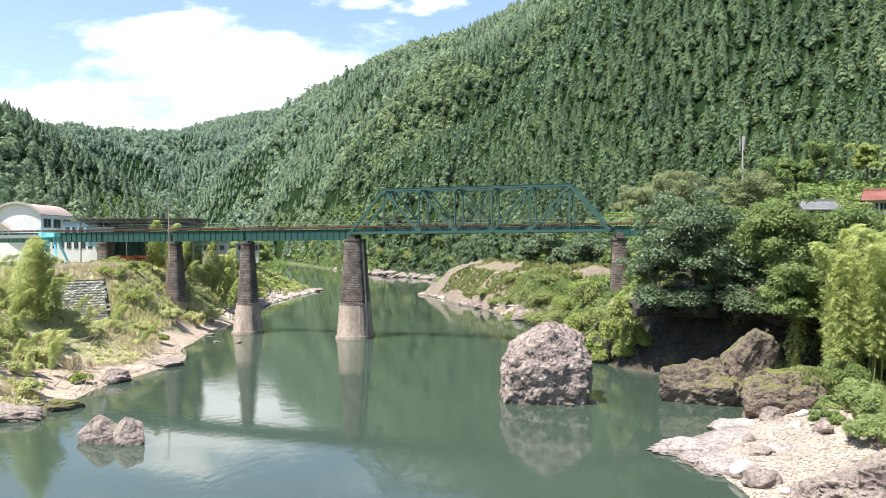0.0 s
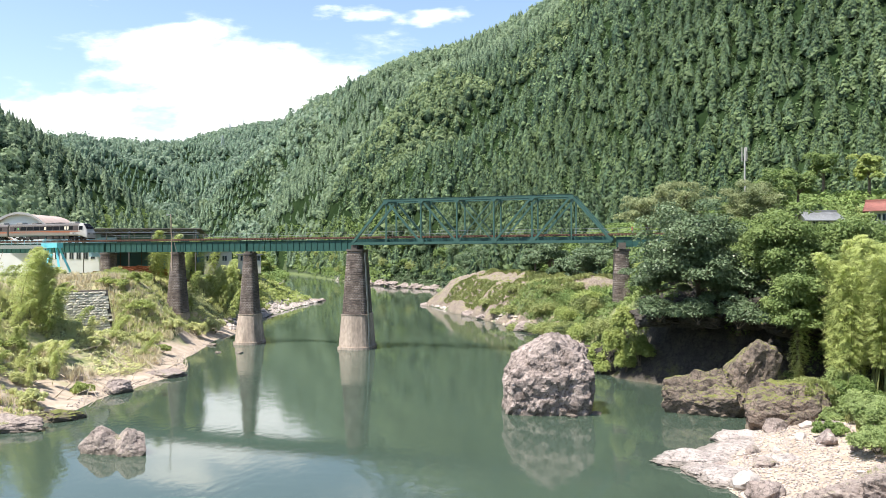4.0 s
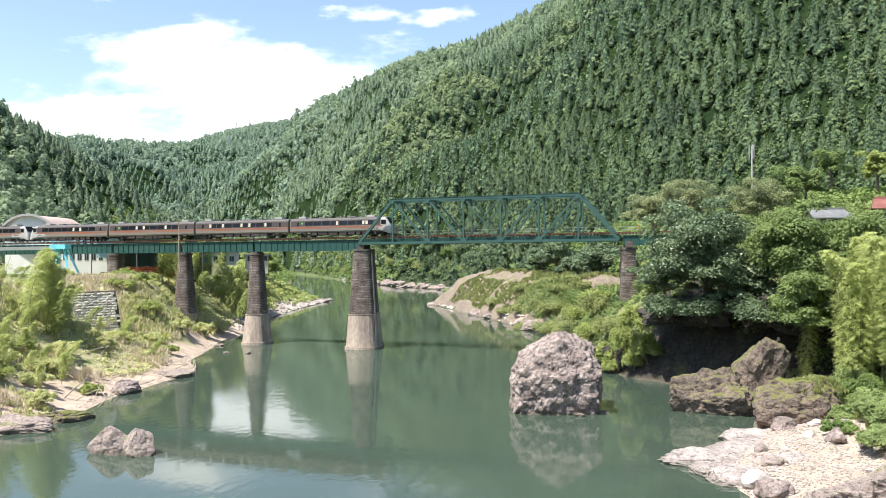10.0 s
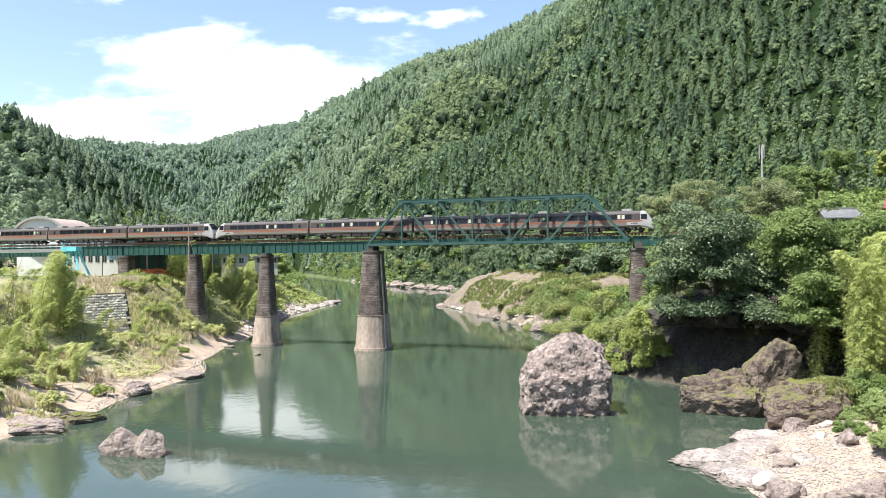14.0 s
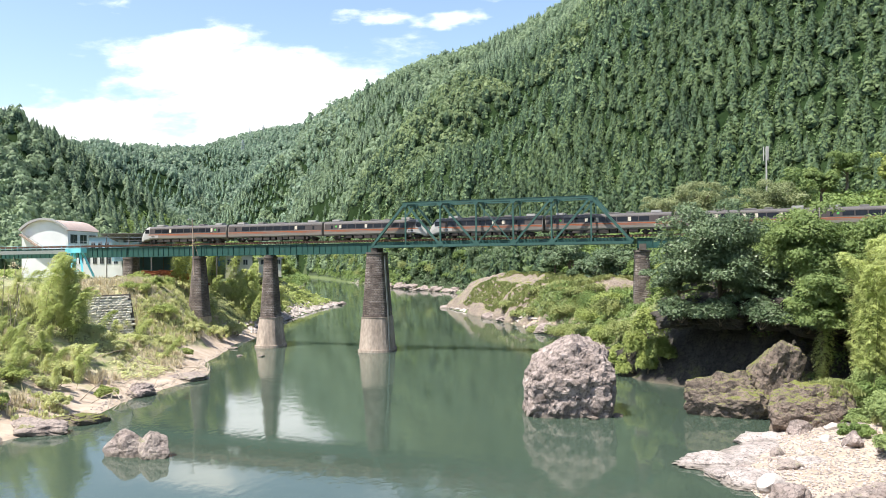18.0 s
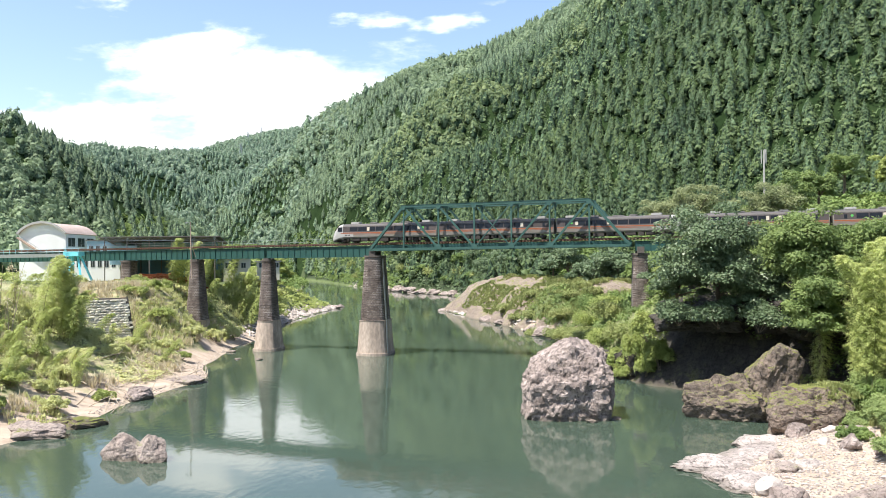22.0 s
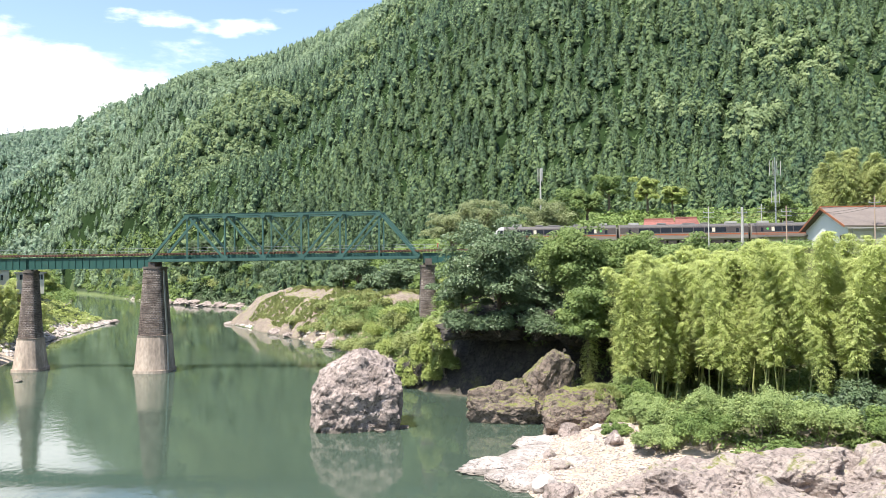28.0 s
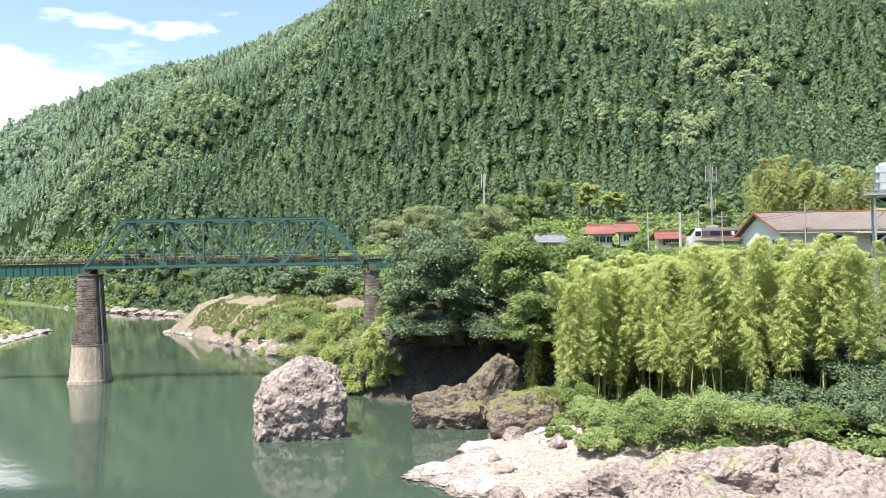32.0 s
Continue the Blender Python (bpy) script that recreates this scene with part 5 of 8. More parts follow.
def boughs(P, H, W, count, per, rs, cone):
    """Cards of foliage gathered in boughs round a stem: P n x 3 feet, H heights, W radii."""
    n = len(P)
    k = np.arange(count)[None]
    u = (k + rs.rand(n, count)) / count
    a = k * 2.39996 + rs.uniform(0, 6.283, (n, 1)) + rs.uniform(-0.5, 0.5, (n, count))
    if cone:
        z = 0.10 + 0.88 * u ** 0.9
        rad = W[:, None] * np.minimum(1.0, 1.12 * (1 - z) ** 0.92) * rs.uniform(0.75, 1.15, (n, count))
        out, tall = 0.64, 0.16 * rad + 0.028 * H[:, None]
        size = 0.36 * rad + 0.05 * W[:, None]
    else:
        z = 0.30 + 0.62 * u
        rad = W[:, None] * np.sqrt(np.clip(1.0 - ((z - 0.34) / 0.64) ** 2, 0.02, 1)) * rs.uniform(0.8, 1.15, (n, count))
        out = 0.66
        size = W[:, None] * rs.uniform(0.26, 0.44, (n, count))
        tall = size * 0.8
    ca, sa = np.cos(a), np.sin(a)
    C = np.stack([P[:, None, 0] + ca * rad * out, P[:, None, 1] + sa * rad * out, P[:, None, 2] + H[:, None] * z], -1)
    d = rs.normal(size=(n, count, per, 3)) + np.stack([ca, sa, 0.45 + 0 * a], -1)[:, :, None] * 1.1
    d /= np.linalg.norm(d, axis=3, keepdims=True)
    S = np.stack([size, size, tall], -1)[:, :, None]
    q = C[:, :, None] + d * S * rs.uniform(0.7, 1.12, (n, count, per, 1))
    if cone:
        q[..., 2] -= 0.30 * size[:, :, None] * np.clip((d * np.stack([ca, sa, 0 * a], -1)[:, :, None]).sum(-1), 0, 1)
    nrm = d * 0.6 + np.stack([ca, sa, 0.5 + 0 * a], -1)[:, :, None] * 0.6 + rs.normal(size=d.shape) * 0.2
    nrm /= np.linalg.norm(nrm, axis=3, keepdims=True)
    half = (size[:, :, None] * (1.4 / math.sqrt(per)) * rs.uniform(0.65, 1.35, (n, count, per)))[..., None]
    return cards(q.reshape(-1, 3), nrm.reshape(-1, 3), half.reshape(-1, 1), rs, 0.75)


def leaf_cloud(C, S, card, per, rs, up=0.6, rag=0.55):
    """Cards over mounds: C n x 3 centres, S n x 3 radii."""
    n = len(C)
    d = rs.normal(size=(n, per, 3))
    d /= np.linalg.norm(d, axis=2, keepdims=True)
    d[..., 2] = np.where(d[..., 2] < -0.35, -d[..., 2], d[..., 2])
    q = C[:, None] + d * S[:, None] * rs.uniform(1 - 0.7 * rag, 1 + 0.22 * rag, (n, per, 1))
    nrm = d + rs.normal(size=(n, per, 3)) * rag + np.array([0, 0, up])
    nrm /= np.linalg.norm(nrm, axis=2, keepdims=True)
    card = np.asarray(card).reshape(-1, 1, 1)
    return cards(q, nrm, card * rs.uniform(0.6, 1.3, (n, per, 1)), rs)


def scatter(step, az0, az1, r0, r1, seed):
    """Jittered places over a sector of the land."""
    rs = np.random.RandomState(seed)
    out = []
    r = r0
    while r < r1:
        k = max(1, int(radians(az1 - az0) * r / step))
        a = radians(az0) + (np.arange(k) + rs.rand() + 0.8 * rs.rand(k)) / k * radians(az1 - az0)
        rr = r + rs.uniform(-0.5, 0.5, k) * step
        out.append(np.stack([rr * np.sin(a), rr * np.cos(a)], 1))
        r += step
    P = np.concatenate(out)
    return np.column_stack([P, land(P[:, 0], P[:, 1])]), rs


def hill_cover(P):
    r, az = np.hypot(P[:, 0], P[:, 1]), np.degrees(np.arctan2(P[:, 0], P[:, 1]))
    return (hills_at(az, r) > P[:, 2] - 3.0) | ((r > 430) & (P[:, 2] > 12))


def skins(name, rings, material):
    """One mesh of closed crowns: rings is trees x levels x sides x 3."""
    n, lv, sd, _ = rings.shape
    V = rings.reshape(-1, 3).astype(np.float32)
    base = (np.arange(n) * lv * sd)[:, None, None]
    a = (np.arange(lv - 1) * sd)[:, None] + np.arange(sd)[None]
    b = (np.arange(lv - 1) * sd)[:, None] + (np.arange(sd) + 1)[None] % sd
    q = np.stack([a, b, b + sd, a + sd], -1).reshape(1, -1, 4) + base
    q = q.reshape(-1).astype(np.int32)
    me = bpy.data.meshes.new(name)
    me.vertices.add(len(V))
    me.vertices.foreach_set("co", V.ravel())
    me.loops.add(len(q))
    me.loops.foreach_set("vertex_index", q)
    me.polygons.add(len(q) // 4)
    me.polygons.foreach_set("loop_start", np.arange(0, len(q), 4, dtype=np.int32))
    me.update(calc_edges=True)
    me.materials.append(material)
    return new(name, me)


def crowns(P, H, W, shape, sides, ragged, rs):
    """Rings of lumpy crowns: feet P, heights H, radii W, outline shape."""
    n, lv = len(P), len(shape)
    a = np.arange(sides)[None, None] * (6.2832 / sides) + rs.uniform(0, 6.28, (n, 1, 1)) + rs.uniform(-0.25, 0.25, (n, lv, sides))
    lobes = 1 + 0.16 * np.sin(a * 2 + rs.uniform(0, 6, (n, 1, 1))) + 0.12 * np.sin(a * 3 + rs.uniform(0, 6, (n, lv, 1)))
    rad = W[:, None, None] * shape[None, :, 1, None] * lobes * rs.uniform(1 - ragged, 1 + ragged, (n, lv, sides))
    z = P[:, 2, None, None] + H[:, None, None] * (shape[None, :, 0, None] + rs.uniform(-0.03, 0.03, (n, lv, sides)) * (shape[None, :, 1, None] > 0))
    return np.stack([P[:, 0, None, None] + np.cos(a) * rad, P[:, 1, None, None] + np.sin(a) * rad, z + 0 * a], -1)


# outlines of the dense inner crowns
SPIRE = np.array([(0.04, 0.7), (0.22, 0.95), (0.55, 0.6), (0.8, 0.26), (1.0, 0.0)])
MOUND = np.array([(0.05, 0.6), (0.3, 1.0), (0.6, 0.88), (0.82, 0.52), (1.0, 0.0)])


def forest(name, label, step, az0, az1, r0, r1, seed, sides, material, share, tall, con_bough, broad_bough, tips, leaf_tips):
    """Crowns over a sector of the hills: a dense inner crown under boughs of loose foliage."""
    P, rs = scatter(step, az0, az1, r0, r1, seed)
    r, az = np.hypot(P[:, 0], P[:, 1]), np.degrees(np.arctan2(P[:, 0], P[:, 1]))
    P = P[(P[:, 2] > 5) & hill_cover(P) & (r < crest_of(az, r) * 1.02 + 12)]
    kind = vnoise(P[:, 0], P[:, 1], 75, 70) * 0.65 + vnoise(P[:, 0], P[:, 1], 28, 71) * 0.5 + rs.uniform(-0.22, 0.22, len(P))
    con = kind < (share - 0.5) * 1.6
    C = P[con] - [0, 0, 1.0]
    H = tall * rs.uniform(0.6, 1.2, len(C)) * (1 + 0.25 * vnoise(C[:, 0], C[:, 1], 40, 72))
    W = H * rs.uniform(0.27, 0.38, len(C))
    # inner crown takes the darker material, so gaps between boughs read as shade
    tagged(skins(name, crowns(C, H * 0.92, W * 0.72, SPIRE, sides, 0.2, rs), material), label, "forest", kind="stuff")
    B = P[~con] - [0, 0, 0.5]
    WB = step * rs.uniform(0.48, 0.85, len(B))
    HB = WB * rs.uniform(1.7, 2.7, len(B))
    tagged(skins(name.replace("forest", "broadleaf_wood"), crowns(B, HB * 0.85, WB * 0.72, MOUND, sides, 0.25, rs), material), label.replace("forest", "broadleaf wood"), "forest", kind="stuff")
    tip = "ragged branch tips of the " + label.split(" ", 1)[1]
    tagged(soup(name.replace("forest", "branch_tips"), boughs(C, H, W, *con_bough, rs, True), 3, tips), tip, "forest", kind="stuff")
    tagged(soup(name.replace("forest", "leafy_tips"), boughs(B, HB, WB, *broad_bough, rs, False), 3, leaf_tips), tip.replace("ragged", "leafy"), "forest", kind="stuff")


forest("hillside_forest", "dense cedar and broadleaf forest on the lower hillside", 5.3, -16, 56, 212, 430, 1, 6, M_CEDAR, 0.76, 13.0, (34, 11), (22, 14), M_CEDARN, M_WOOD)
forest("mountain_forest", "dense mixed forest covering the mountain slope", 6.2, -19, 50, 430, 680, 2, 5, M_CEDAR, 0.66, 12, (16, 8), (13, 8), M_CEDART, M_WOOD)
# the next three stands use the haze-lightened leaf colours
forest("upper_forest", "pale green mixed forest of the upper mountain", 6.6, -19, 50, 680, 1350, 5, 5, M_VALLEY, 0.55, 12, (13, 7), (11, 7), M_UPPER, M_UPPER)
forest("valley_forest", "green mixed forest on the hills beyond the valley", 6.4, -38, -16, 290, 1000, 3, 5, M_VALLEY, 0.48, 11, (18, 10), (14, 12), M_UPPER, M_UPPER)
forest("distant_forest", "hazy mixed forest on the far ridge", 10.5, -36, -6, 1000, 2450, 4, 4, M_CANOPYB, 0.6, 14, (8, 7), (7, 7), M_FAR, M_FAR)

# saplings and undergrowth closing the gaps between the trunks
P, rs = scatter(3.4, -16, 56, 205, 700, 6)
P = P[hill_cover(P) & (P[:, 2] > 5)]
P = P[rs.rand(len(P)) < np.clip(1.25 - np.hypot(P[:, 0], P[:, 1]) / 800, 0, 1)]
S = rs.uniform(1.1, 2.4, (len(P), 1)) * [1, 1, 1.3]
tagged(soup("hillside_undergrowth", leaf_cloud(P, S, 0.75, 12, rs), 3, M_CEDARN), "saplings and undergrowth between the hillside trees", "undergrowth", kind="stuff")

# ---- trees, bamboo and undergrowth of the banks ----


def tree(x, y, h, rx, rz, cz, label, material, seed, clumps=40, per=110, card=0.34, name="tree", group="", lean=(0, 0), top=None, up=0.6):
    """Trunk, limbs and a crown of leaf clumps; cz: height of the crown's middle over the ground."""
    rs = np.random.RandomState(seed)
    g = ground_at(x, y)
    cz = cz if top is None else top - rz * 0.93 - g
    ob = empty(name, pose(x, y, g - 0.3), label, "tree", group)
    d = rs.normal(size=(clumps, 3))
    d /= np.linalg.norm(d, axis=1, keepdims=True)
    d[:, 2] = np.where(d[:, 2] < -0.55, -d[:, 2], d[:, 2])
    f = rs.uniform(0.25, 0.86, (clumps, 1))
    mid = np.array([lean[0], lean[1], cz])
    C = mid + d * f * [rx, rx, rz] * (1 + 0.22 * rs.normal(size=(clumps, 1)))
    S = rs.uniform(0.20, 0.36, (clumps, 1)) * rx * [1, 1, 0.62]
    bm = bmesh.new()
    r0 = 0.028 * h + 0.06
    p0 = Vector((0, 0, 0))
    p1 = Vector((lean[0] * 0.4, lean[1] * 0.4, max(cz - rz * 0.55, cz * 0.4)))
    sweep(bm, (p0, p0.lerp(p1, 0.12), p1, Vector((lean[0], lean[1], cz + rz * 0.4))), (r0 * 1.35, r0, r0 * 0.75, r0 * 0.2), 9)
    part("trunk", bm, M_BARK, ob)
    for k in range(min(8, clumps)):
        bm = bmesh.new()
        q = Vector(C[k])
        s = p1.lerp(Vector((lean[0], lean[1], cz + rz * 0.4)), 0.1 * k % 0.6)
        m = s.lerp(q, 0.5) + Vector((0, 0, 0.08 * rx))
        sweep(bm, (s, m, q), (r0 * 0.42, r0 * 0.3, r0 * 0.1))
        part("limb", bm, M_BARK, ob)
    soup("crown", leaf_cloud(C, S, card * 0.62, int(per * 2.3), rs, up), 3, material, ob)
    return ob


def shrub(x, y, w, h, label, material, seed, per=130, card=0.24, clumps=14, name="shrub", group="", z=None, up=0.6, loose=1.0):
    rs = np.random.RandomState(seed)
    g = ground_at(x, y) if z is None else z
    ob = empty(name, pose(x, y, g - 0.15), label, "shrub", group)
    a = rs.uniform(0, 6.283, clumps)
    rr = np.sqrt(rs.uniform(0, 1, clumps)) * w * 0.72
    zz = h * (0.62 - 0.35 * (rr / w) ** 2) * rs.uniform(0.6, 1.1, clumps)
    C = np.stack([np.cos(a) * rr, np.sin(a) * rr, zz], 1)
    S = np.stack([w * rs.uniform(0.28, 0.42, clumps)] * 2 + [h * rs.uniform(0.25, 0.42, clumps)], 1) * loose * rs.uniform(2 - 1 / loose, 1, (clumps, 1))
    soup("foliage", leaf_cloud(C, S, card * 0.62, int(per * 2.2), rs, up, 0.55 / loose), 3, material, ob)
    for k in range(4):
        bm = bmesh.new()
        tube(bm, (0.1 * k, 0, 0), C[k] * [0.8, 0.8, 0.9], 0.05, 0.015, 5)
        part("stem", bm, M_BARK, ob)
    return ob


def bamboo(seed, h, label, material=None, low=0.20):
    """An arching culm with tiers of drooping leaf sprays."""
    rs = np.random.RandomState(seed)
    ob = empty("bamboo", pose(0, 0, 0), label, "bamboo", "bamboo grove")
    bend = rs.uniform(0.10, 0.24)

    def at(u):
        return np.array([h * bend * u ** 2.6, 0.04 * h * math.sin(u * 3), h * (u - 0.10 * u ** 5)])

    bm = bmesh.new()
    us = np.linspace(0, 1, 9)
    sweep(bm, [at(u) for u in us], [0.065 * (1.06 - u) for u in us])
    part("culm", bm, M_CULM, ob)
    V = []
    tiers = 27 if h < 12 else 34
    for k in range(tiers):
        u = low + (1 - low) * (k + 0.4 * rs.rand()) / tiers
        base = at(u)
        ln = (0.32 + 1.45 * (1 - u) ** 0.55 * min(1, (u - low + 0.06) * 3.4)) * rs.uniform(0.75, 1.2)
        a0 = rs.uniform(0, 6.283)
        for j in range(5):
            a = a0 + j * 1.257 + rs.uniform(-0.4, 0.4)
            d = np.array([math.cos(a), math.sin(a), 0.42])
            n = 44
            s = np.sqrt((np.arange(n) + rs.rand(n)) / n)
            q = base + d * (s * ln)[:, None] - np.array([0, 0, 1]) * (s[:, None] ** 2.2 * ln * 0.62)
            q = q + rs.normal(size=(n, 3)) * [0.13, 0.13, 0.05]
            nrm = np.array([0, 0, 0.8]) + rs.normal(size=(n, 3)) * 0.4 + d * 0.7
            nrm /= np.linalg.norm(nrm, axis=1, keepdims=True)
            t = d * [1, 1, 0] - np.array([0, 0, 0.6]) + rs.normal(size=(n, 3)) * 0.5
            t -= nrm * (t * nrm).sum(1, keepdims=True)
            t /= np.linalg.norm(t, axis=1, keepdims=True)
            b = np.cross(nrm, t)
            L_, w_ = rs.uniform(0.10, 0.16, (n, 1)), rs.uniform(0.026, 0.042, (n, 1))
            V.append(np.stack([q - b * w_, q + b * w_, q + t * L_ * 1.6], 1).reshape(-1, 3))
    soup("leaf_sprays", np.concatenate(V), 3, material or M_BAMBOO, ob)
    return ob


# right bank: trees over the bluff, from the bridge towards the viewer
tree(34.6, 108.0, 14, 7.2, 7.0, 3.4, "broad dark evergreen tree overhanging the river bluff", M_LEAFD, 1, 130, 150, 0.30, lean=(-3.2, -7.0), top=22.8)
tree(29.8, 113.0, 9, 4.2, 4.4, 4.0, "dark evergreen tree on the bluff beside the pier", M_LEAFD, 2, 50, 140, 0.28, top=18.5, lean=(-0.6, -4.0))
tree(42.5, 100.0, 13, 6.4, 7.0, 4.4, "spreading green broadleaf tree above the boulders", M_BROAD, 3, 100, 140, 0.30, lean=(-1.2, -3.0), top=22.9)
tree(49.0, 95.5, 12, 5.6, 6.2, 6.0, "spreading green broadleaf tree behind the bamboo", M_BROAD, 4, 80, 130, 0.30, top=21.8)
tree(41.0, 92.5, 9, 4.4, 4.4, 4.6, "leafy tree leaning out over mossy boulders", M_BROAD, 5, 54, 130, 0.28, lean=(-1.4, -1.6), top=15.5)
tree(43.5, 108.5, 9, 5.0, 4.5, 4.2, "round broadleaf tree below the railway", M_BROAD, 6, 54, 120, 0.32, top=22.5)
tree(52.5, 103.5, 8, 5.0, 4.0, 3.2, "round broadleaf tree below the railway", M_BROAD, 7, 54, 120, 0.32, top=22.3)
tree(39.0, 118.0, 6, 3.8, 3.0, 2.4, "low broadleaf tree beside the track", M_LEAFD, 8, 40, 120, 0.3, top=22.0)
tree(60.0, 98.5, 7, 4.6, 4.0, 2.6, "low broadleaf tree behind the bamboo", M_BROAD, 9, 46, 110, 0.32, top=21.8)
tree(55.0, 92.0, 9, 4.8, 5.0, 4.0, "broadleaf tree among the bamboo", M_BROAD, 10, 50, 110, 0.32, top=20.6)
tree(37.8, 103.0, 8, 5.0, 4.6, 4.0, "dark evergreen hanging over the shaded rock", M_LEAFD, 11, 60, 130, 0.3, top=17.5, lean=(-1.0, -2.4))
for k, (x, y, w, h, mt) in enumerate(((25.0, 119.5, 2.8, 3.2, M_LEAF), (23.4, 116.5, 2.2, 2.8, M_LEAFY), (24.8, 124.5, 3.4, 4.2, M_GRASS), (31.5, 124.0, 3.6, 4.4, M_LEAF), (33.8, 117.8, 3.0, 3.4, M_LEAF), (22.8, 130.5, 3.0, 4.0, M_LEAFY), (25.0, 138.0, 3.6, 4.6, M_GRASS), (33.0, 130.0, 3.2, 4.2, M_LEAFY),
                                        (22.5, 146.0, 3.6, 4.0, M_GRASS), (27.5, 150.0, 4.6, 5.0, M_LEAFY), (23.0, 156.0, 4.0, 4.0, M_GRASS), (31.0, 158.0, 5.0, 5.0, M_LEAF), (21.5, 166.0, 4.0, 3.6, M_GRASS), (27.0, 170.0, 5.0, 4.6, M_LEAFY), (20.0, 175.5, 3.6, 3.0, M_GRASS), (16.5, 184.0, 4.0, 3.2, M_GRASS), (22.5, 185.0, 4.6, 3.6, M_GRASS), (12.5, 188.0, 3.4, 2.4, M_GRASS), (30.5, 180.0, 6.0, 6.0, M_LEAF), (36.0, 165.0, 6.0, 6.0, M_LEAFY))):
    shrub(x, y, w, h, "light green shrubs and kudzu on the bank by the pier" if mt is not M_LEAF else "leafy green shrub on the steep bank", mt, 20 + k, 150, 0.26, 16, group="bank shrubs")
# first four: boughs added in front of the light-blocking shelf; then kudzu
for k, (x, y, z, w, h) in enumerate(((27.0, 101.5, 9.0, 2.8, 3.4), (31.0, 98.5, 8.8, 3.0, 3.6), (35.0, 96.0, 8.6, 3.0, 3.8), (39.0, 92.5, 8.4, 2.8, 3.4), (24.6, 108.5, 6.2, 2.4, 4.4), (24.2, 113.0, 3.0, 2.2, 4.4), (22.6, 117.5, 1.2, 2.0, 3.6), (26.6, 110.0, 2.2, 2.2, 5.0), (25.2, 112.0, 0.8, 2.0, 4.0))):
    shrub(x, y, w, h, "dark evergreen boughs added to screen the rock shelf" if k < 4 else "kudzu trailing down the rock to the water", M_LEAFD if k < 4 else M_LEAFY, 700 + k, 160, 0.24, 18, group="hanging foliage", z=z)
for k, (x, y, w, h) in enumerate(((37.5, 81.0, 3.2, 3.8), (40.0, 77.5, 3.0, 4.2), (41.5, 83.5, 3.4, 5.0), (35.5, 77.5, 2.0, 2.0), (38.6, 74.0, 2.6, 3.2), (36.6, 84.5, 2.2, 3.4))):
    shrub(x, y, w, h, "leafy bush on the bank between boulder and bamboo", M_LEAF if k % 2 else M_BUSH, 720 + k, 150, 0.18, 26, group="boulder bushes", up=0.9, loose=0.75)
for k, (x, y, w, h) in enumerate(((36.2, 58.6, 3.6, 4.6), (39.6, 56.6, 3.6, 5.6), (43.0, 53.6, 3.4, 4.4), (33.0, 61.4, 2.6, 2.6), (46.6, 50.6, 3.0, 3.8), (38.4, 61.8, 3.0, 5.4), (49.4, 46.5, 2.8, 3.0), (36.0, 66.0, 3.0, 3.4), (33.2, 69.4, 2.0, 1.6), (38.0, 71.0, 3.0, 3.4), (36.8, 75.4, 2.0, 1.8), (46.2, 44.8, 2.0, 2.2), (38.4, 52.0, 1.6, 2.2), (42.0, 57.8, 3.2, 4.8), (34.6, 63.6, 2.0, 2.0))):
    shrub(x, y, w, h, "loose light green bush behind the pale ledges", M_BUSH if k % 4 else M_LEAF, 60 + k, 150, 0.15, 34, group="river bank bushes", up=1.0, loose=0.66)

# shrubs added over pale ground, dark leaf colour in place of understory shade
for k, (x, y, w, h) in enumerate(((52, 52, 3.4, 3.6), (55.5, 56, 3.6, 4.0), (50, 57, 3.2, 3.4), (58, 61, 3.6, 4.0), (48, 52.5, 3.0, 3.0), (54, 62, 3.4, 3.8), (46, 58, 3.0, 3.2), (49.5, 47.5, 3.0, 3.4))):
    shrub(x, y, w, h, "dark-leaved undergrowth standing in for shade below the bamboo", M_LEAFD, 770 + k, 150, 0.2, 24, group="bamboo undergrowth", up=0.6, loose=0.8)
# bamboo grove of the right bank
kinds = [bamboo(300 + k, 12.5 + 0.9 * (k % 4), "tall yellow-green bamboo stem with drooping sprays of leaves", low=0.26) for k in range(7)]
rs = random.Random(77)
PLACES = []
for k in range(118):
    u = rs.random()
    x = 40.5 + 10.5 * u + rs.uniform(-1.5, 7.5)
    y = 84.0 - 31.0 * u + rs.uniform(-2.0, 7.0)
    if k > 88:
        x, y = x + rs.uniform(6, 13), y + rs.uniform(3, 9)
    PLACES.append((x, y))
for k in range(52):
    PLACES.append((rs.uniform(43, 62), rs.uniform(78, 94)))
PLACES.sort()
for k, (x, y) in enumerate(PLACES):
    g = ground_at(x, y)
    m = pose(x, y, g - 0.2, 0, rs.uniform(-5, 5), rs.uniform(150, 330) if rs.random() < 0.7 else rs.uniform(0, 360))
    top = rs.uniform(18.2, 21.4) if rs.random() < 0.72 else g + rs.uniform(6.5, 11)
    sc = min(1.3, max(0.4, (top - g) / (11.6 + 0.85 * (k % 7 % 4))))
    if k < len(kinds):
        kinds[k].matrix_basis = m @ Matrix.Scale(sc, 4)
    else:
        copy_thing(kinds[k % 7], m).scale = (sc, sc, sc)
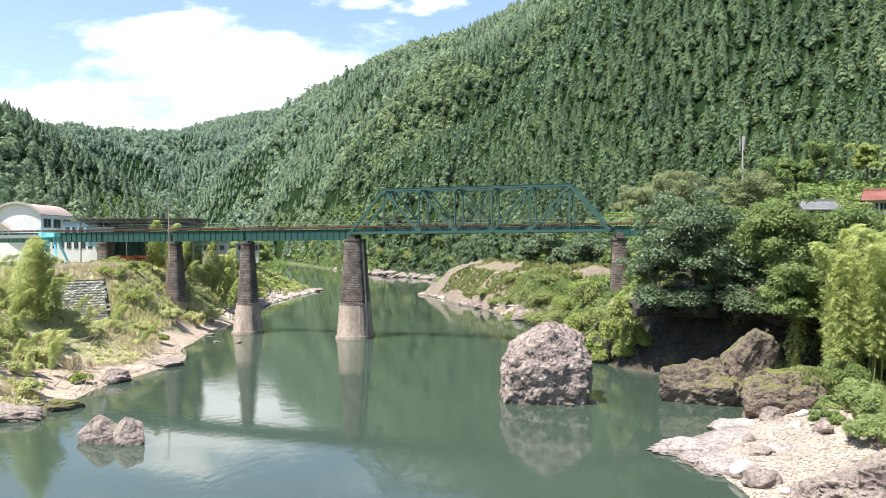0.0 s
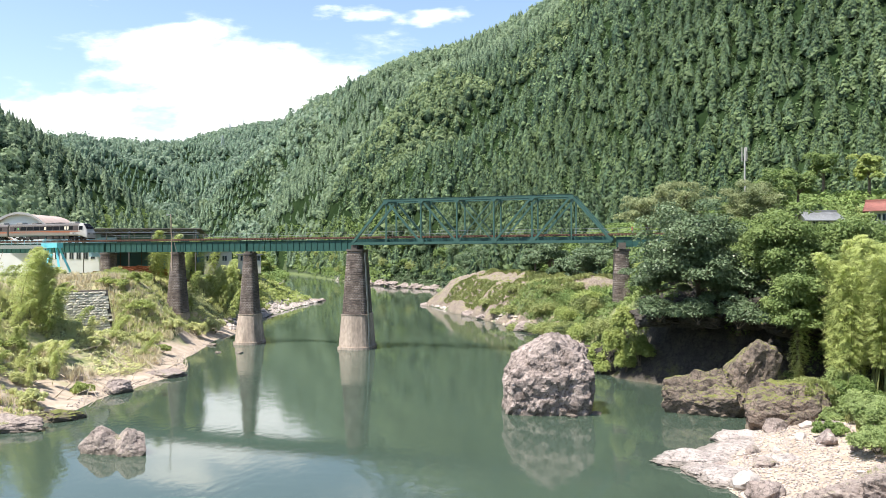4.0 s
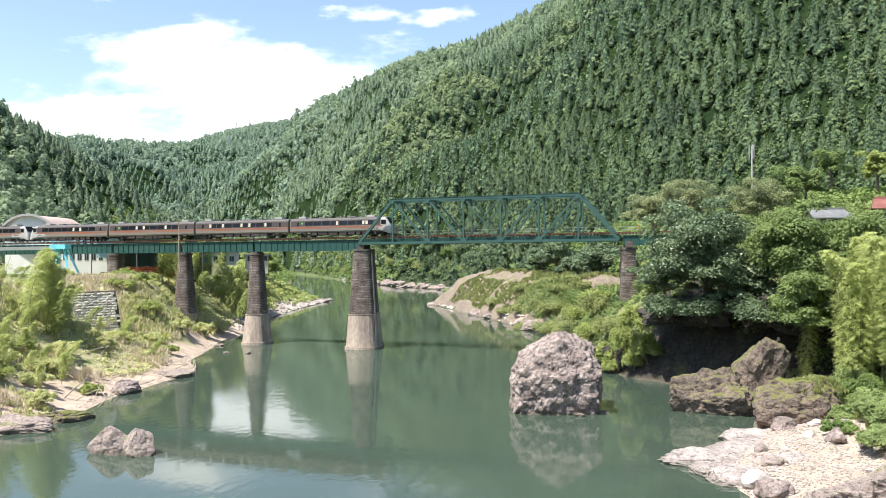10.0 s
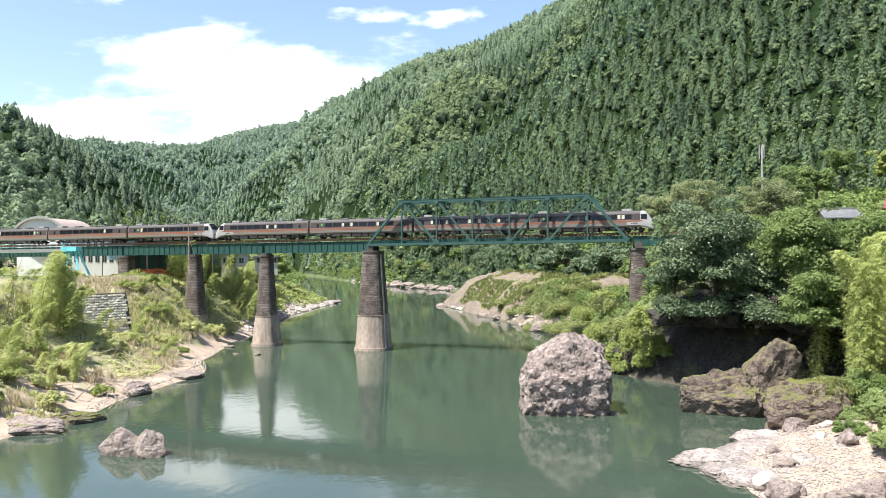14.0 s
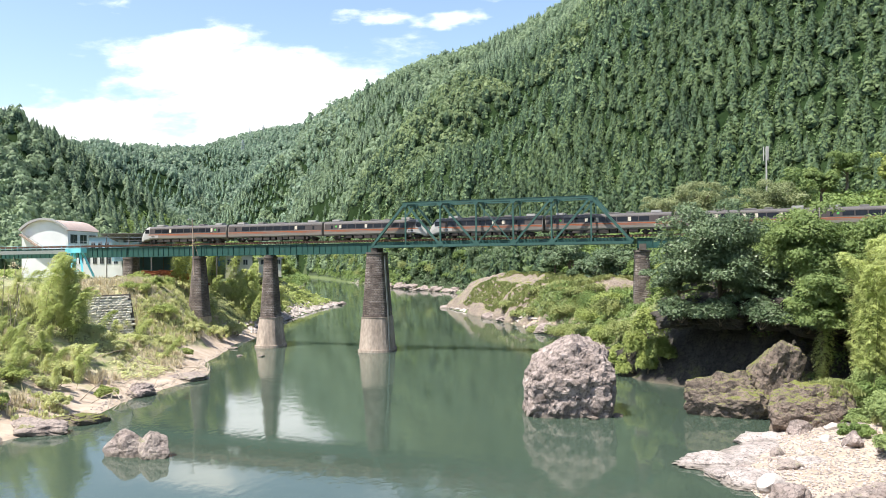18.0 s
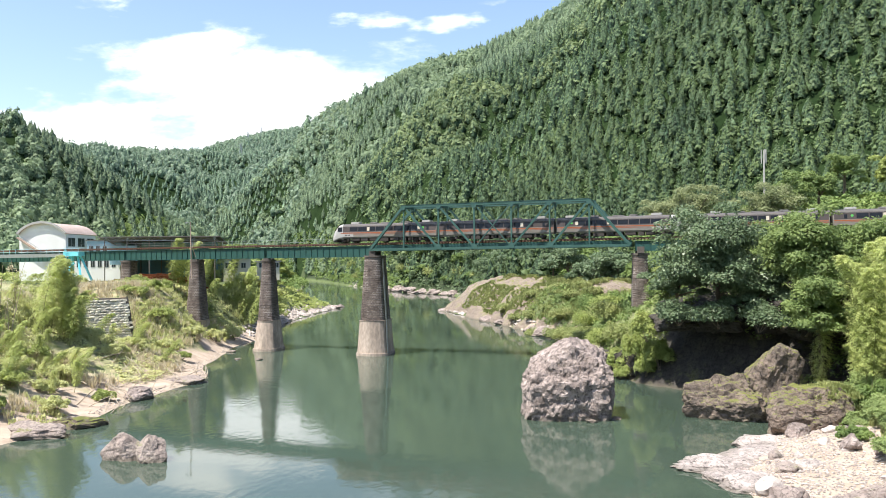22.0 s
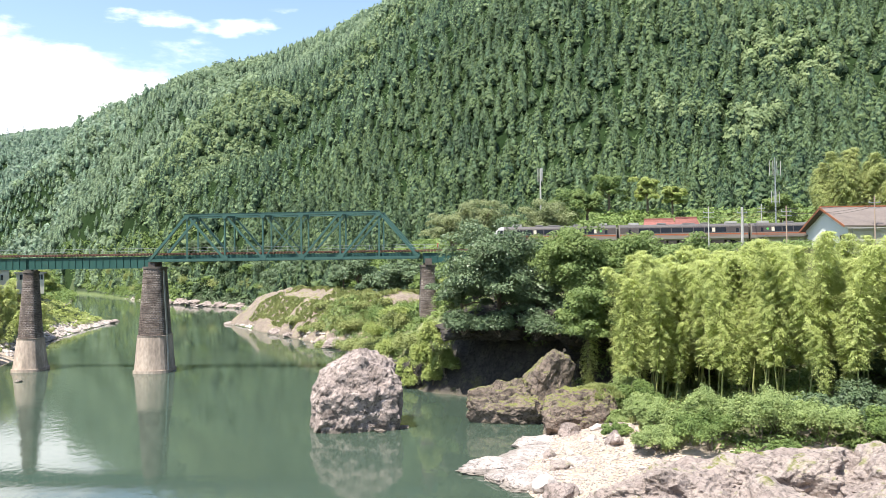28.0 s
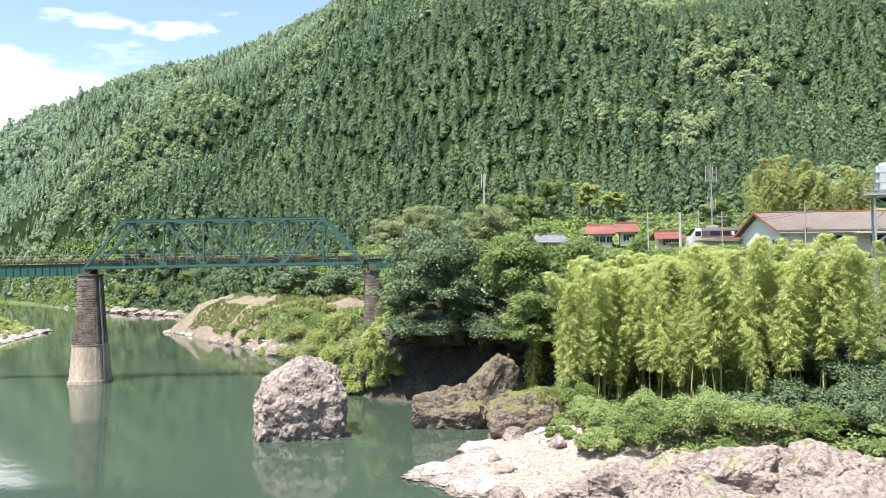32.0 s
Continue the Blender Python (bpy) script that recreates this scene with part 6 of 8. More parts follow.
# bamboo and tall reeds of the left bank
left_kinds = [bamboo(330 + k, 8.5 + k, "feathery light green bamboo stem on the sandy bank", (M_WILLOW, M_LEAFY, M_BAMBOO)[k]) for k in range(3)]
spots = [(-56.2, 110), (-55.0, 112.5), (-57.5, 108), (-58.5, 112), (-54.5, 109.5), (-57, 114), (-57.5, 113), (-58.6, 115.5), (-55.8, 110.6), (-59.4, 113.8), (-56.6, 112.2)]
for k, (x, y) in enumerate(spots):
    m = pose(x, y, ground_at(x, y) - 0.2, 0, rs.uniform(-4, 4), rs.uniform(-60, 60))
    sc = rs.uniform(1.1, 1.3) if x < -57.4 else rs.uniform(0.75, 1.0)
    if k < 3:
        left_kinds[k].matrix_basis = m @ Matrix.Scale(sc, 4)
    else:
        copy_thing(left_kinds[k % 3], m).scale = (sc, sc, sc)
# dead canes standing beside the green clump
for k in range(44):
    x, y = rs.uniform(-68, -58.5), rs.uniform(94, 110)
    h, a = rs.uniform(4.5, 8.5), rs.uniform(0, 6.28)
    lean = rs.uniform(0.05, 0.4) * h
    tip = Vector((math.cos(a) * lean, math.sin(a) * lean * 0.5, h))
    bm = bmesh.new()
    sweep(bm, ((0, 0, 0), tip * 0.5 + Vector((0, 0, 0.06 * h)), tip), (0.06, 0.05, 0.02))
    cane = empty("dead_cane", pose(x, y, ground_at(x, y) - 0.1), "bleached dead bamboo cane leaning on the bank", "cane", "dead canes")
    part("culm", bm, M_DRIFT, cane)
    q = np.array(tip)[None] * rs.uniform(0.6, 0.9)
    soup("withered_leaves", leaf_cloud(q, np.array([[0.9, 0.9, 0.8]]), 0.12, 60, np.random.RandomState(800 + k), 0.4), 3, M_STRAW if k % 3 else M_PALE, cane)
for k, (x, y, w, h, mt) in enumerate(((-48.5, 93.0, 2.4, 2.2, M_PALE), (-51.0, 99.5, 2.8, 2.6, M_PALE), (-53.5, 95, 3.0, 2.6, M_PALE), (-55.5, 101, 3.0, 2.8, M_LEAFY), (-56.0, 91, 3.0, 2.6, M_PALE), (-51.0, 88.5, 2.6, 2.2, M_LEAFY), (-53.0, 84.0, 2.6, 2.4, M_PALE), (-45.0, 86.5, 2.2, 2.2, M_PALE), (-44.0, 97.0, 1.8, 2.0, M_LEAFY), (-52.0, 106.0, 3.0, 3.0, M_PALE), (-50.0, 114.0, 2.6, 2.4, M_PALE), (-55.0, 116.0, 3.0, 2.6, M_PALE), 
                                        (-52.0, 124.0, 3.0, 2.4, M_PALE), (-47.0, 122.0, 2.4, 1.8, M_PALE), (-57.5, 132.0, 3.4, 2.6, M_PALE), (-50.5, 134.0, 3.0, 2.6, M_PALE), (-46.5, 131.0, 2.2, 1.8, M_LEAFY), (-55.0, 143.0, 3.4, 3.0, M_LEAFY), (-50.0, 146.0, 3.0, 3.0, M_PALE), (-61.0, 146.0, 3.4, 2.8, M_LEAFY), (-58.5, 153.0, 3.2, 3.2, M_LEAFY),
                                        (-64.5, 157.0, 3.0, 3.2, M_LEAFY), (-49.5, 158.0, 3.0, 3.6, M_PALE), (-48.5, 168.0, 3.4, 4.0, M_PALE), (-75.0, 153.0, 2.8, 2.6, M_PALE), (-48.5, 80.5, 2.4, 2.2, M_LEAFY), (-47.6, 75.5, 2.2, 2.4, M_LEAFY), (-51.0, 72.0, 2.6, 2.8, M_LEAFY), (-60.5, 122.0, 3.0, 2.8, M_PALE))):
    shrub(x, y, w, h, "light green bank shrub among reeds and grass", mt, 90 + k, 150, 0.16, 22, group="sandy bank shrubs", up=0.9, loose=0.7)
# arching bamboo saplings over the bank
rb = random.Random(55)
for k in range(64):
    x, y = rb.uniform(-66, -44), rb.uniform(78, 132)
    if float(np.interp(y, LEFT_Y, LEFT_X)) - x < 5 or math.hypot(x + 45.5, (y - 110) * 0.8) < 8:
        continue
    m = pose(x, y, ground_at(x, y) - 0.2, rb.uniform(-12, 12), rb.uniform(5, 28), rb.uniform(-70, 70))
    sc = rb.uniform(0.36, 0.62)
    copy_thing(left_kinds[k % 3], m).scale = (sc, sc, sc)
# feathery bamboo and young trees behind the left piers
for k in range(26):
    x, y = rb.uniform(-63, -49.5), rb.uniform(166, 208)
    m = pose(x, y, ground_at(x, y) - 0.2, 0, rb.uniform(0, 8), rb.uniform(-90, 90))
    sc = rb.uniform(0.9, 1.4)
    copy_thing(left_kinds[(0, 2, 1)[k % 3]], m).scale = (sc, sc, sc)
for k, (x, y, h, r) in enumerate(((-50.5, 212.0, 11, 4.4), (-57.0, 222.0, 13, 5.0), (-60.5, 190.0, 9, 3.6))):
    tree(x, y, h, r, h * 0.42, h * 0.56, "feathery yellow-green tree behind the bridge piers", M_WILLOW, 120 + k, 70, 90, 0.2, group="trees behind the piers", up=0.6)
for k, (x, y, h, r) in enumerate(((-75.0, 262.0, 14, 6), (-66.0, 280.0, 13, 6), (-82.0, 300.0, 14, 7), (-95.0, 285.0, 15, 7), (-62.0, 250.0, 12, 5.5), (-98.0, 330.0, 15, 7), (-110.0, 350.0, 15, 8), (-120.0, 400.0, 16, 9), (-70.0, 305.0, 9, 6), (-140.0, 440.0, 16, 9), (-84.0, 245.0, 13, 6))):
    tree(x, y, h, r, h * 0.42, h * 0.52, "yellow-green riverside tree of the upstream bank", M_LEAFY if k % 2 else M_LEAF, 140 + k, 36, 70, 0.6, group="riverside trees")
# trees of the upstream right shore
for k in range(40):
    y = 194 + 8.2 * (k % 36) + (k % 3) * 2
    x = float(np.interp(y, RIGHT_Y, RIGHT_X)) + (27 if y < 288 else 12) + 3 * math.sin(k * 2.7)
    h = 11.5 + 2.5 * math.sin(k * 1.9)
    tree(x, y, h, 0.52 * h, h * 0.42, h * 0.48, "bushy broadleaf tree along the upstream shore", M_LEAF if k % 5 == 0 else M_LEAFD, 170 + k, 40, 62, 0.5, group="upstream shore trees")
# trees at the foot of the mountain beyond the railway
for k, (x, y, h, r, mt, what) in enumerate((
        (52.0, 160.0, 13, 6.0, M_BROAD, "round olive-green tree beyond the railway"), (58.5, 158.0, 12, 5.5, M_BROAD, "round olive-green tree beyond the railway"), (68.0, 166.0, 12, 5.5, M_BROAD, "round olive-green tree below the mast"), (75.0, 170.0, 11, 5.0, M_BROAD, "round olive-green tree below the mast"),
        (50.5, 165.0, 12, 5.0, M_BROAD, "leafy tree behind the truss end"), (96.0, 181.0, 11, 4.2, M_LEAFY, "small yellow-green maple at the field's edge"), (100.0, 176.0, 9, 3.4, M_LEAFY, "small yellow-green maple at the field's edge"), (111.0, 150.0, 10, 4.2, M_BROAD, "small tree beside the radio mast"), (88.0, 186.0, 12, 4.6, M_BROAD, "leafy tree at the forest edge"), (60.0, 172.0, 13, 6.0, M_BROAD, "leafy tree at the forest edge"))):
    tree(x, y, h, r, h * 0.40, h * 0.56, what, mt, 210 + k, 46, 80, 0.42, group="trees beyond the railway")
for k, (x, y, r, top, what) in enumerate(((40.5, 160.5, 5.6, 30.5, "wide olive-green tree rising behind the truss end"), (45.5, 159.0, 5.8, 32.0, "wide olive-green tree rising behind the truss end"), (59.5, 156.0, 6.2, 31.6, "flat-topped olive-green tree beneath the radio mast"))):
    tree(x, y, 12, r, 5.6, 6.0, what, M_OLIVE, 240 + k, 80, 110, 0.30, group="trees beyond the railway", top=top)
grove = [bamboo(360 + k, 10 + k, "pale yellow-green giant bamboo at the forest edge", M_GROVE, 0.4) for k in range(3)]
for i in range(50):
    x = rs.uniform(117, 136)
    y = 149.0 - (x - 117) * 0.85 + rs.uniform(-6, 7)
    sc = rs.uniform(1.15, 1.85) * (0.8 if x < 121 else 1)
    m = pose(x, y, ground_at(x, y) - 0.2, 0, rs.uniform(-6, 6), rs.uniform(0, 360))
    if i < 3:
        grove[i].matrix_basis = m @ Matrix.Scale(sc, 4)
    else:
        copy_thing(grove[i % 3], m).scale = (sc, sc, sc)

# low undergrowth, grass and reeds


def on_bank(n, x0, x1, y0, y1, seed):
    r = np.random.RandomState(seed)
    P = np.column_stack([r.uniform(x0, x1, n), r.uniform(y0, y1, n)])
    P = np.column_stack([P, land(P[:, 0], P[:, 1])])
    el = np.interp(P[:, 1], LEFT_Y, LEFT_X) - P[:, 0]
    er = P[:, 0] - np.interp(P[:, 1], RIGHT_Y, RIGHT_X)
    return P, el, er, r


def blades(P, h, r, per, wide=0.05):
    n = len(P)
    a = r.uniform(0, 6.283, (n, per))
    hh = np.asarray(h).reshape(-1, 1) * r.uniform(0.6, 1.2, (n, per))
    o = P[:, None, :] + np.stack([r.normal(size=(n, per)) * 0.18, r.normal(size=(n, per)) * 0.18, 0 * a - 0.05], -1)
    lean = r.uniform(0.1, 0.55, (n, per))
    s = np.stack([-np.sin(a), np.cos(a), 0 * a], -1) * (wide * r.uniform(0.6, 1.4, (n, per)))[..., None]
    mid = o + np.stack([np.cos(a) * lean * hh * 0.35, np.sin(a) * lean * hh * 0.35, hh * 0.62], -1)
    tip = o + np.stack([np.cos(a) * lean * hh, np.sin(a) * lean * hh, hh * (1 - 0.35 * lean)], -1)
    return np.stack([o - s, mid - s * 1.2, tip, mid + s * 1.2], 2).reshape(-1, 3)


P, el, er, r = on_bank(9000, -75, -38, 70, 235, 31)
ok = (el > 4 + 3.5 * vnoise(P[:, 0], P[:, 1], 8, 90)) & (vnoise(P[:, 0], P[:, 1], 7, 91) > 0.02)
ok &= (np.hypot(P[:, 0] + 45.5, (P[:, 1] - 110) * 0.8) > 7.0 + 2 * vnoise(P[:, 0], P[:, 1], 3, 99)) & (np.hypot(P[:, 0] + 49.5, P[:, 1] - 84) > 3.0)
G = P[ok]
tagged(soup("bank_grass", blades(G, 0.7 + 0.7 * (vnoise(G[:, 0], G[:, 1], 6, 92) > 0.1), r, 22, 0.05), 4, M_PALE), "tall pale green grass and weeds on the sandy bank", "grass", kind="stuff")
P, el, er, r = on_bank(2600, -72, -40, 72, 170, 32)
G = P[(el > 4) & (vnoise(P[:, 0], P[:, 1], 9, 93) > 0.05)]
tagged(soup("dry_reeds", blades(G, 1.5, r, 18, 0.045), 4, M_STRAW), "dry straw-coloured reeds and canes on the sandy bank", "reeds", kind="stuff")
P, el, er, r = on_bank(5200, -75, -38, 70, 240, 33)
G = P[(el > 5) & (vnoise(P[:, 0], P[:, 1], 10, 94) > 0.0)]
S = r.uniform(0.5, 1.3, (len(G), 1)) * [1, 1, 0.7]
tagged(soup("bank_undergrowth", leaf_cloud(G, S, 0.15, 60, r, 2.0), 3, M_PALE), "low leafy undergrowth on the sandy bank", "undergrowth", kind="stuff")
P, el, er, r = on_bank(10500, 15, 85, 30, 205, 34)
ok = ((P[:, 1] > 98) & (er > np.where((P[:, 1] < 113) & (P[:, 0] > 26), 5.5, 1.0))) | ((P[:, 1] > 82) & (er > 5)) | ((er > 15 + 3 * vnoise(P[:, 0], P[:, 1], 6, 95)) & (P[:, 1] > 54)) | ((er > 17) & (P[:, 0] > 44))
ok &= (P[:, 0] * 0.314 + (P[:, 1] - 148.5) * 0.9494 + 5.05 < -3.5) | (P[:, 0] < 30) | (P[:, 0] * 0.314 + (P[:, 1] - 148.5) * 0.9494 + 5.05 > 4)
G = P[ok]
S = r.uniform(0.6, 1.5, (len(G), 1)) * [1, 1, 0.75]
tagged(soup("bluff_undergrowth", leaf_cloud(G, S, 0.2, 40, r), 3, M_BROAD), "dense leafy undergrowth covering the steep bank", "undergrowth", kind="stuff")
P, el, er, r = on_bank(6000, 5, 60, 50, 215, 35)
ok = ((P[:, 1] > 140) & (er > 2.5) & (P[:, 2] < 10)) | ((er > 11) & (er < 20) & (P[:, 1] < 90) & (P[:, 1] > 60))
tagged(soup("right_bank_grass", blades(P[ok], 1.0, r, 20, 0.06), 4, M_GRASS), "tall bright grass on the rocky bank", "grass", kind="stuff")
a, d = r.uniform(0, 6.283, 420), np.sqrt(r.uniform(0, 1, 420))
G = np.column_stack([35.4 + 2.9 * d * np.cos(a), 78.6 + 2.4 * d * np.sin(a), 5.0 - 1.1 * d ** 2])
G = G[vnoise(G[:, 0], G[:, 1], 1.3, 96) > -0.25]
tagged(soup("boulder_grass", blades(G, 0.42, r, 12, 0.05), 4, M_GRASS), "bright grass growing over the mossy boulder", "grass", kind="stuff")
P, el, er, r = on_bank(26000, -330, -40, 200, 520, 36)
ok = (el > 4) & (P[:, 2] < 40)
G = P[ok][:7000]
S = r.uniform(1.0, 2.6, (len(G), 1)) * [1, 1, 0.7]
tagged(soup("valley_scrub", leaf_cloud(G, S, 0.6, 18, r), 3, M_LEAFY), "bright green scrub on the valley floor", "undergrowth", kind="stuff")
P, el, er, r = on_bank(16000, -260, -20, 440, 800, 44)
G = P[((el > 1.5) | (er > 1.5)) & (P[:, 2] > 0.3) & (P[:, 2] < 45)][:6500]
S = r.uniform(1.8, 4.2, (len(G), 1)) * [1, 1, 0.9]
tagged(soup("riverside_wood", leaf_cloud(G, S, 0.85, 22, r), 3, M_LEAF), "leafy riverside wood at the far end of the reach", "undergrowth", kind="stuff")
P, el, er, r = on_bank(16000, -60, 160, 130, 480, 37)
v_ = (P[:, 0] + 16.1) * 0.314 + (P[:, 1] - 148.5) * 0.9494
ok = (er > 7) & (P[:, 2] < 60) & ~hill_cover(P) & ((np.abs(v_) > 5) | (P[:, 0] < 20)) & ((P[:, 0] < 62) | (v_ > 48))
G = P[ok]
S = r.uniform(0.9, 2.4, (len(G), 1)) * [1, 1, 0.75]
tagged(soup("foot_scrub", leaf_cloud(G, S, 0.5, 22, r), 3, M_LEAF), "leafy scrub at the foot of the mountain", "undergrowth", kind="stuff")
P, el, er, r = on_bank(9000, 62, 150, 95, 215, 38)
v_ = (P[:, 0] + 16.1) * 0.314 + (P[:, 1] - 148.5) * 0.9494
G = P[(v_ > 6) & (v_ < 72)]
tagged(soup("field_grass", blades(G, 0.55, r, 14, 0.08), 4, M_GRASS), "mown grass of the terraced field", "grass", kind="stuff")
# grass of the rock mound
r = np.random.RandomState(41)
P = np.column_stack([r.uniform(-4, 44, 15000), r.uniform(176, 262, 15000)])
P = np.column_stack([P, mound_height(P[:, 0], P[:, 1])])
er = P[:, 0] - np.interp(P[:, 1], RIGHT_Y, RIGHT_X)
ok = (P[:, 2] > 1.6) & (((vnoise(P[:, 0], P[:, 1], 7, 66) > 0.1) & (er > 7)) | ((P[:, 2] < 9.2) & (P[:, 1] < 258) & (er > 1.5) & (vnoise(P[:, 0], P[:, 1], 4, 67) > -0.8)) | (er > 21))
G = P[ok]
tagged(soup("mound_grass", blades(G, np.where(G[:, 1] < 195, 1.4, 0.7), r, 13, 0.1), 4, M_GRASS), "bright tall grass on the rock mound", "grass", kind="stuff")
for k, (x, y) in enumerate(((17, 199), (21, 193), (14, 208), (26, 190), (11, 219), (23, 203), (30, 186), (18, 212), (29, 197))):
    shrub(x, y, 3.0, 2.6, "bright green grassy shrub on the rock mound", M_GRASS, 460 + k, 90, 0.26, 14, group="mound shrubs", z=float(mound_height(np.array([x * 1.0]), np.array([y * 1.0]))[0]), up=1.2)
# low bushes over the upstream shore rocks
for k in range(48):
    y = 292 + 6.6 * k + 0.02 * k * k
    x = float(np.interp(y, RIGHT_Y, RIGHT_X)) + 6.0 + 2.0 * math.sin(k * 2.3)
    shrub(x, y, 5.0 + 1.2 * math.sin(k * 1.7), 5.6 + 1.8 * math.sin(k * 3.1), "leafy bush above the upstream shore rocks", (M_LEAF, M_LEAFD, M_LEAF, M_GRASS)[k % 4], 400 + k, 52 if k < 28 else 30, 0.46 if k < 28 else 0.7, 14, group="upstream shore bushes")
# scrub hanging over the far right shore
P, el, er, r = on_bank(15000, -150, 20, 285, 660, 43)
G = P[(er > 1.2) & (er < 16) & (P[:, 2] > 0.5)]
S = r.uniform(1.0, 2.4, (len(G), 1)) * [1, 1, 0.9]
tagged(soup("shore_scrub", leaf_cloud(G, S, 0.55, 24, r), 3, M_LEAFD), "dense dark scrub along the upstream shore", "undergrowth", kind="stuff")
# bleached driftwood on the left shore
rs = random.Random(5)
for k in range(64):
    x, y = rs.uniform(-50, -39.5), rs.uniform(92, 124)
    g = ground_at(x, y)
    bm = bmesh.new()
    a, l = rs.uniform(0, 3.14), rs.uniform(1.4, 5.2)
    p = Vector((-math.cos(a) * l / 2, -math.sin(a) * l / 2, 0.15))
    q = Vector((math.cos(a) * l / 2, math.sin(a) * l / 2, rs.uniform(0.2, 2.2)))
    sweep(bm, (p, p.lerp(q, 0.5) + Vector((0, 0, 0.12)), q), (0.06, 0.05, 0.02))
    ob = part("driftwood", bm, M_DRIFT)
    ob.location = (x, y, g)
    tagged(ob, "bleached broken cane washed up on the bank", "driftwood", "washed-up canes")

# ---- buildings, poles and yard of both banks ----
M_WALLW = painted("white_wall_panel", (0.74, 0.75, 0.74), 0.6, (0.48, 0.46, 0.42), 0.70, 0.5)
M_WALLB = painted("pale_blue_panel", (0.30, 0.48, 0.54), 0.6, (0.30, 0.34, 0.34), 0.66, 0.5)
M_TEAL = painted("teal_cladding", (0.09, 0.20, 0.21), 0.6, (0.14, 0.13, 0.11), 0.64, 0.5)
M_DARKROOF = mat("dark_sheet_roof", (0.13, 0.12, 0.11), (0.19, 0.175, 0.155), 0.7, scale=0.4, grime=0.2)
M_PINKROOF = mat("faded_pink_roof", (0.46, 0.36, 0.32), (0.38, 0.30, 0.27), 0.7, scale=0.3, grime=0.15)
M_BROWNROOF = mat("brown_slate_roof", (0.135, 0.112, 0.10), (0.17, 0.142, 0.126), 0.9, scale=0.4, grime=0.2)
M_REDTILE = mat("red_roof_tile", (0.25, 0.10, 0.08), (0.20, 0.085, 0.07), 0.6, scale=1.0, grime=0.2, obj=0.15)
M_GREYTILE = mat("grey_roof_tile", (0.17, 0.175, 0.18), (0.24, 0.245, 0.25), 0.5, scale=1.0, grime=0.2)
M_CREAMW = painted("cream_wall", (0.58, 0.55, 0.46), 0.8, (0.36, 0.32, 0.26), 0.68, 0.5)
M_AQUA = painted("aqua_paint", (0.16, 0.56, 0.64), 0.45, (0.20, 0.28, 0.27), 0.72)
M_GLASS = mat("dark_pane", (0.03, 0.04, 0.045), (0.05, 0.06, 0.065), 0.12, scale=1, bump=0.0, grime=0.1, spec=0.6)
M_POLE = mat("concrete_pole", (0.46, 0.45, 0.43), (0.38, 0.37, 0.35), 0.85, scale=1.5, grime=0.12)
M_WOODP = mat("weathered_post", (0.30, 0.22, 0.17), (0.40, 0.32, 0.26), 0.9, scale=2, stretch=(1, 1, 0.2))
M_WIRE = mat("black_wire", (0.02, 0.02, 0.02), (0.03, 0.03, 0.03), 0.6, scale=2, bump=0)
M_TANK = mat("steel_water_tank", (0.62, 0.63, 0.63), (0.50, 0.51, 0.52), 0.35, 0.5, scale=0.8, bump=0.05)


def wall_window(parent, x0, x1, z0, z1, y, axis="y", sill=True):
    """Frame and pane standing proud of a wall whose outside looks towards -axis."""
    f = bmesh.new()
    g = bmesh.new()

    def b(bm, a0, a1, c0, c1, d0, d1):
        if axis == "y":
            box(bm, a0, a1, c0, c1, d0, d1)
        else:
            box(bm, c0, c1, a0, a1, d0, d1)

    o = -1 if axis == "y" else 1
    ys = sorted((y, y + o * 0.06))
    for a0, a1, d0, d1 in ((x0, x1, z0, z0 + 0.08), (x0, x1, z1 - 0.08, z1), (x0, x0 + 0.08, z0 + 0.08, z1 - 0.08), (x1 - 0.08, x1, z0 + 0.08, z1 - 0.08), ((x0 + x1) / 2 - 0.04, (x0 + x1) / 2 + 0.04, z0 + 0.08, z1 - 0.08)):
        b(f, a0, a1, ys[0], ys[1], d0, d1)
    w = part("window", f, M_GALV, parent)
    ys = sorted((y + o * 0.005, y + o * 0.03))
    b(g, x0 + 0.07, x1 - 0.07, ys[0], ys[1], z0 + 0.07, z1 - 0.07)
    part("pane", g, M_GLASS, w)


# white hall with the barrel roof, its gable towards the river
HALL = pose(-106.6, 189.6, 13.0, 0, 0, -3)
hall = empty("factory_hall", HALL, "white factory hall with a barrel roof and side windows", "building")
WH, DH, EH, RH = 11.6, 14.0, 11.2, 2.6
for name, args in (("wall", (0, WH, 0, 0.25, 0, EH)), ("wall", (WH - 0.25, WH, 0.25, DH, 0, EH)), ("wall", (0, 0.25, 0.25, DH, 0, EH)), ("wall", (0.25, WH - 0.25, DH - 0.25, DH, 0, EH))):
    part_box(name, hall, M_WALLW, *args)


def vault(bm, w, y0, y1, z, rise, t, over=0.0):
    n = 16
    r = (w * w / 4 + rise * rise) / (2 * rise)
    half = math.asin(w / 2 / r)
    rows = []
    for yy in (y0 - over, y1 + over):
        for rr in (r, r + t):
            rows.append([bm.verts.new((w / 2 + rr * math.sin(-half + 2 * half * k / n), yy, z + rise - r + rr * math.cos(-half + 2 * half * k / n))) for k in range(n + 1)])
    a, b, c, d = rows
    for k in range(n):
        bm.faces.new((a[k], a[k + 1], b[k + 1], b[k]))
        bm.faces.new((c[k], d[k], d[k + 1], c[k + 1]))
        bm.faces.new((b[k], b[k + 1], d[k + 1], d[k]))
        bm.faces.new((a[k], c[k], c[k + 1], a[k + 1]))
    for k in (0, n):
        bm.faces.new((a[k], b[k], d[k], c[k]))


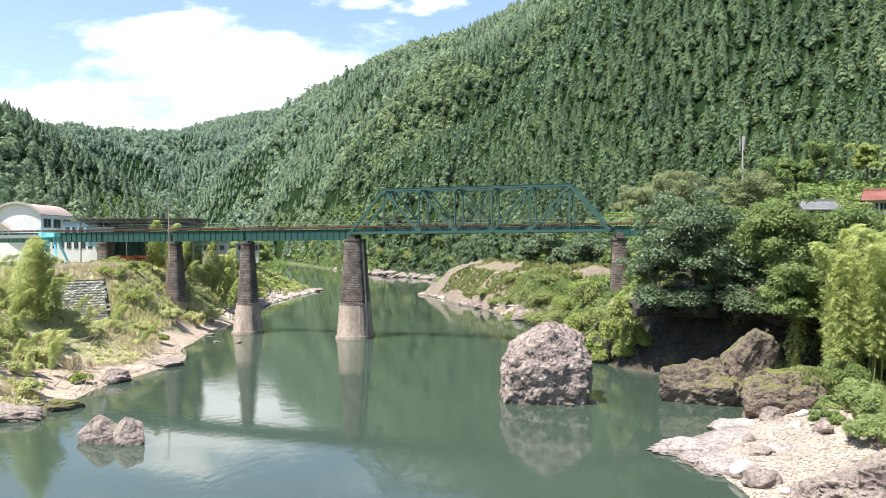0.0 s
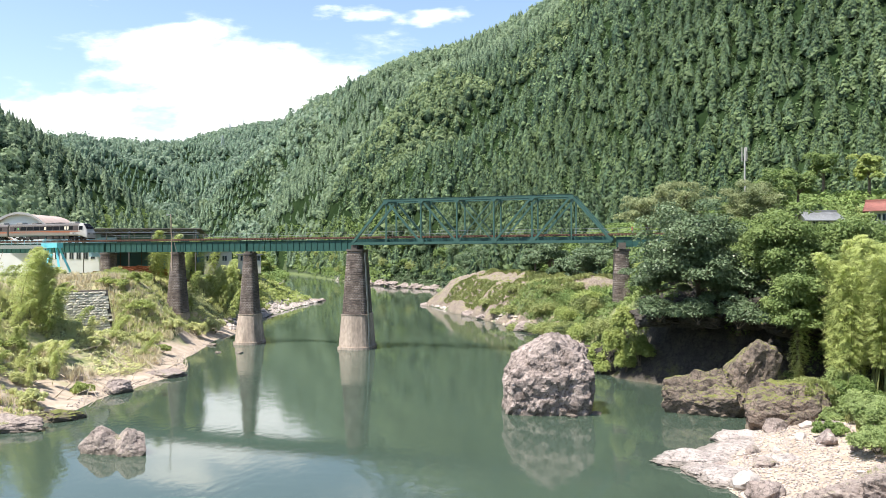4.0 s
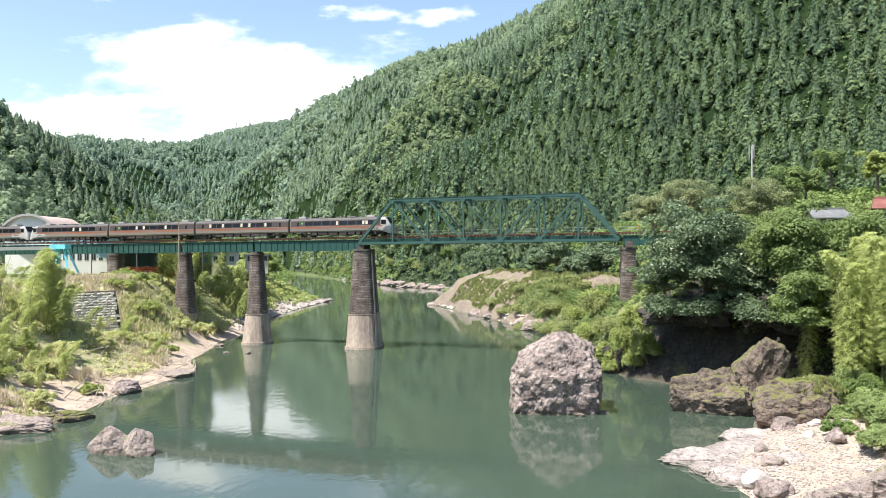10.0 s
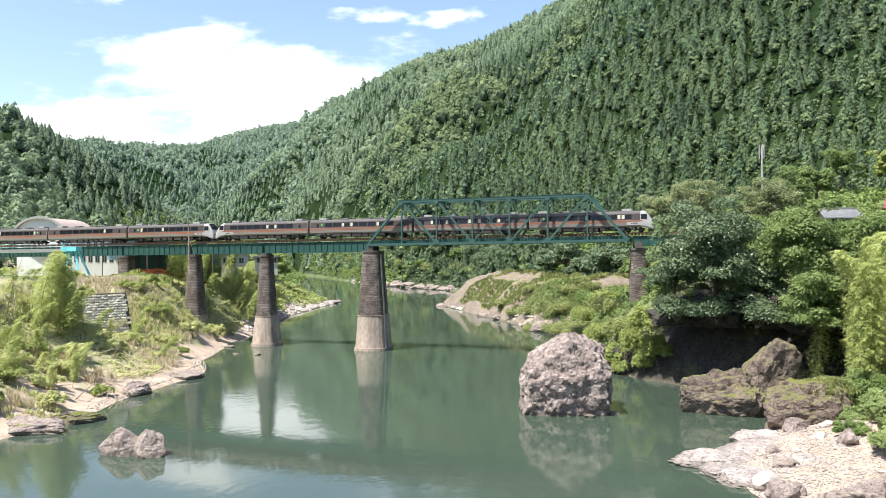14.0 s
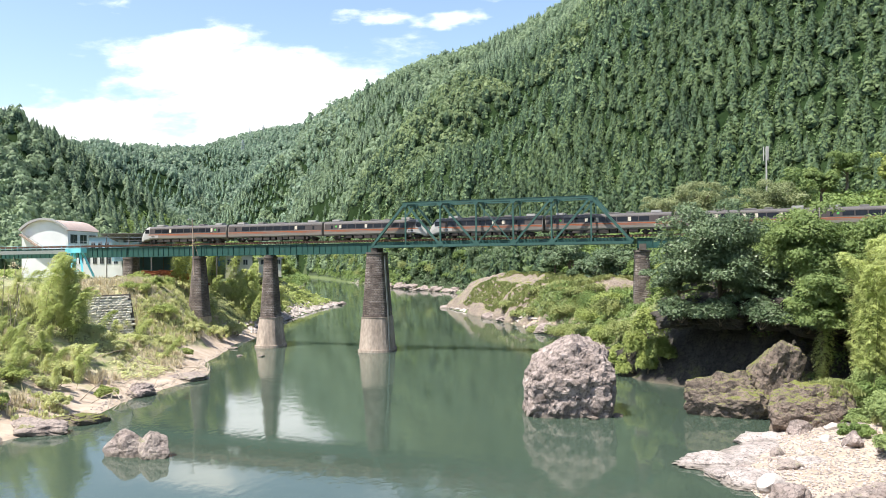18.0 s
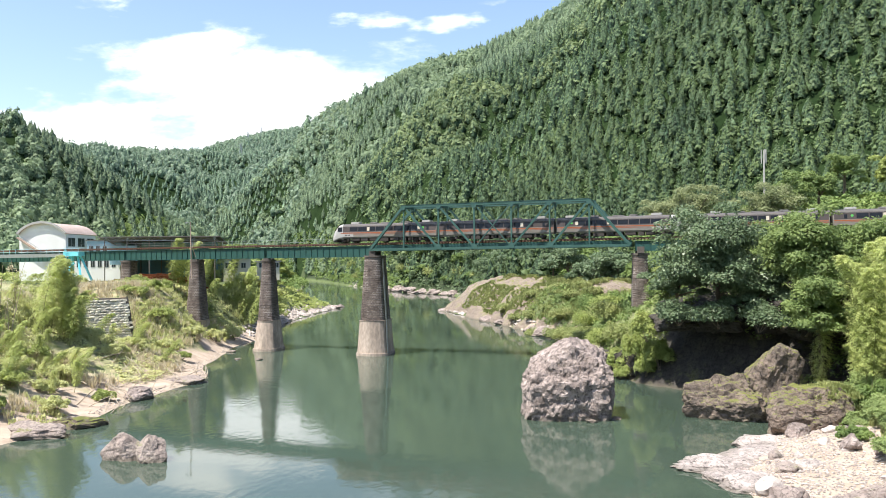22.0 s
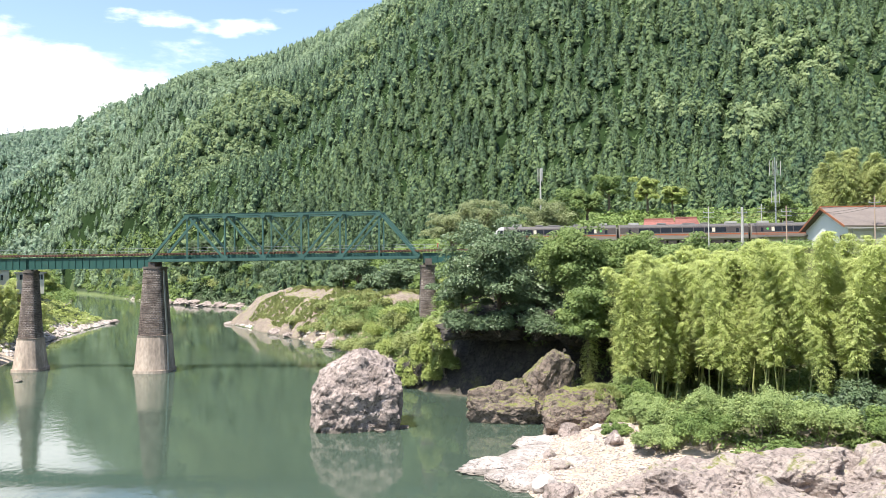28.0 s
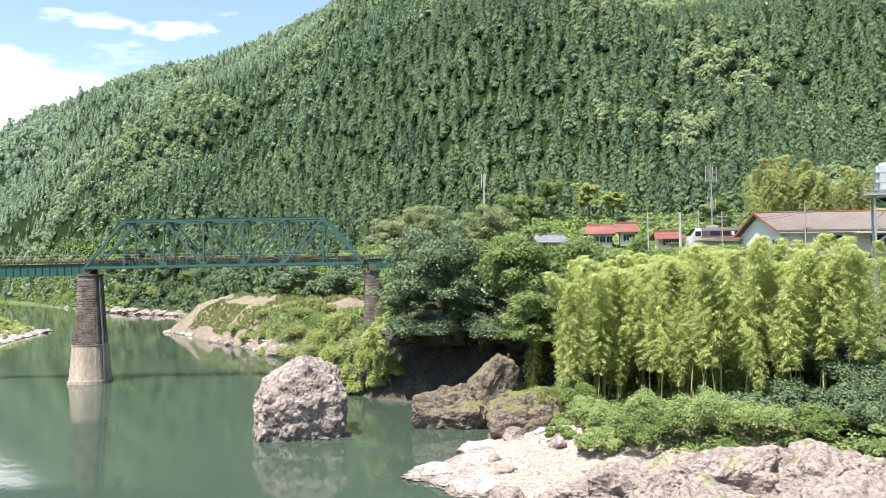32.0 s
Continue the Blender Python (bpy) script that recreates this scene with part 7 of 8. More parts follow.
bm = bmesh.new()
vault(bm, WH, 0, DH, EH, RH, 0.22, 0.6)
part("barrel_roof", bm, M_PINKROOF, hall, "faded pinkish sheet roof")
bm = bmesh.new()
n = 16
r_ = (WH * WH / 4 + RH * RH) / (2 * RH)
hf = math.asin(WH / 2 / r_)
top_ = [(WH / 2 + r_ * math.sin(-hf + 2 * hf * k / n), EH + RH - r_ + r_ * math.cos(-hf + 2 * hf * k / n)) for k in range(n + 1)]
fr_ = [bm.verts.new((x, 0.0, z)) for x, z in top_]
bk_ = [bm.verts.new((x, 0.25, z)) for x, z in top_]
bm.faces.new(fr_[::-1]), bm.faces.new(bk_)
part("gable", bm, M_WALLW, hall)
bm = bmesh.new()
vault(bm, WH + 0.1, -0.75, -0.6, EH - 0.02, RH, 0.55)
part("white_fascia", bm, M_WHITE, hall, "white curved fascia band")
for z0, z1 in ((8.2, 10.4), (4.6, 6.2)):
    for k in range(3):
        wall_window(hall, 1.0 + 4.4 * k, 4.2 + 4.4 * k, z0, z1, WH, axis="x")
bm = bmesh.new()
beam(bm, (0.2, -0.9, 10.4), (9.5, -0.9, 4.2), 1.0, 0.35)
part("outside_stair", bm, M_WOODP, hall, "brown outside stair on the gable")
bm = bmesh.new()
beam(bm, (0.2, -1.35, 11.4), (9.5, -1.35, 5.2), 0.06, 0.06)
for k in range(9):
    u = k / 8
    beam(bm, (0.2 + 9.3 * u, -1.35, 10.4 - 6.2 * u), (0.2 + 9.3 * u, -1.35, 11.4 - 6.2 * u), 0.05, 0.05)
part("stair_rail", bm, M_GALV, hall)

# open timber shed
SHED = pose(-82.5, 181.8, 12.2, 0, 0, 10)
shed = empty("open_shed", SHED, "long open shed with a thin dark roof and teal back wall", "shed")
bm = bmesh.new()
vs = [bm.verts.new(p) for p in ((-1, -1.0, 11.0), (26, -1.0, 11.2), (26, 15, 9.8), (-1, 15, 9.6), (-1, -1.0, 10.8), (26, -1.0, 11.0), (26, 15, 9.6), (-1, 15, 9.4))]
for f in ((0, 1, 2, 3), (7, 6, 5, 4), (0, 4, 5, 1), (1, 5, 6, 2), (2, 6, 7, 3), (3, 7, 4, 0)):
    bm.faces.new([vs[k] for k in f])
part("roof", bm, M_DARKROOF, shed, "dark corrugated roof")
part_box("back_wall", shed, M_TEAL, 0, 25, 14, 14.2, 0, 9.6)
part_box("end_wall", shed, M_TEAL, 24.8, 25, 2, 14, 3.2, 9.6)
part_box("front_panel", shed, M_TEAL, 7.0, 24.8, 6.0, 6.15, 5.8, 9.9)
part_box("front_panel", shed, M_WALLB, 1.0, 7.0, 1.0, 1.15, 4.6, 9.0, label="pale blue wall panel")
for k in range(6):
    x = 0.3 + 4.9 * k
    for y in (-0.6, 13.7):
        part_box("post", shed, M_DARKROOF, x - 0.1, x + 0.1, y - 0.1, y + 0.1, 0, 9.4 if y > 0 else 10.8)
    bm = bmesh.new()
    beam(bm, (x, -0.8, 10.3), (x, 13.8, 9.0), 0.12, 0.16)
    for j in range(5):
        beam(bm, (x, -0.6 + 2.8 * j, 10.25 - 0.25 * j), (x, 0.8 + 2.8 * j, 10.75 - 0.22 * j), 0.07, 0.07)
        beam(bm, (x, 0.8 + 2.8 * j, 10.75 - 0.22 * j), (x, 2.2 + 2.8 * j, 10.05 - 0.25 * j), 0.07, 0.07)
    part("roof_truss", bm, M_GALV, shed)
bm = bmesh.new()
for j in range(17):
    a, b = 1.5 * j, 1.5 * j + 0.75
    beam(bm, (a, -0.8, 10.1), (b, -0.8, 10.75), 0.06, 0.06)
    beam(bm, (b, -0.8, 10.75), (a + 1.5, -0.8, 10.1), 0.06, 0.06)
beam(bm, (0, -0.8, 10.05), (25.5, -0.8, 10.2), 0.1, 0.1)
part("eaves_truss", bm, M_GALV, shed)
# low blue and white annexes by the hall
for x, y, w, d, h, mt, lab in ((-90.5, 190.5, 8.0, 6.0, 9.6, M_WALLB, "pale blue factory annex with windows"), (-93.0, 186.0, 12.0, 4.0, 6.4, M_WALLW, "low white factory annex with strip windows")):
    an = empty("factory_annex", pose(x, y, 13.0, 0, 0, 6), lab, "building", "factory annexes")
    part_box("wall", an, mt, 0, w, 0, d, 0, h)
    part_box("roof", an, M_DARKROOF, -0.3, w + 0.3, -0.3, d + 0.3, h, h + 0.2)
    for k in range(int(w / 1.6)):
        wall_window(an, 0.4 + 1.6 * k, 1.4 + 1.6 * k, h - 3.2, h - 1.2, 0.0)
# small white house behind the young trees
for x, y, w, d, h in ((-62.0, 205.0, 7, 7, 6.0), (-55.5, 214.0, 6, 6, 5.0)):
    an = empty("house", pose(x, y, 12.2, 0, 0, 15), "small pale rendered house among trees", "house", "far bank houses")
    part_box("wall", an, M_CREAMW, 0, w, 0, d, 0, h)
    part_box("roof", an, M_GREYTILE, -0.5, w + 0.5, -0.5, d + 0.5, h, h + 0.3)
    for k in range(3):
        wall_window(an, 0.6 + 2.0 * k, 1.8 + 2.0 * k, 3.4, 4.8, 0.0)

# rusty steel stock in the yard
rs = random.Random(4)
bm = bmesh.new()
box(bm, -1.9, 1.9, -0.17, 0.17, 0.0, 0.03)
box(bm, -1.9, 1.9, -0.17, 0.17, 0.37, 0.40)
box(bm, -1.9, 1.9, -0.02, 0.02, 0.03, 0.37)
stock = part("steel_beam", bm, M_RUST)
first_stock = True
for cx, cy, rows in ((-73.5, 171.5, 3), (-69.5, 175.5, 5), (-66.5, 178.5, 5), (-63.0, 177.0, 4), (-71.0, 179.5, 5), (-60.5, 180.5, 3), (-76.0, 174.5, 2)):
    g = ground_at(cx, cy)
    for lv in range(rows):
        for j in range(3):
            m = pose(cx + rs.uniform(-0.4, 0.4), cy + (j - 1) * 0.8, g + 0.45 * lv, rs.uniform(-6, 6), rs.uniform(-8, 8), rs.choice((0, 8, -12, 25, 70)) + rs.uniform(-5, 5))
            if first_stock:
                stock.matrix_world = m
                tagged(stock, "rusty orange steel beam stacked in the yard", "steel beam", "rusty steel stock")
                first_stock = False
            else:
                copy_thing(stock, m)

# aqua trestle beside the bridge with ladder and service walk
tr = empty("aqua_trestle", pose(-79.6, 161.8, 0, 0, 0, HEAD), "light blue steel trestle with a ladder beside the bridge", "trestle")
gz = ground_at(-79.6, 161.8)
for (x, y), (u, v) in (((-2.2, -2.4), (-0.9, 0)), ((0.2, -2.4), (-0.3, 0)), ((3.6, -1.6), (0.9, 0)), ((-2.2, 1.8), (-0.9, 0.6)), ((3.6, 1.8), (0.9, 0.6))):
    bm = bmesh.new()
    beam(bm, (x, y, gz - 0.3), (u, v, 19.0), 0.34, 0.34)
    part("leg", bm, M_AQUA, tr)
for z, w in ((15.0, 1.6), (17.2, 1.1)):
    bm = bmesh.new()
    beam(bm, (-w, -1.0, z), (w, -1.0, z), 0.22, 0.22)
    part("brace", bm, M_AQUA, tr)
bm = bmesh.new()
beam(bm, (-1.8, -0.3, 19.1), (2.2, -0.3, 19.1), 1.6, 0.9)
part("head_beam", bm, M_AQUA, tr)
bm = bmesh.new()
for sx in (-0.3, 0.3):
    beam(bm, (-1.2 + sx, -1.7, gz), (-0.8 + sx, -1.3, 20.6), 0.06, 0.06)
for k in range(26):
    u = k / 26
    z = gz + (20.4 - gz) * u
    beam(bm, (-1.5 + 0.4 * u, -1.7 + 0.4 * u, z), (-0.9 + 0.4 * u, -1.7 + 0.4 * u, z), 0.04, 0.04)
part("ladder", bm, M_AQUA, tr)
walk_l = empty("service_walkway", BRIDGE, "pale blue service walkway with hand rails beside the track", "walkway")
part_box("deck_plate", walk_l, M_AQUA, -92, -67.5, -2.9, -2.2, 19.55, 19.65)
part_box("side_beam", walk_l, M_GALV, -92, -70, -3.0, -2.9, 18.9, 19.65)
for z in (20.1, 20.65):
    part_box("hand_rail", walk_l, M_WALLB, -92, -67.5, -2.93, -2.88, z, z + 0.05)
for k in range(15):
    part_box("rail_post", walk_l, M_WALLB, -92 + 1.75 * k - 0.03, -92 + 1.75 * k + 0.03, -2.93, -2.88, 19.6, 20.7)

# slim post with a lamp arm standing by the third pier
post = empty("signal_post", pose(*track(-39.2, -2.9, 0), 0, 0, HEAD), "tall rust-streaked post with a short arm beside the pier", "post")
bm = bmesh.new()
sweep(bm, ((0.25, 0, 14.0), (0.1, 0, 19), (-0.1, 0, 25.3)), (0.13, 0.11, 0.09), 8)
part("mast", bm, M_WOODP, post)
bm = bmesh.new()
beam(bm, (-0.1, 0, 25.2), (-1.0, 0, 25.3), 0.08, 0.08)
box(bm, -1.15, -0.8, -0.12, 0.12, 25.0, 25.25)
part("arm", bm, M_GALV, post)
bm = bmesh.new()
beam(bm, (0.0, 0, 21.5), (1.2, 0.3, 17.6), 0.05, 0.05)
part("stay", bm, M_WOODP, post)

# masonry retaining wall under the yard, stone by stone
M_STONE = mat("pale_wall_stone", (0.74, 0.68, 0.55), (0.58, 0.53, 0.43), 0.9, scale=1.2, grime=0.3, bump=0.5, obj=0.3)
rwall = empty("retaining_wall", pose(-62.8, 121.5, 0, 0, 0, 52), "dry pale stone retaining wall on the overgrown bank", "wall")
bm = bmesh.new()
vs = [bm.verts.new(p) for p in ((0, 0.35, 4), (13.5, 0.35, 4), (13.5, 2.6, 11.4), (0, 2.6, 11.4), (0, 2.0, 4), (13.5, 2.0, 4), (13.5, 3.2, 11.4), (0, 3.2, 11.4))]
for f in ((0, 1, 2, 3), (7, 6, 5, 4), (0, 4, 5, 1), (1, 5, 6, 2), (2, 6, 7, 3), (3, 7, 4, 0)):
    bm.faces.new([vs[k] for k in f])
part("core", bm, M_MORTAR, rwall)
rs = random.Random(8)
shapes = []
for k in range(4):
    bm = bmesh.new()
    box(bm, -0.5, 0.5, -0.3, 0.3, -0.19, 0.19)
    bmesh.ops.bevel(bm, geom=bm.edges[:], offset=0.05, segments=1, affect="EDGES")
    for v in bm.verts:
        v.co += Vector((rs.uniform(-0.06, 0.06), rs.uniform(-0.06, 0.06), rs.uniform(-0.05, 0.05)))
    me = bpy.data.meshes.new("stone_block")
    bm.to_mesh(me)
    bm.free()
    me.materials.append(M_STONE)
    shapes.append(me)
for row in range(17):
    z = 4.3 + 0.415 * row
    x = rs.uniform(0.3, 0.7)
    while x < 13.2:
        ob = new("stone_block", rs.choice(shapes))
        ob.parent = rwall
        w = rs.uniform(0.6, 1.0)
        ob.matrix_basis = pose(x + w / 2 - 0.5, 0.30 + 0.304 * (z - 4), z, -17, rs.uniform(-3, 3), rs.uniform(-4, 4)) @ Matrix.Diagonal((w, 1, 1, 1))
        x += w * 1.02

# white warehouse by the track, its long side towards the river
WB = pose(72.7, 85.2, 19.0, 0, 0, HEAD)
ware = empty("warehouse", WB, "white gabled warehouse with a brown slate roof", "building")
LW, DW, E0, R0 = 30.0, 14.4, 3.6, 6.2
part_box("long_wall", ware, M_CREAMW, 0, LW, 0, 0.2, 0, E0)
part_box("long_wall", ware, M_CREAMW, 0, LW, DW - 0.2, DW, 0, E0)
for x in (0, LW - 0.2):
    bm = bmesh.new()
    prof = ((0.2, 0), (DW - 0.2, 0), (DW - 0.2, E0), (DW / 2, R0 - 0.2), (0.2, E0))
    a = [bm.verts.new((x, y, z)) for y, z in prof]
    b = [bm.verts.new((x + 0.2, y, z)) for y, z in prof]
    bm.faces.new(a[::-1]), bm.faces.new(b)
    for k in range(5):
        bm.faces.new((a[k], a[(k + 1) % 5], b[(k + 1) % 5], b[k]))
    part("gable_wall", bm, M_WALLW, ware, "white gable wall")
for sgn in (0, 1):
    bm = bmesh.new()
    y0, y1 = (-0.6, DW / 2) if not sgn else (DW + 0.6, DW / 2)
    sl = (R0 - E0) / (DW / 2)
    z0 = E0 - 0.6 * sl
    vs = [bm.verts.new(p) for p in ((-0.7, y0, z0), (LW + 0.7, y0, z0), (LW + 0.7, y1, R0), (-0.7, y1, R0), (-0.7, y0, z0 + 0.2), (LW + 0.7, y0, z0 + 0.2), (LW + 0.7, y1, R0 + 0.2), (-0.7, y1, R0 + 0.2))]
    for f in ((3, 2, 1, 0), (4, 5, 6, 7), (0, 1, 5, 4), (1, 2, 6, 5), (2, 3, 7, 6), (3, 0, 4, 7)):
        bm.faces.new([vs[k] for k in f])
    part("roof_slope", bm, M_BROWNROOF, ware, "weathered brown slate")
    bm = bmesh.new()
    beam(bm, (-0.74, y0, z0 + 0.05), (-0.74, y1, R0 + 0.05), 0.06, 0.3)
    part("verge_board", bm, M_RUST, ware, "reddish verge board")
bm = bmesh.new()
beam(bm, (-0.7, DW / 2, R0 + 0.26), (LW + 0.7, DW / 2, R0 + 0.26), 0.4, 0.16)
part("ridge_cap", bm, M_RUST, ware)
bm = bmesh.new()
beam(bm, (-0.5, -0.7, E0 - 0.4), (LW + 0.5, -0.7, E0 - 0.4), 0.14, 0.12)
part("gutter", bm, M_WHITE, ware)
for x in (0.4, 15.0):
    bm = bmesh.new()
    tube(bm, (x, -0.1, 0), (x, -0.1, E0 - 0.4), 0.06, seg=8)
    part("downpipe", bm, M_WHITE, ware)
bm = bmesh.new()
box(bm, -0.06, -0.002, 1.2, 2.6, 1.0, 2.4)
part("gable_window", bm, M_GLASS, ware)
for x in (4.5, 11.5, 18.5, 24.0):
    wall_window(ware, x, x + 3.4, 1.4, 2.9, 0.0)
part_box("entrance_canopy", ware, M_WHITE, 9.0, 20.0, -1.8, 0.0, 2.95, 3.1)

# steel tower with a round-cornered water tank
tw = empty("water_tower", pose(73.3, 68.9, 0, 0, 0, -40), "steel frame tower carrying a silver water tank", "water tower")
gz = ground_at(72.6, 69.4)
for x in (-1.5, 1.5):
    for y in (-1.3, 1.3):
        part_box("leg", tw, M_GALV, x - 0.12, x + 0.12, y - 0.12, y + 0.12, gz - 0.3, 25.4)
for y in (-1.3, 1.3):
    for za, zb in ((20.0, 22.7), (22.7, 25.3)):
        for s in (1, -1):
            bm = bmesh.new()
            beam(bm, (-1.5 * s, y, za), (1.5 * s, y, zb), 0.08, 0.08)
            part("brace", bm, M_GALV, tw)
part_box("platform", tw, M_GALV, -2.6, 2.2, -2.0, 2.0, 25.4, 25.6)
for z in (26.0, 26.55):
    for a, b in (((-2.6, -2), (2.2, -2)), ((-2.6, 2), (2.2, 2)), ((-2.6, -2), (-2.6, 2))):
        bm = bmesh.new()
        beam(bm, (*a, z), (*b, z), 0.05, 0.05)
        part("guard_rail", bm, M_GALV, tw)
for k in range(7):
    part_box("rail_post", tw, M_GALV, -2.6 + 0.78 * k, -2.55 + 0.78 * k, -2.02, -1.97, 25.6, 26.6)
bm = bmesh.new()
box(bm, -1.3, 1.9, -1.4, 1.4, 25.7, 29.0)
bmesh.ops.bevel(bm, geom=bm.edges[:], offset=0.35, segments=3, affect="EDGES")
part("tank", bm, M_TANK, tw, "silver panelled tank")
bm = bmesh.new()
for z in (26.8, 27.9):
    box(bm, -1.34, 1.94, -1.44, 1.44, z - 0.04, z + 0.04)
part("tank_seam", bm, M_GALV, tw)


def tiled_house(x, y, z, turn, w, d, h, rise, tile, label):
    """A house with a hipped-gable tile roof laid in visible rows."""
    ho = empty("house", pose(x, y, z, 0, 0, turn), label, "house", "village houses")
    part_box("wall", ho, M_CREAMW, 0.5, w - 0.5, 0.5, d - 0.5, 0, h)
    for sgn in (0, 1):
        n = 9
        for k in range(n):
            u0, u1 = k / n, (k + 1) / n + 0.02
            bm = bmesh.new()
            ya, yb = (-0.6 + (d / 2 + 0.6) * u for u in (u0, u1))
            za, zb = (h + rise * u - 0.2 for u in (u0, u1))
            if sgn:
                ya, yb = d - ya, d - yb
            inset = 0.5 * k / n
            vs = [bm.verts.new(p) for p in ((-0.6 + inset, ya, za), (w + 0.6 - inset, ya, za), (w + 0.6 - inset, yb, zb), (-0.6 + inset, yb, zb), (-0.6 + inset, ya, za + 0.16), (w + 0.6 - inset, ya, za + 0.16), (w + 0.6 - inset, yb, zb + 0.1), (-0.6 + inset, yb, zb + 0.1))]
            for f in ((3, 2, 1, 0), (4, 5, 6, 7), (0, 1, 5, 4), (1, 2, 6, 5), (2, 3, 7, 6), (3, 0, 4, 7)):
                bm.faces.new([vs[j] for j in f])
            part("tile_course", bm, tile, ho)
    bm = bmesh.new()
    beam(bm, (-0.2, d / 2, h + rise + 0.05), (w + 0.2, d / 2, h + rise + 0.05), 0.4, 0.35)
    part("ridge", bm, tile, ho)
    for gx in (0.5, w - 0.7):
        bm = bmesh.new()
        a = [bm.verts.new((gx, yy, zz)) for yy, zz in ((0.6, h), (d - 0.6, h), (d / 2, h + rise - 0.3))]
        b = [bm.verts.new((gx + 0.2, yy, zz)) for yy, zz in ((0.6, h), (d - 0.6, h), (d / 2, h + rise - 0.3))]
        bm.faces.new(a[::-1]), bm.faces.new(b)
        for k in range(3):
            bm.faces.new((a[k], a[(k + 1) % 3], b[(k + 1) % 3], b[k]))
        part("gable", bm, M_CREAMW, ho)
    for k in range(3):
        wall_window(ho, 1.2 + (w - 2.8) * k / 2, 2.4 + (w - 2.8) * k / 2, 1.0, 2.4, 0.5)
    return ho


tiled_house(80.0, 151.8, 22.7, HEAD - 8, 5.6, 6.0, 3.0, 2.0, M_REDTILE, "house with a red tile roof beyond the railway")
tiled_house(85.6, 149.0, 23.0, HEAD - 8, 4.0, 5.0, 3.0, 1.9, M_REDTILE, "wing with a red tile roof beyond the railway")
tiled_house(87.8, 137.5, 21.6, HEAD, 5.0, 4.5, 2.4, 1.5, M_REDTILE, "low outbuilding with a red tile roof")
tiled_house(69.5, 153.5, 21.4, HEAD + 20, 7.0, 6.0, 2.6, 1.8, M_GREYTILE, "house with a grey tile roof among bushes")
# flat-roofed sheds and a platform canopy near the track
for x, y, w, d, h, mt, lab in ((72.0, 100.5, 9.0, 2.6, 1.7, M_DARKROOF, "low station canopy with a dark roof"), (96.0, 133.0, 9.0, 4.0, 3.0, M_WHITE, "long low shed with a white roof"), (84.0, 126.5, 7.0, 3.0, 2.4, M_BROWNROOF, "low brown-roofed shed by the field")):
    g = ground_at(x, y)
    sh = empty("low_shed", pose(x, y, g - 0.1, 0, 0, HEAD), lab, "shed", "trackside sheds")
    part_box("wall", sh, M_CREAMW, 0.3, w - 0.3, 0.3, d - 0.3, 0, h)
    part_box("roof", sh, mt, -0.4, w + 0.4, -0.6, d + 0.4, h, h + 0.25)

# poles and masts
POLES = [(58.2, 93.3, 25.4, 0.09, M_POLE, "slim concrete pole beside the bamboo"), (67.3, 99.4, 25.9, 0.22, M_POLE, "stout concrete utility pole by the track"), (71.9, 96.0, 25.9, 0.10, M_WOODP, "thin dark utility pole by the track"),
         (75.0, 83.4, 26.1, 0.09, M_WOODP, "thin dark pole before the warehouse"), (92.5, 130.6, 29.2, 0.12, M_POLE, "concrete utility pole in the field"), (108.0, 120.0, 28.5, 0.12, M_POLE, "concrete utility pole in the field")]
tops = []
for x, y, top, r, mt, lab in POLES:
    g = ground_at(x, y)
    po = empty("utility_pole", pose(x, y, g - 0.3), lab, "utility pole", "utility poles")
    bm = bmesh.new()
    sweep(bm, ((0, 0, 0), (0, 0, (top - g) * 0.5), (0, 0, top - g + 0.3)), (r, r * 0.9, r * 0.75), 10)
    part("shaft", bm, mt, po)
    for k, z in enumerate((0.5, 1.1)):
        bm = bmesh.new()
        beam(bm, (-0.7, 0.2, top - g - z), (0.7, -0.2, top - g - z), 0.09, 0.09)
        part("cross_arm", bm, M_GALV, po)
    for k in range(3):
        bm = bmesh.new()
        tube(bm, (-0.6 + 0.6 * k, 0.17 - 0.17 * k, top - g - 0.46), (-0.6 + 0.6 * k, 0.17 - 0.17 * k, top - g - 0.25), 0.05, seg=6)
        part("insulator", bm, M_WHITE, po)
    tops.append((x, y, top - 0.4))
wires = empty("overhead_wires", pose(0, 0, 0), "thin black overhead wires between poles", "wires")
for i, j in ((0, 1), (1, 2), (2, 3), (1, 4), (4, 5)):
    for o in (0, -0.6, -0.9):
        bm = bmesh.new()
        a, b = Vector(tops[i]) + Vector((0, 0, o)), Vector(tops[j]) + Vector((0, 0, o))
        sweep(bm, [a.lerp(b, k / 8) - Vector((0, 0, 0.5 * (1 - (k / 4 - 1) ** 2))) for k in range(9)], [0.02] * 9, 4)
        part("wire", bm, M_WIRE, wires)


def radio_mast(x, y, top, label):
    g = ground_at(x, y)
    ma = empty("radio_mast", pose(x, y, g - 0.3), label, "radio mast", "radio masts")
    h = top - g
    bm = bmesh.new()
    sweep(bm, ((0, 0, 0), (0, 0, h * 0.5), (0, 0, h)), (0.28, 0.22, 0.16), 10)
    part("pole", bm, M_WHITE, ma)
    for k in range(3):
        a = k * 2.094 + 0.4
        bm = bmesh.new()
        box(bm, -0.14, 0.14, -0.07, 0.07, h - 2.8, h + 0.2, pose(math.cos(a) * 0.55, math.sin(a) * 0.55, 0, 0, 0, math.degrees(a) + 90))
        an = part("antenna_panel", bm, M_WHITE, ma)
        bm = bmesh.new()
        beam(bm, (0, 0, h - 1.4), (math.cos(a) * 0.55, math.sin(a) * 0.55, h - 1.4), 0.08, 0.08)
        part("bracket", bm, M_GALV, an)


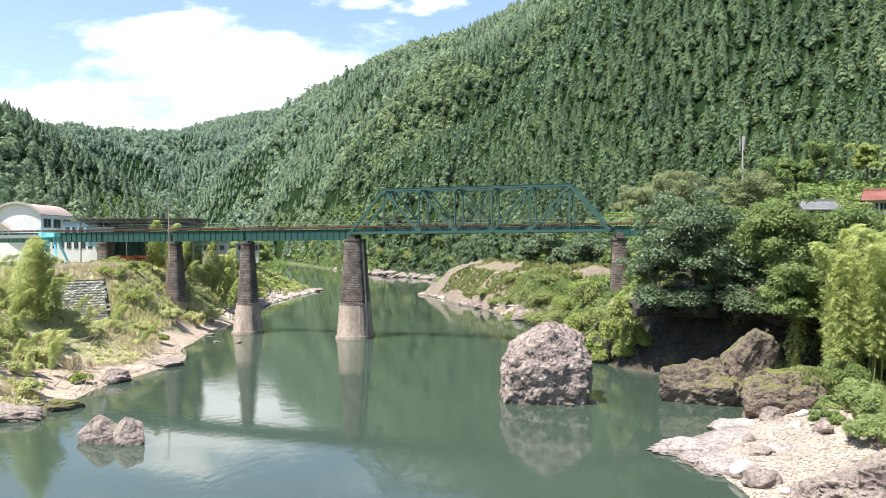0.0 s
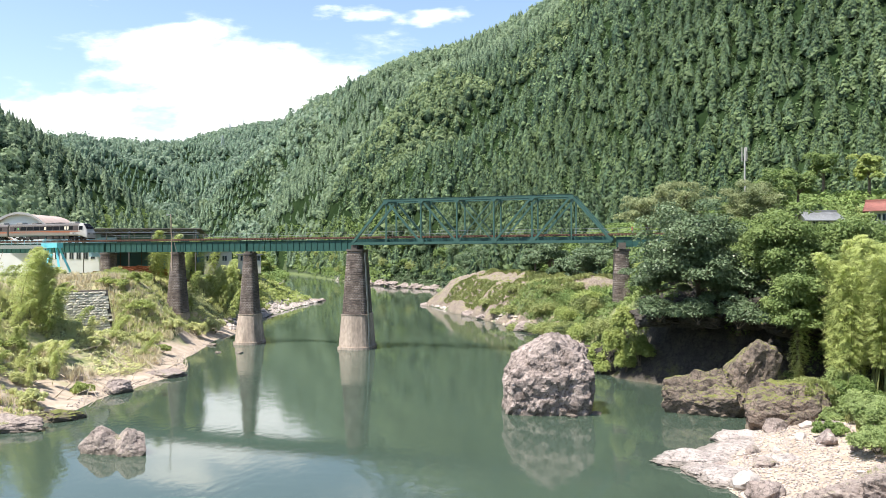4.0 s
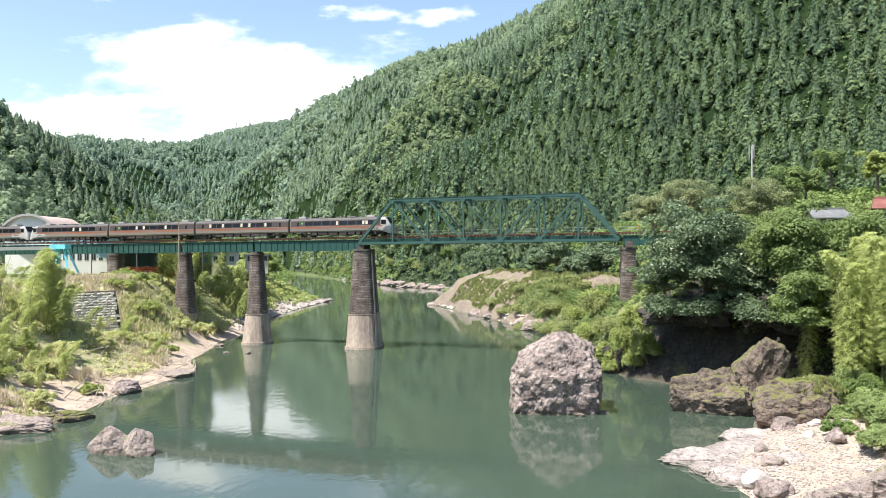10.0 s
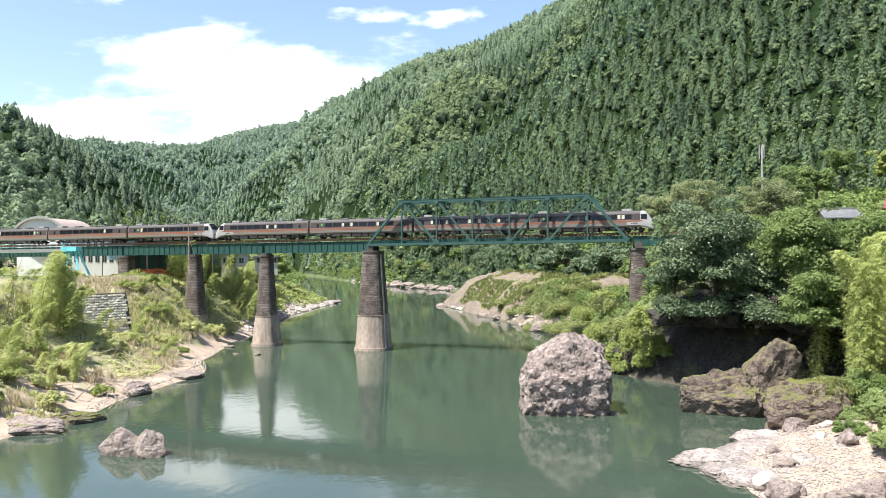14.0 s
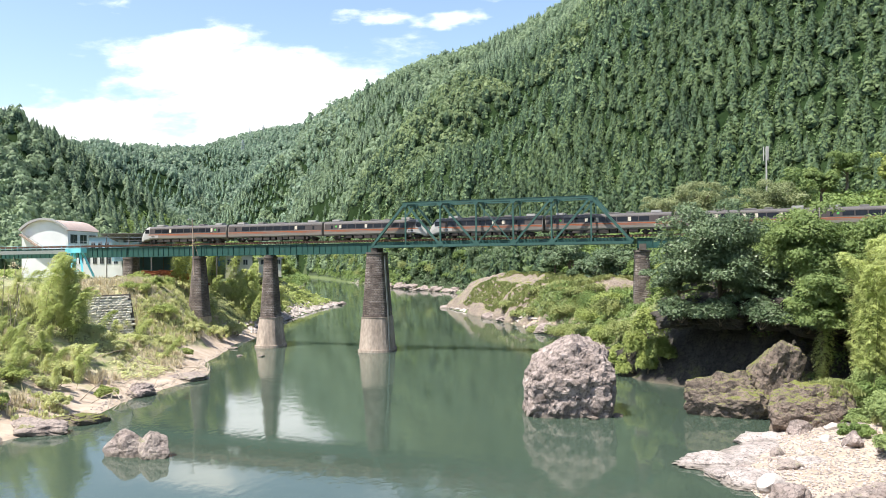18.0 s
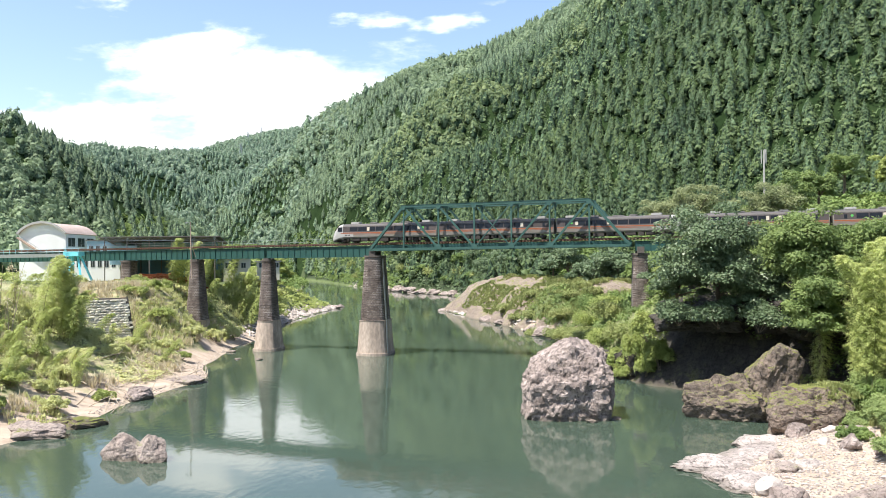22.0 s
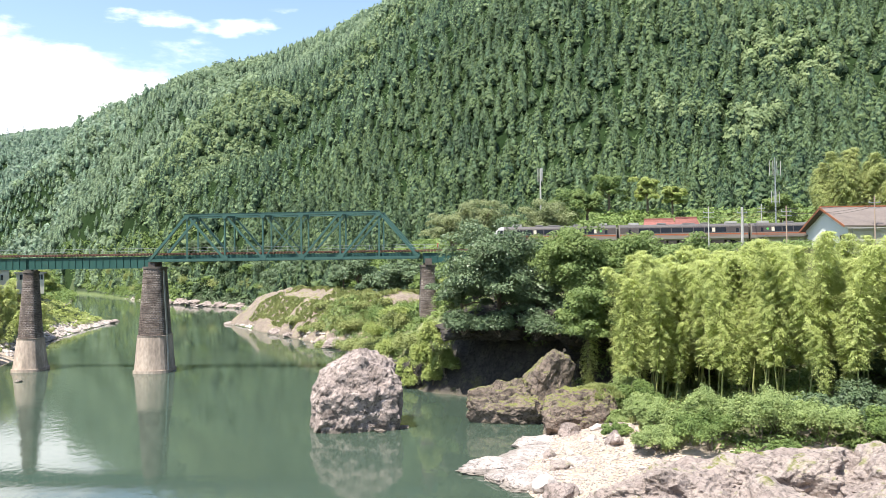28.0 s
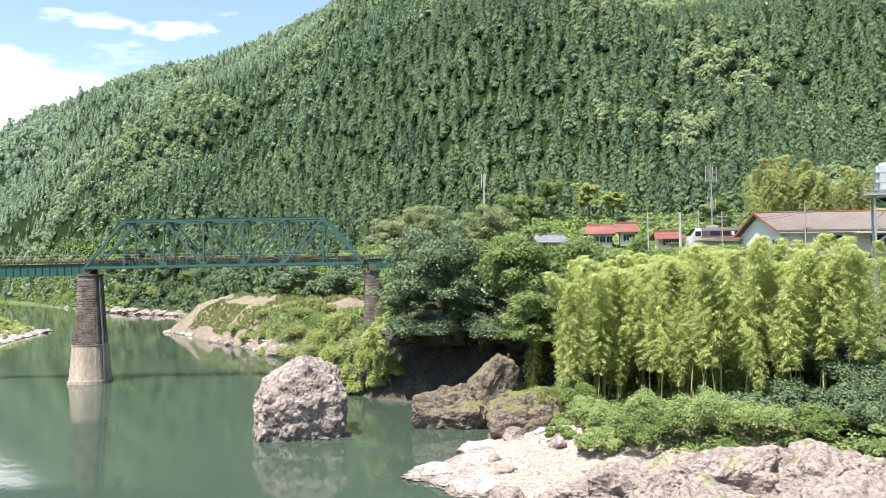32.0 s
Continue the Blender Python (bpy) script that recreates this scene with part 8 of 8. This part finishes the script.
radio_mast(64.6, 172.4, 40.6, "white radio mast with panel antennas at the forest edge")
ma = empty("radio_mast", pose(103.3, 141.2, ground_at(103.3, 141.2) - 0.3), "thin lattice radio mast with whip antennas above the field", "radio mast", "radio masts")
h = 40.0 - ground_at(103.3, 141.2)
bm = bmesh.new()
sweep(bm, ((0, 0, 0), (0, 0, h * 0.6), (0, 0, h)), (0.2, 0.14, 0.08), 8)
part("pole", bm, M_GALV, ma)
for z, w, l in ((h - 3.4, 1.3, 3.4), (h - 9.0, 0.9, 2.6)):
    bm = bmesh.new()
    beam(bm, (-w, 0, z), (w, 0, z), 0.08, 0.08)
    part("cross_bar", bm, M_GALV, ma)
    for s in (-w, -w * 0.35, w * 0.35, w):
        bm = bmesh.new()
        tube(bm, (s, 0, z - 0.3), (s, 0, z + l * 0.8), 0.06, seg=6)
        part("whip", bm, M_WHITE, ma)
# power pylons on the far ridge
for az, r in ((-15.1, 2180), (-14.2, 2230), (-15.6, 1900)):
    x, y = r * math.sin(radians(az)), r * math.cos(radians(az))
    py = empty("power_pylon", pose(x, y, ground_at(x, y)), "pale steel power pylon on the wooded ridge", "pylon", "ridge pylons")
    for sx in (-1, 1):
        for sy in (-1, 1):
            bm = bmesh.new()
            beam(bm, (sx * 3, sy * 3, 0), (sx * 0.5, sy * 0.5, 34), 0.5, 0.5)
            part("leg", bm, M_GALV, py)
    for z, w in ((24, 6.5), (28.5, 5.5), (33, 4.5)):
        bm = bmesh.new()
        beam(bm, (-w, 0, z), (w, 0, z), 0.6, 0.6)
        part("cross_arm", bm, M_GALV, py)
# tea rows on the field
rows = empty("crop_rows", pose(97.0, 143.0, 0, 0, 0, HEAD + 4), "low clipped hedge rows on the terraced field", "crop rows")
r = np.random.RandomState(3)
for k in range(9):
    xs = np.linspace(-6, 18, 34)
    Wm = np.array(rows.matrix_world)
    C = np.column_stack([xs, np.full(34, k * 2.4), np.zeros(34)])
    wp = C @ Wm[:3, :3].T + Wm[:3, 3]
    C[:, 2] = land(wp[:, 0], wp[:, 1]) + 0.25
    soup("hedge_row", leaf_cloud(C, np.tile([0.5, 0.45, 0.45], (34, 1)), 0.14, 60, r), 3, M_LEAF, rows)
# a red signal and wire fence by the truss end
sg = empty("track_marker", pose(*track(49.5, 2.4), 0, 0, HEAD), "small red marker on the walkway rail", "marker")
part_box("plate", sg, M_ORANGE, -0.12, 0.12, -0.05, 0.05, 0.4, 1.2)
part_box("stake", sg, M_GALV, -0.03, 0.03, -0.03, 0.03, -0.2, 0.4)

# ---- the train crosses from the far bank to the near ----


def motions():
    for k, car in enumerate(TRAIN):
        rows = []
        for t in (0, 4, 8, 12, 16, 20, 24, 28, 30, 32):
            s = -38.7 + 11.2 * (t - 6) - CAR * (k + 0.5) - (2.2 if t > 31 else 0)
            turn = 180 if ORDER[k] < 0 else 0
            m = pose(*track(s), 0, -RISE, HEAD) @ pose(0, 0, 0, 0, 0, turn)
            rows.append((t, m))
        walk(car, rows)


motions()
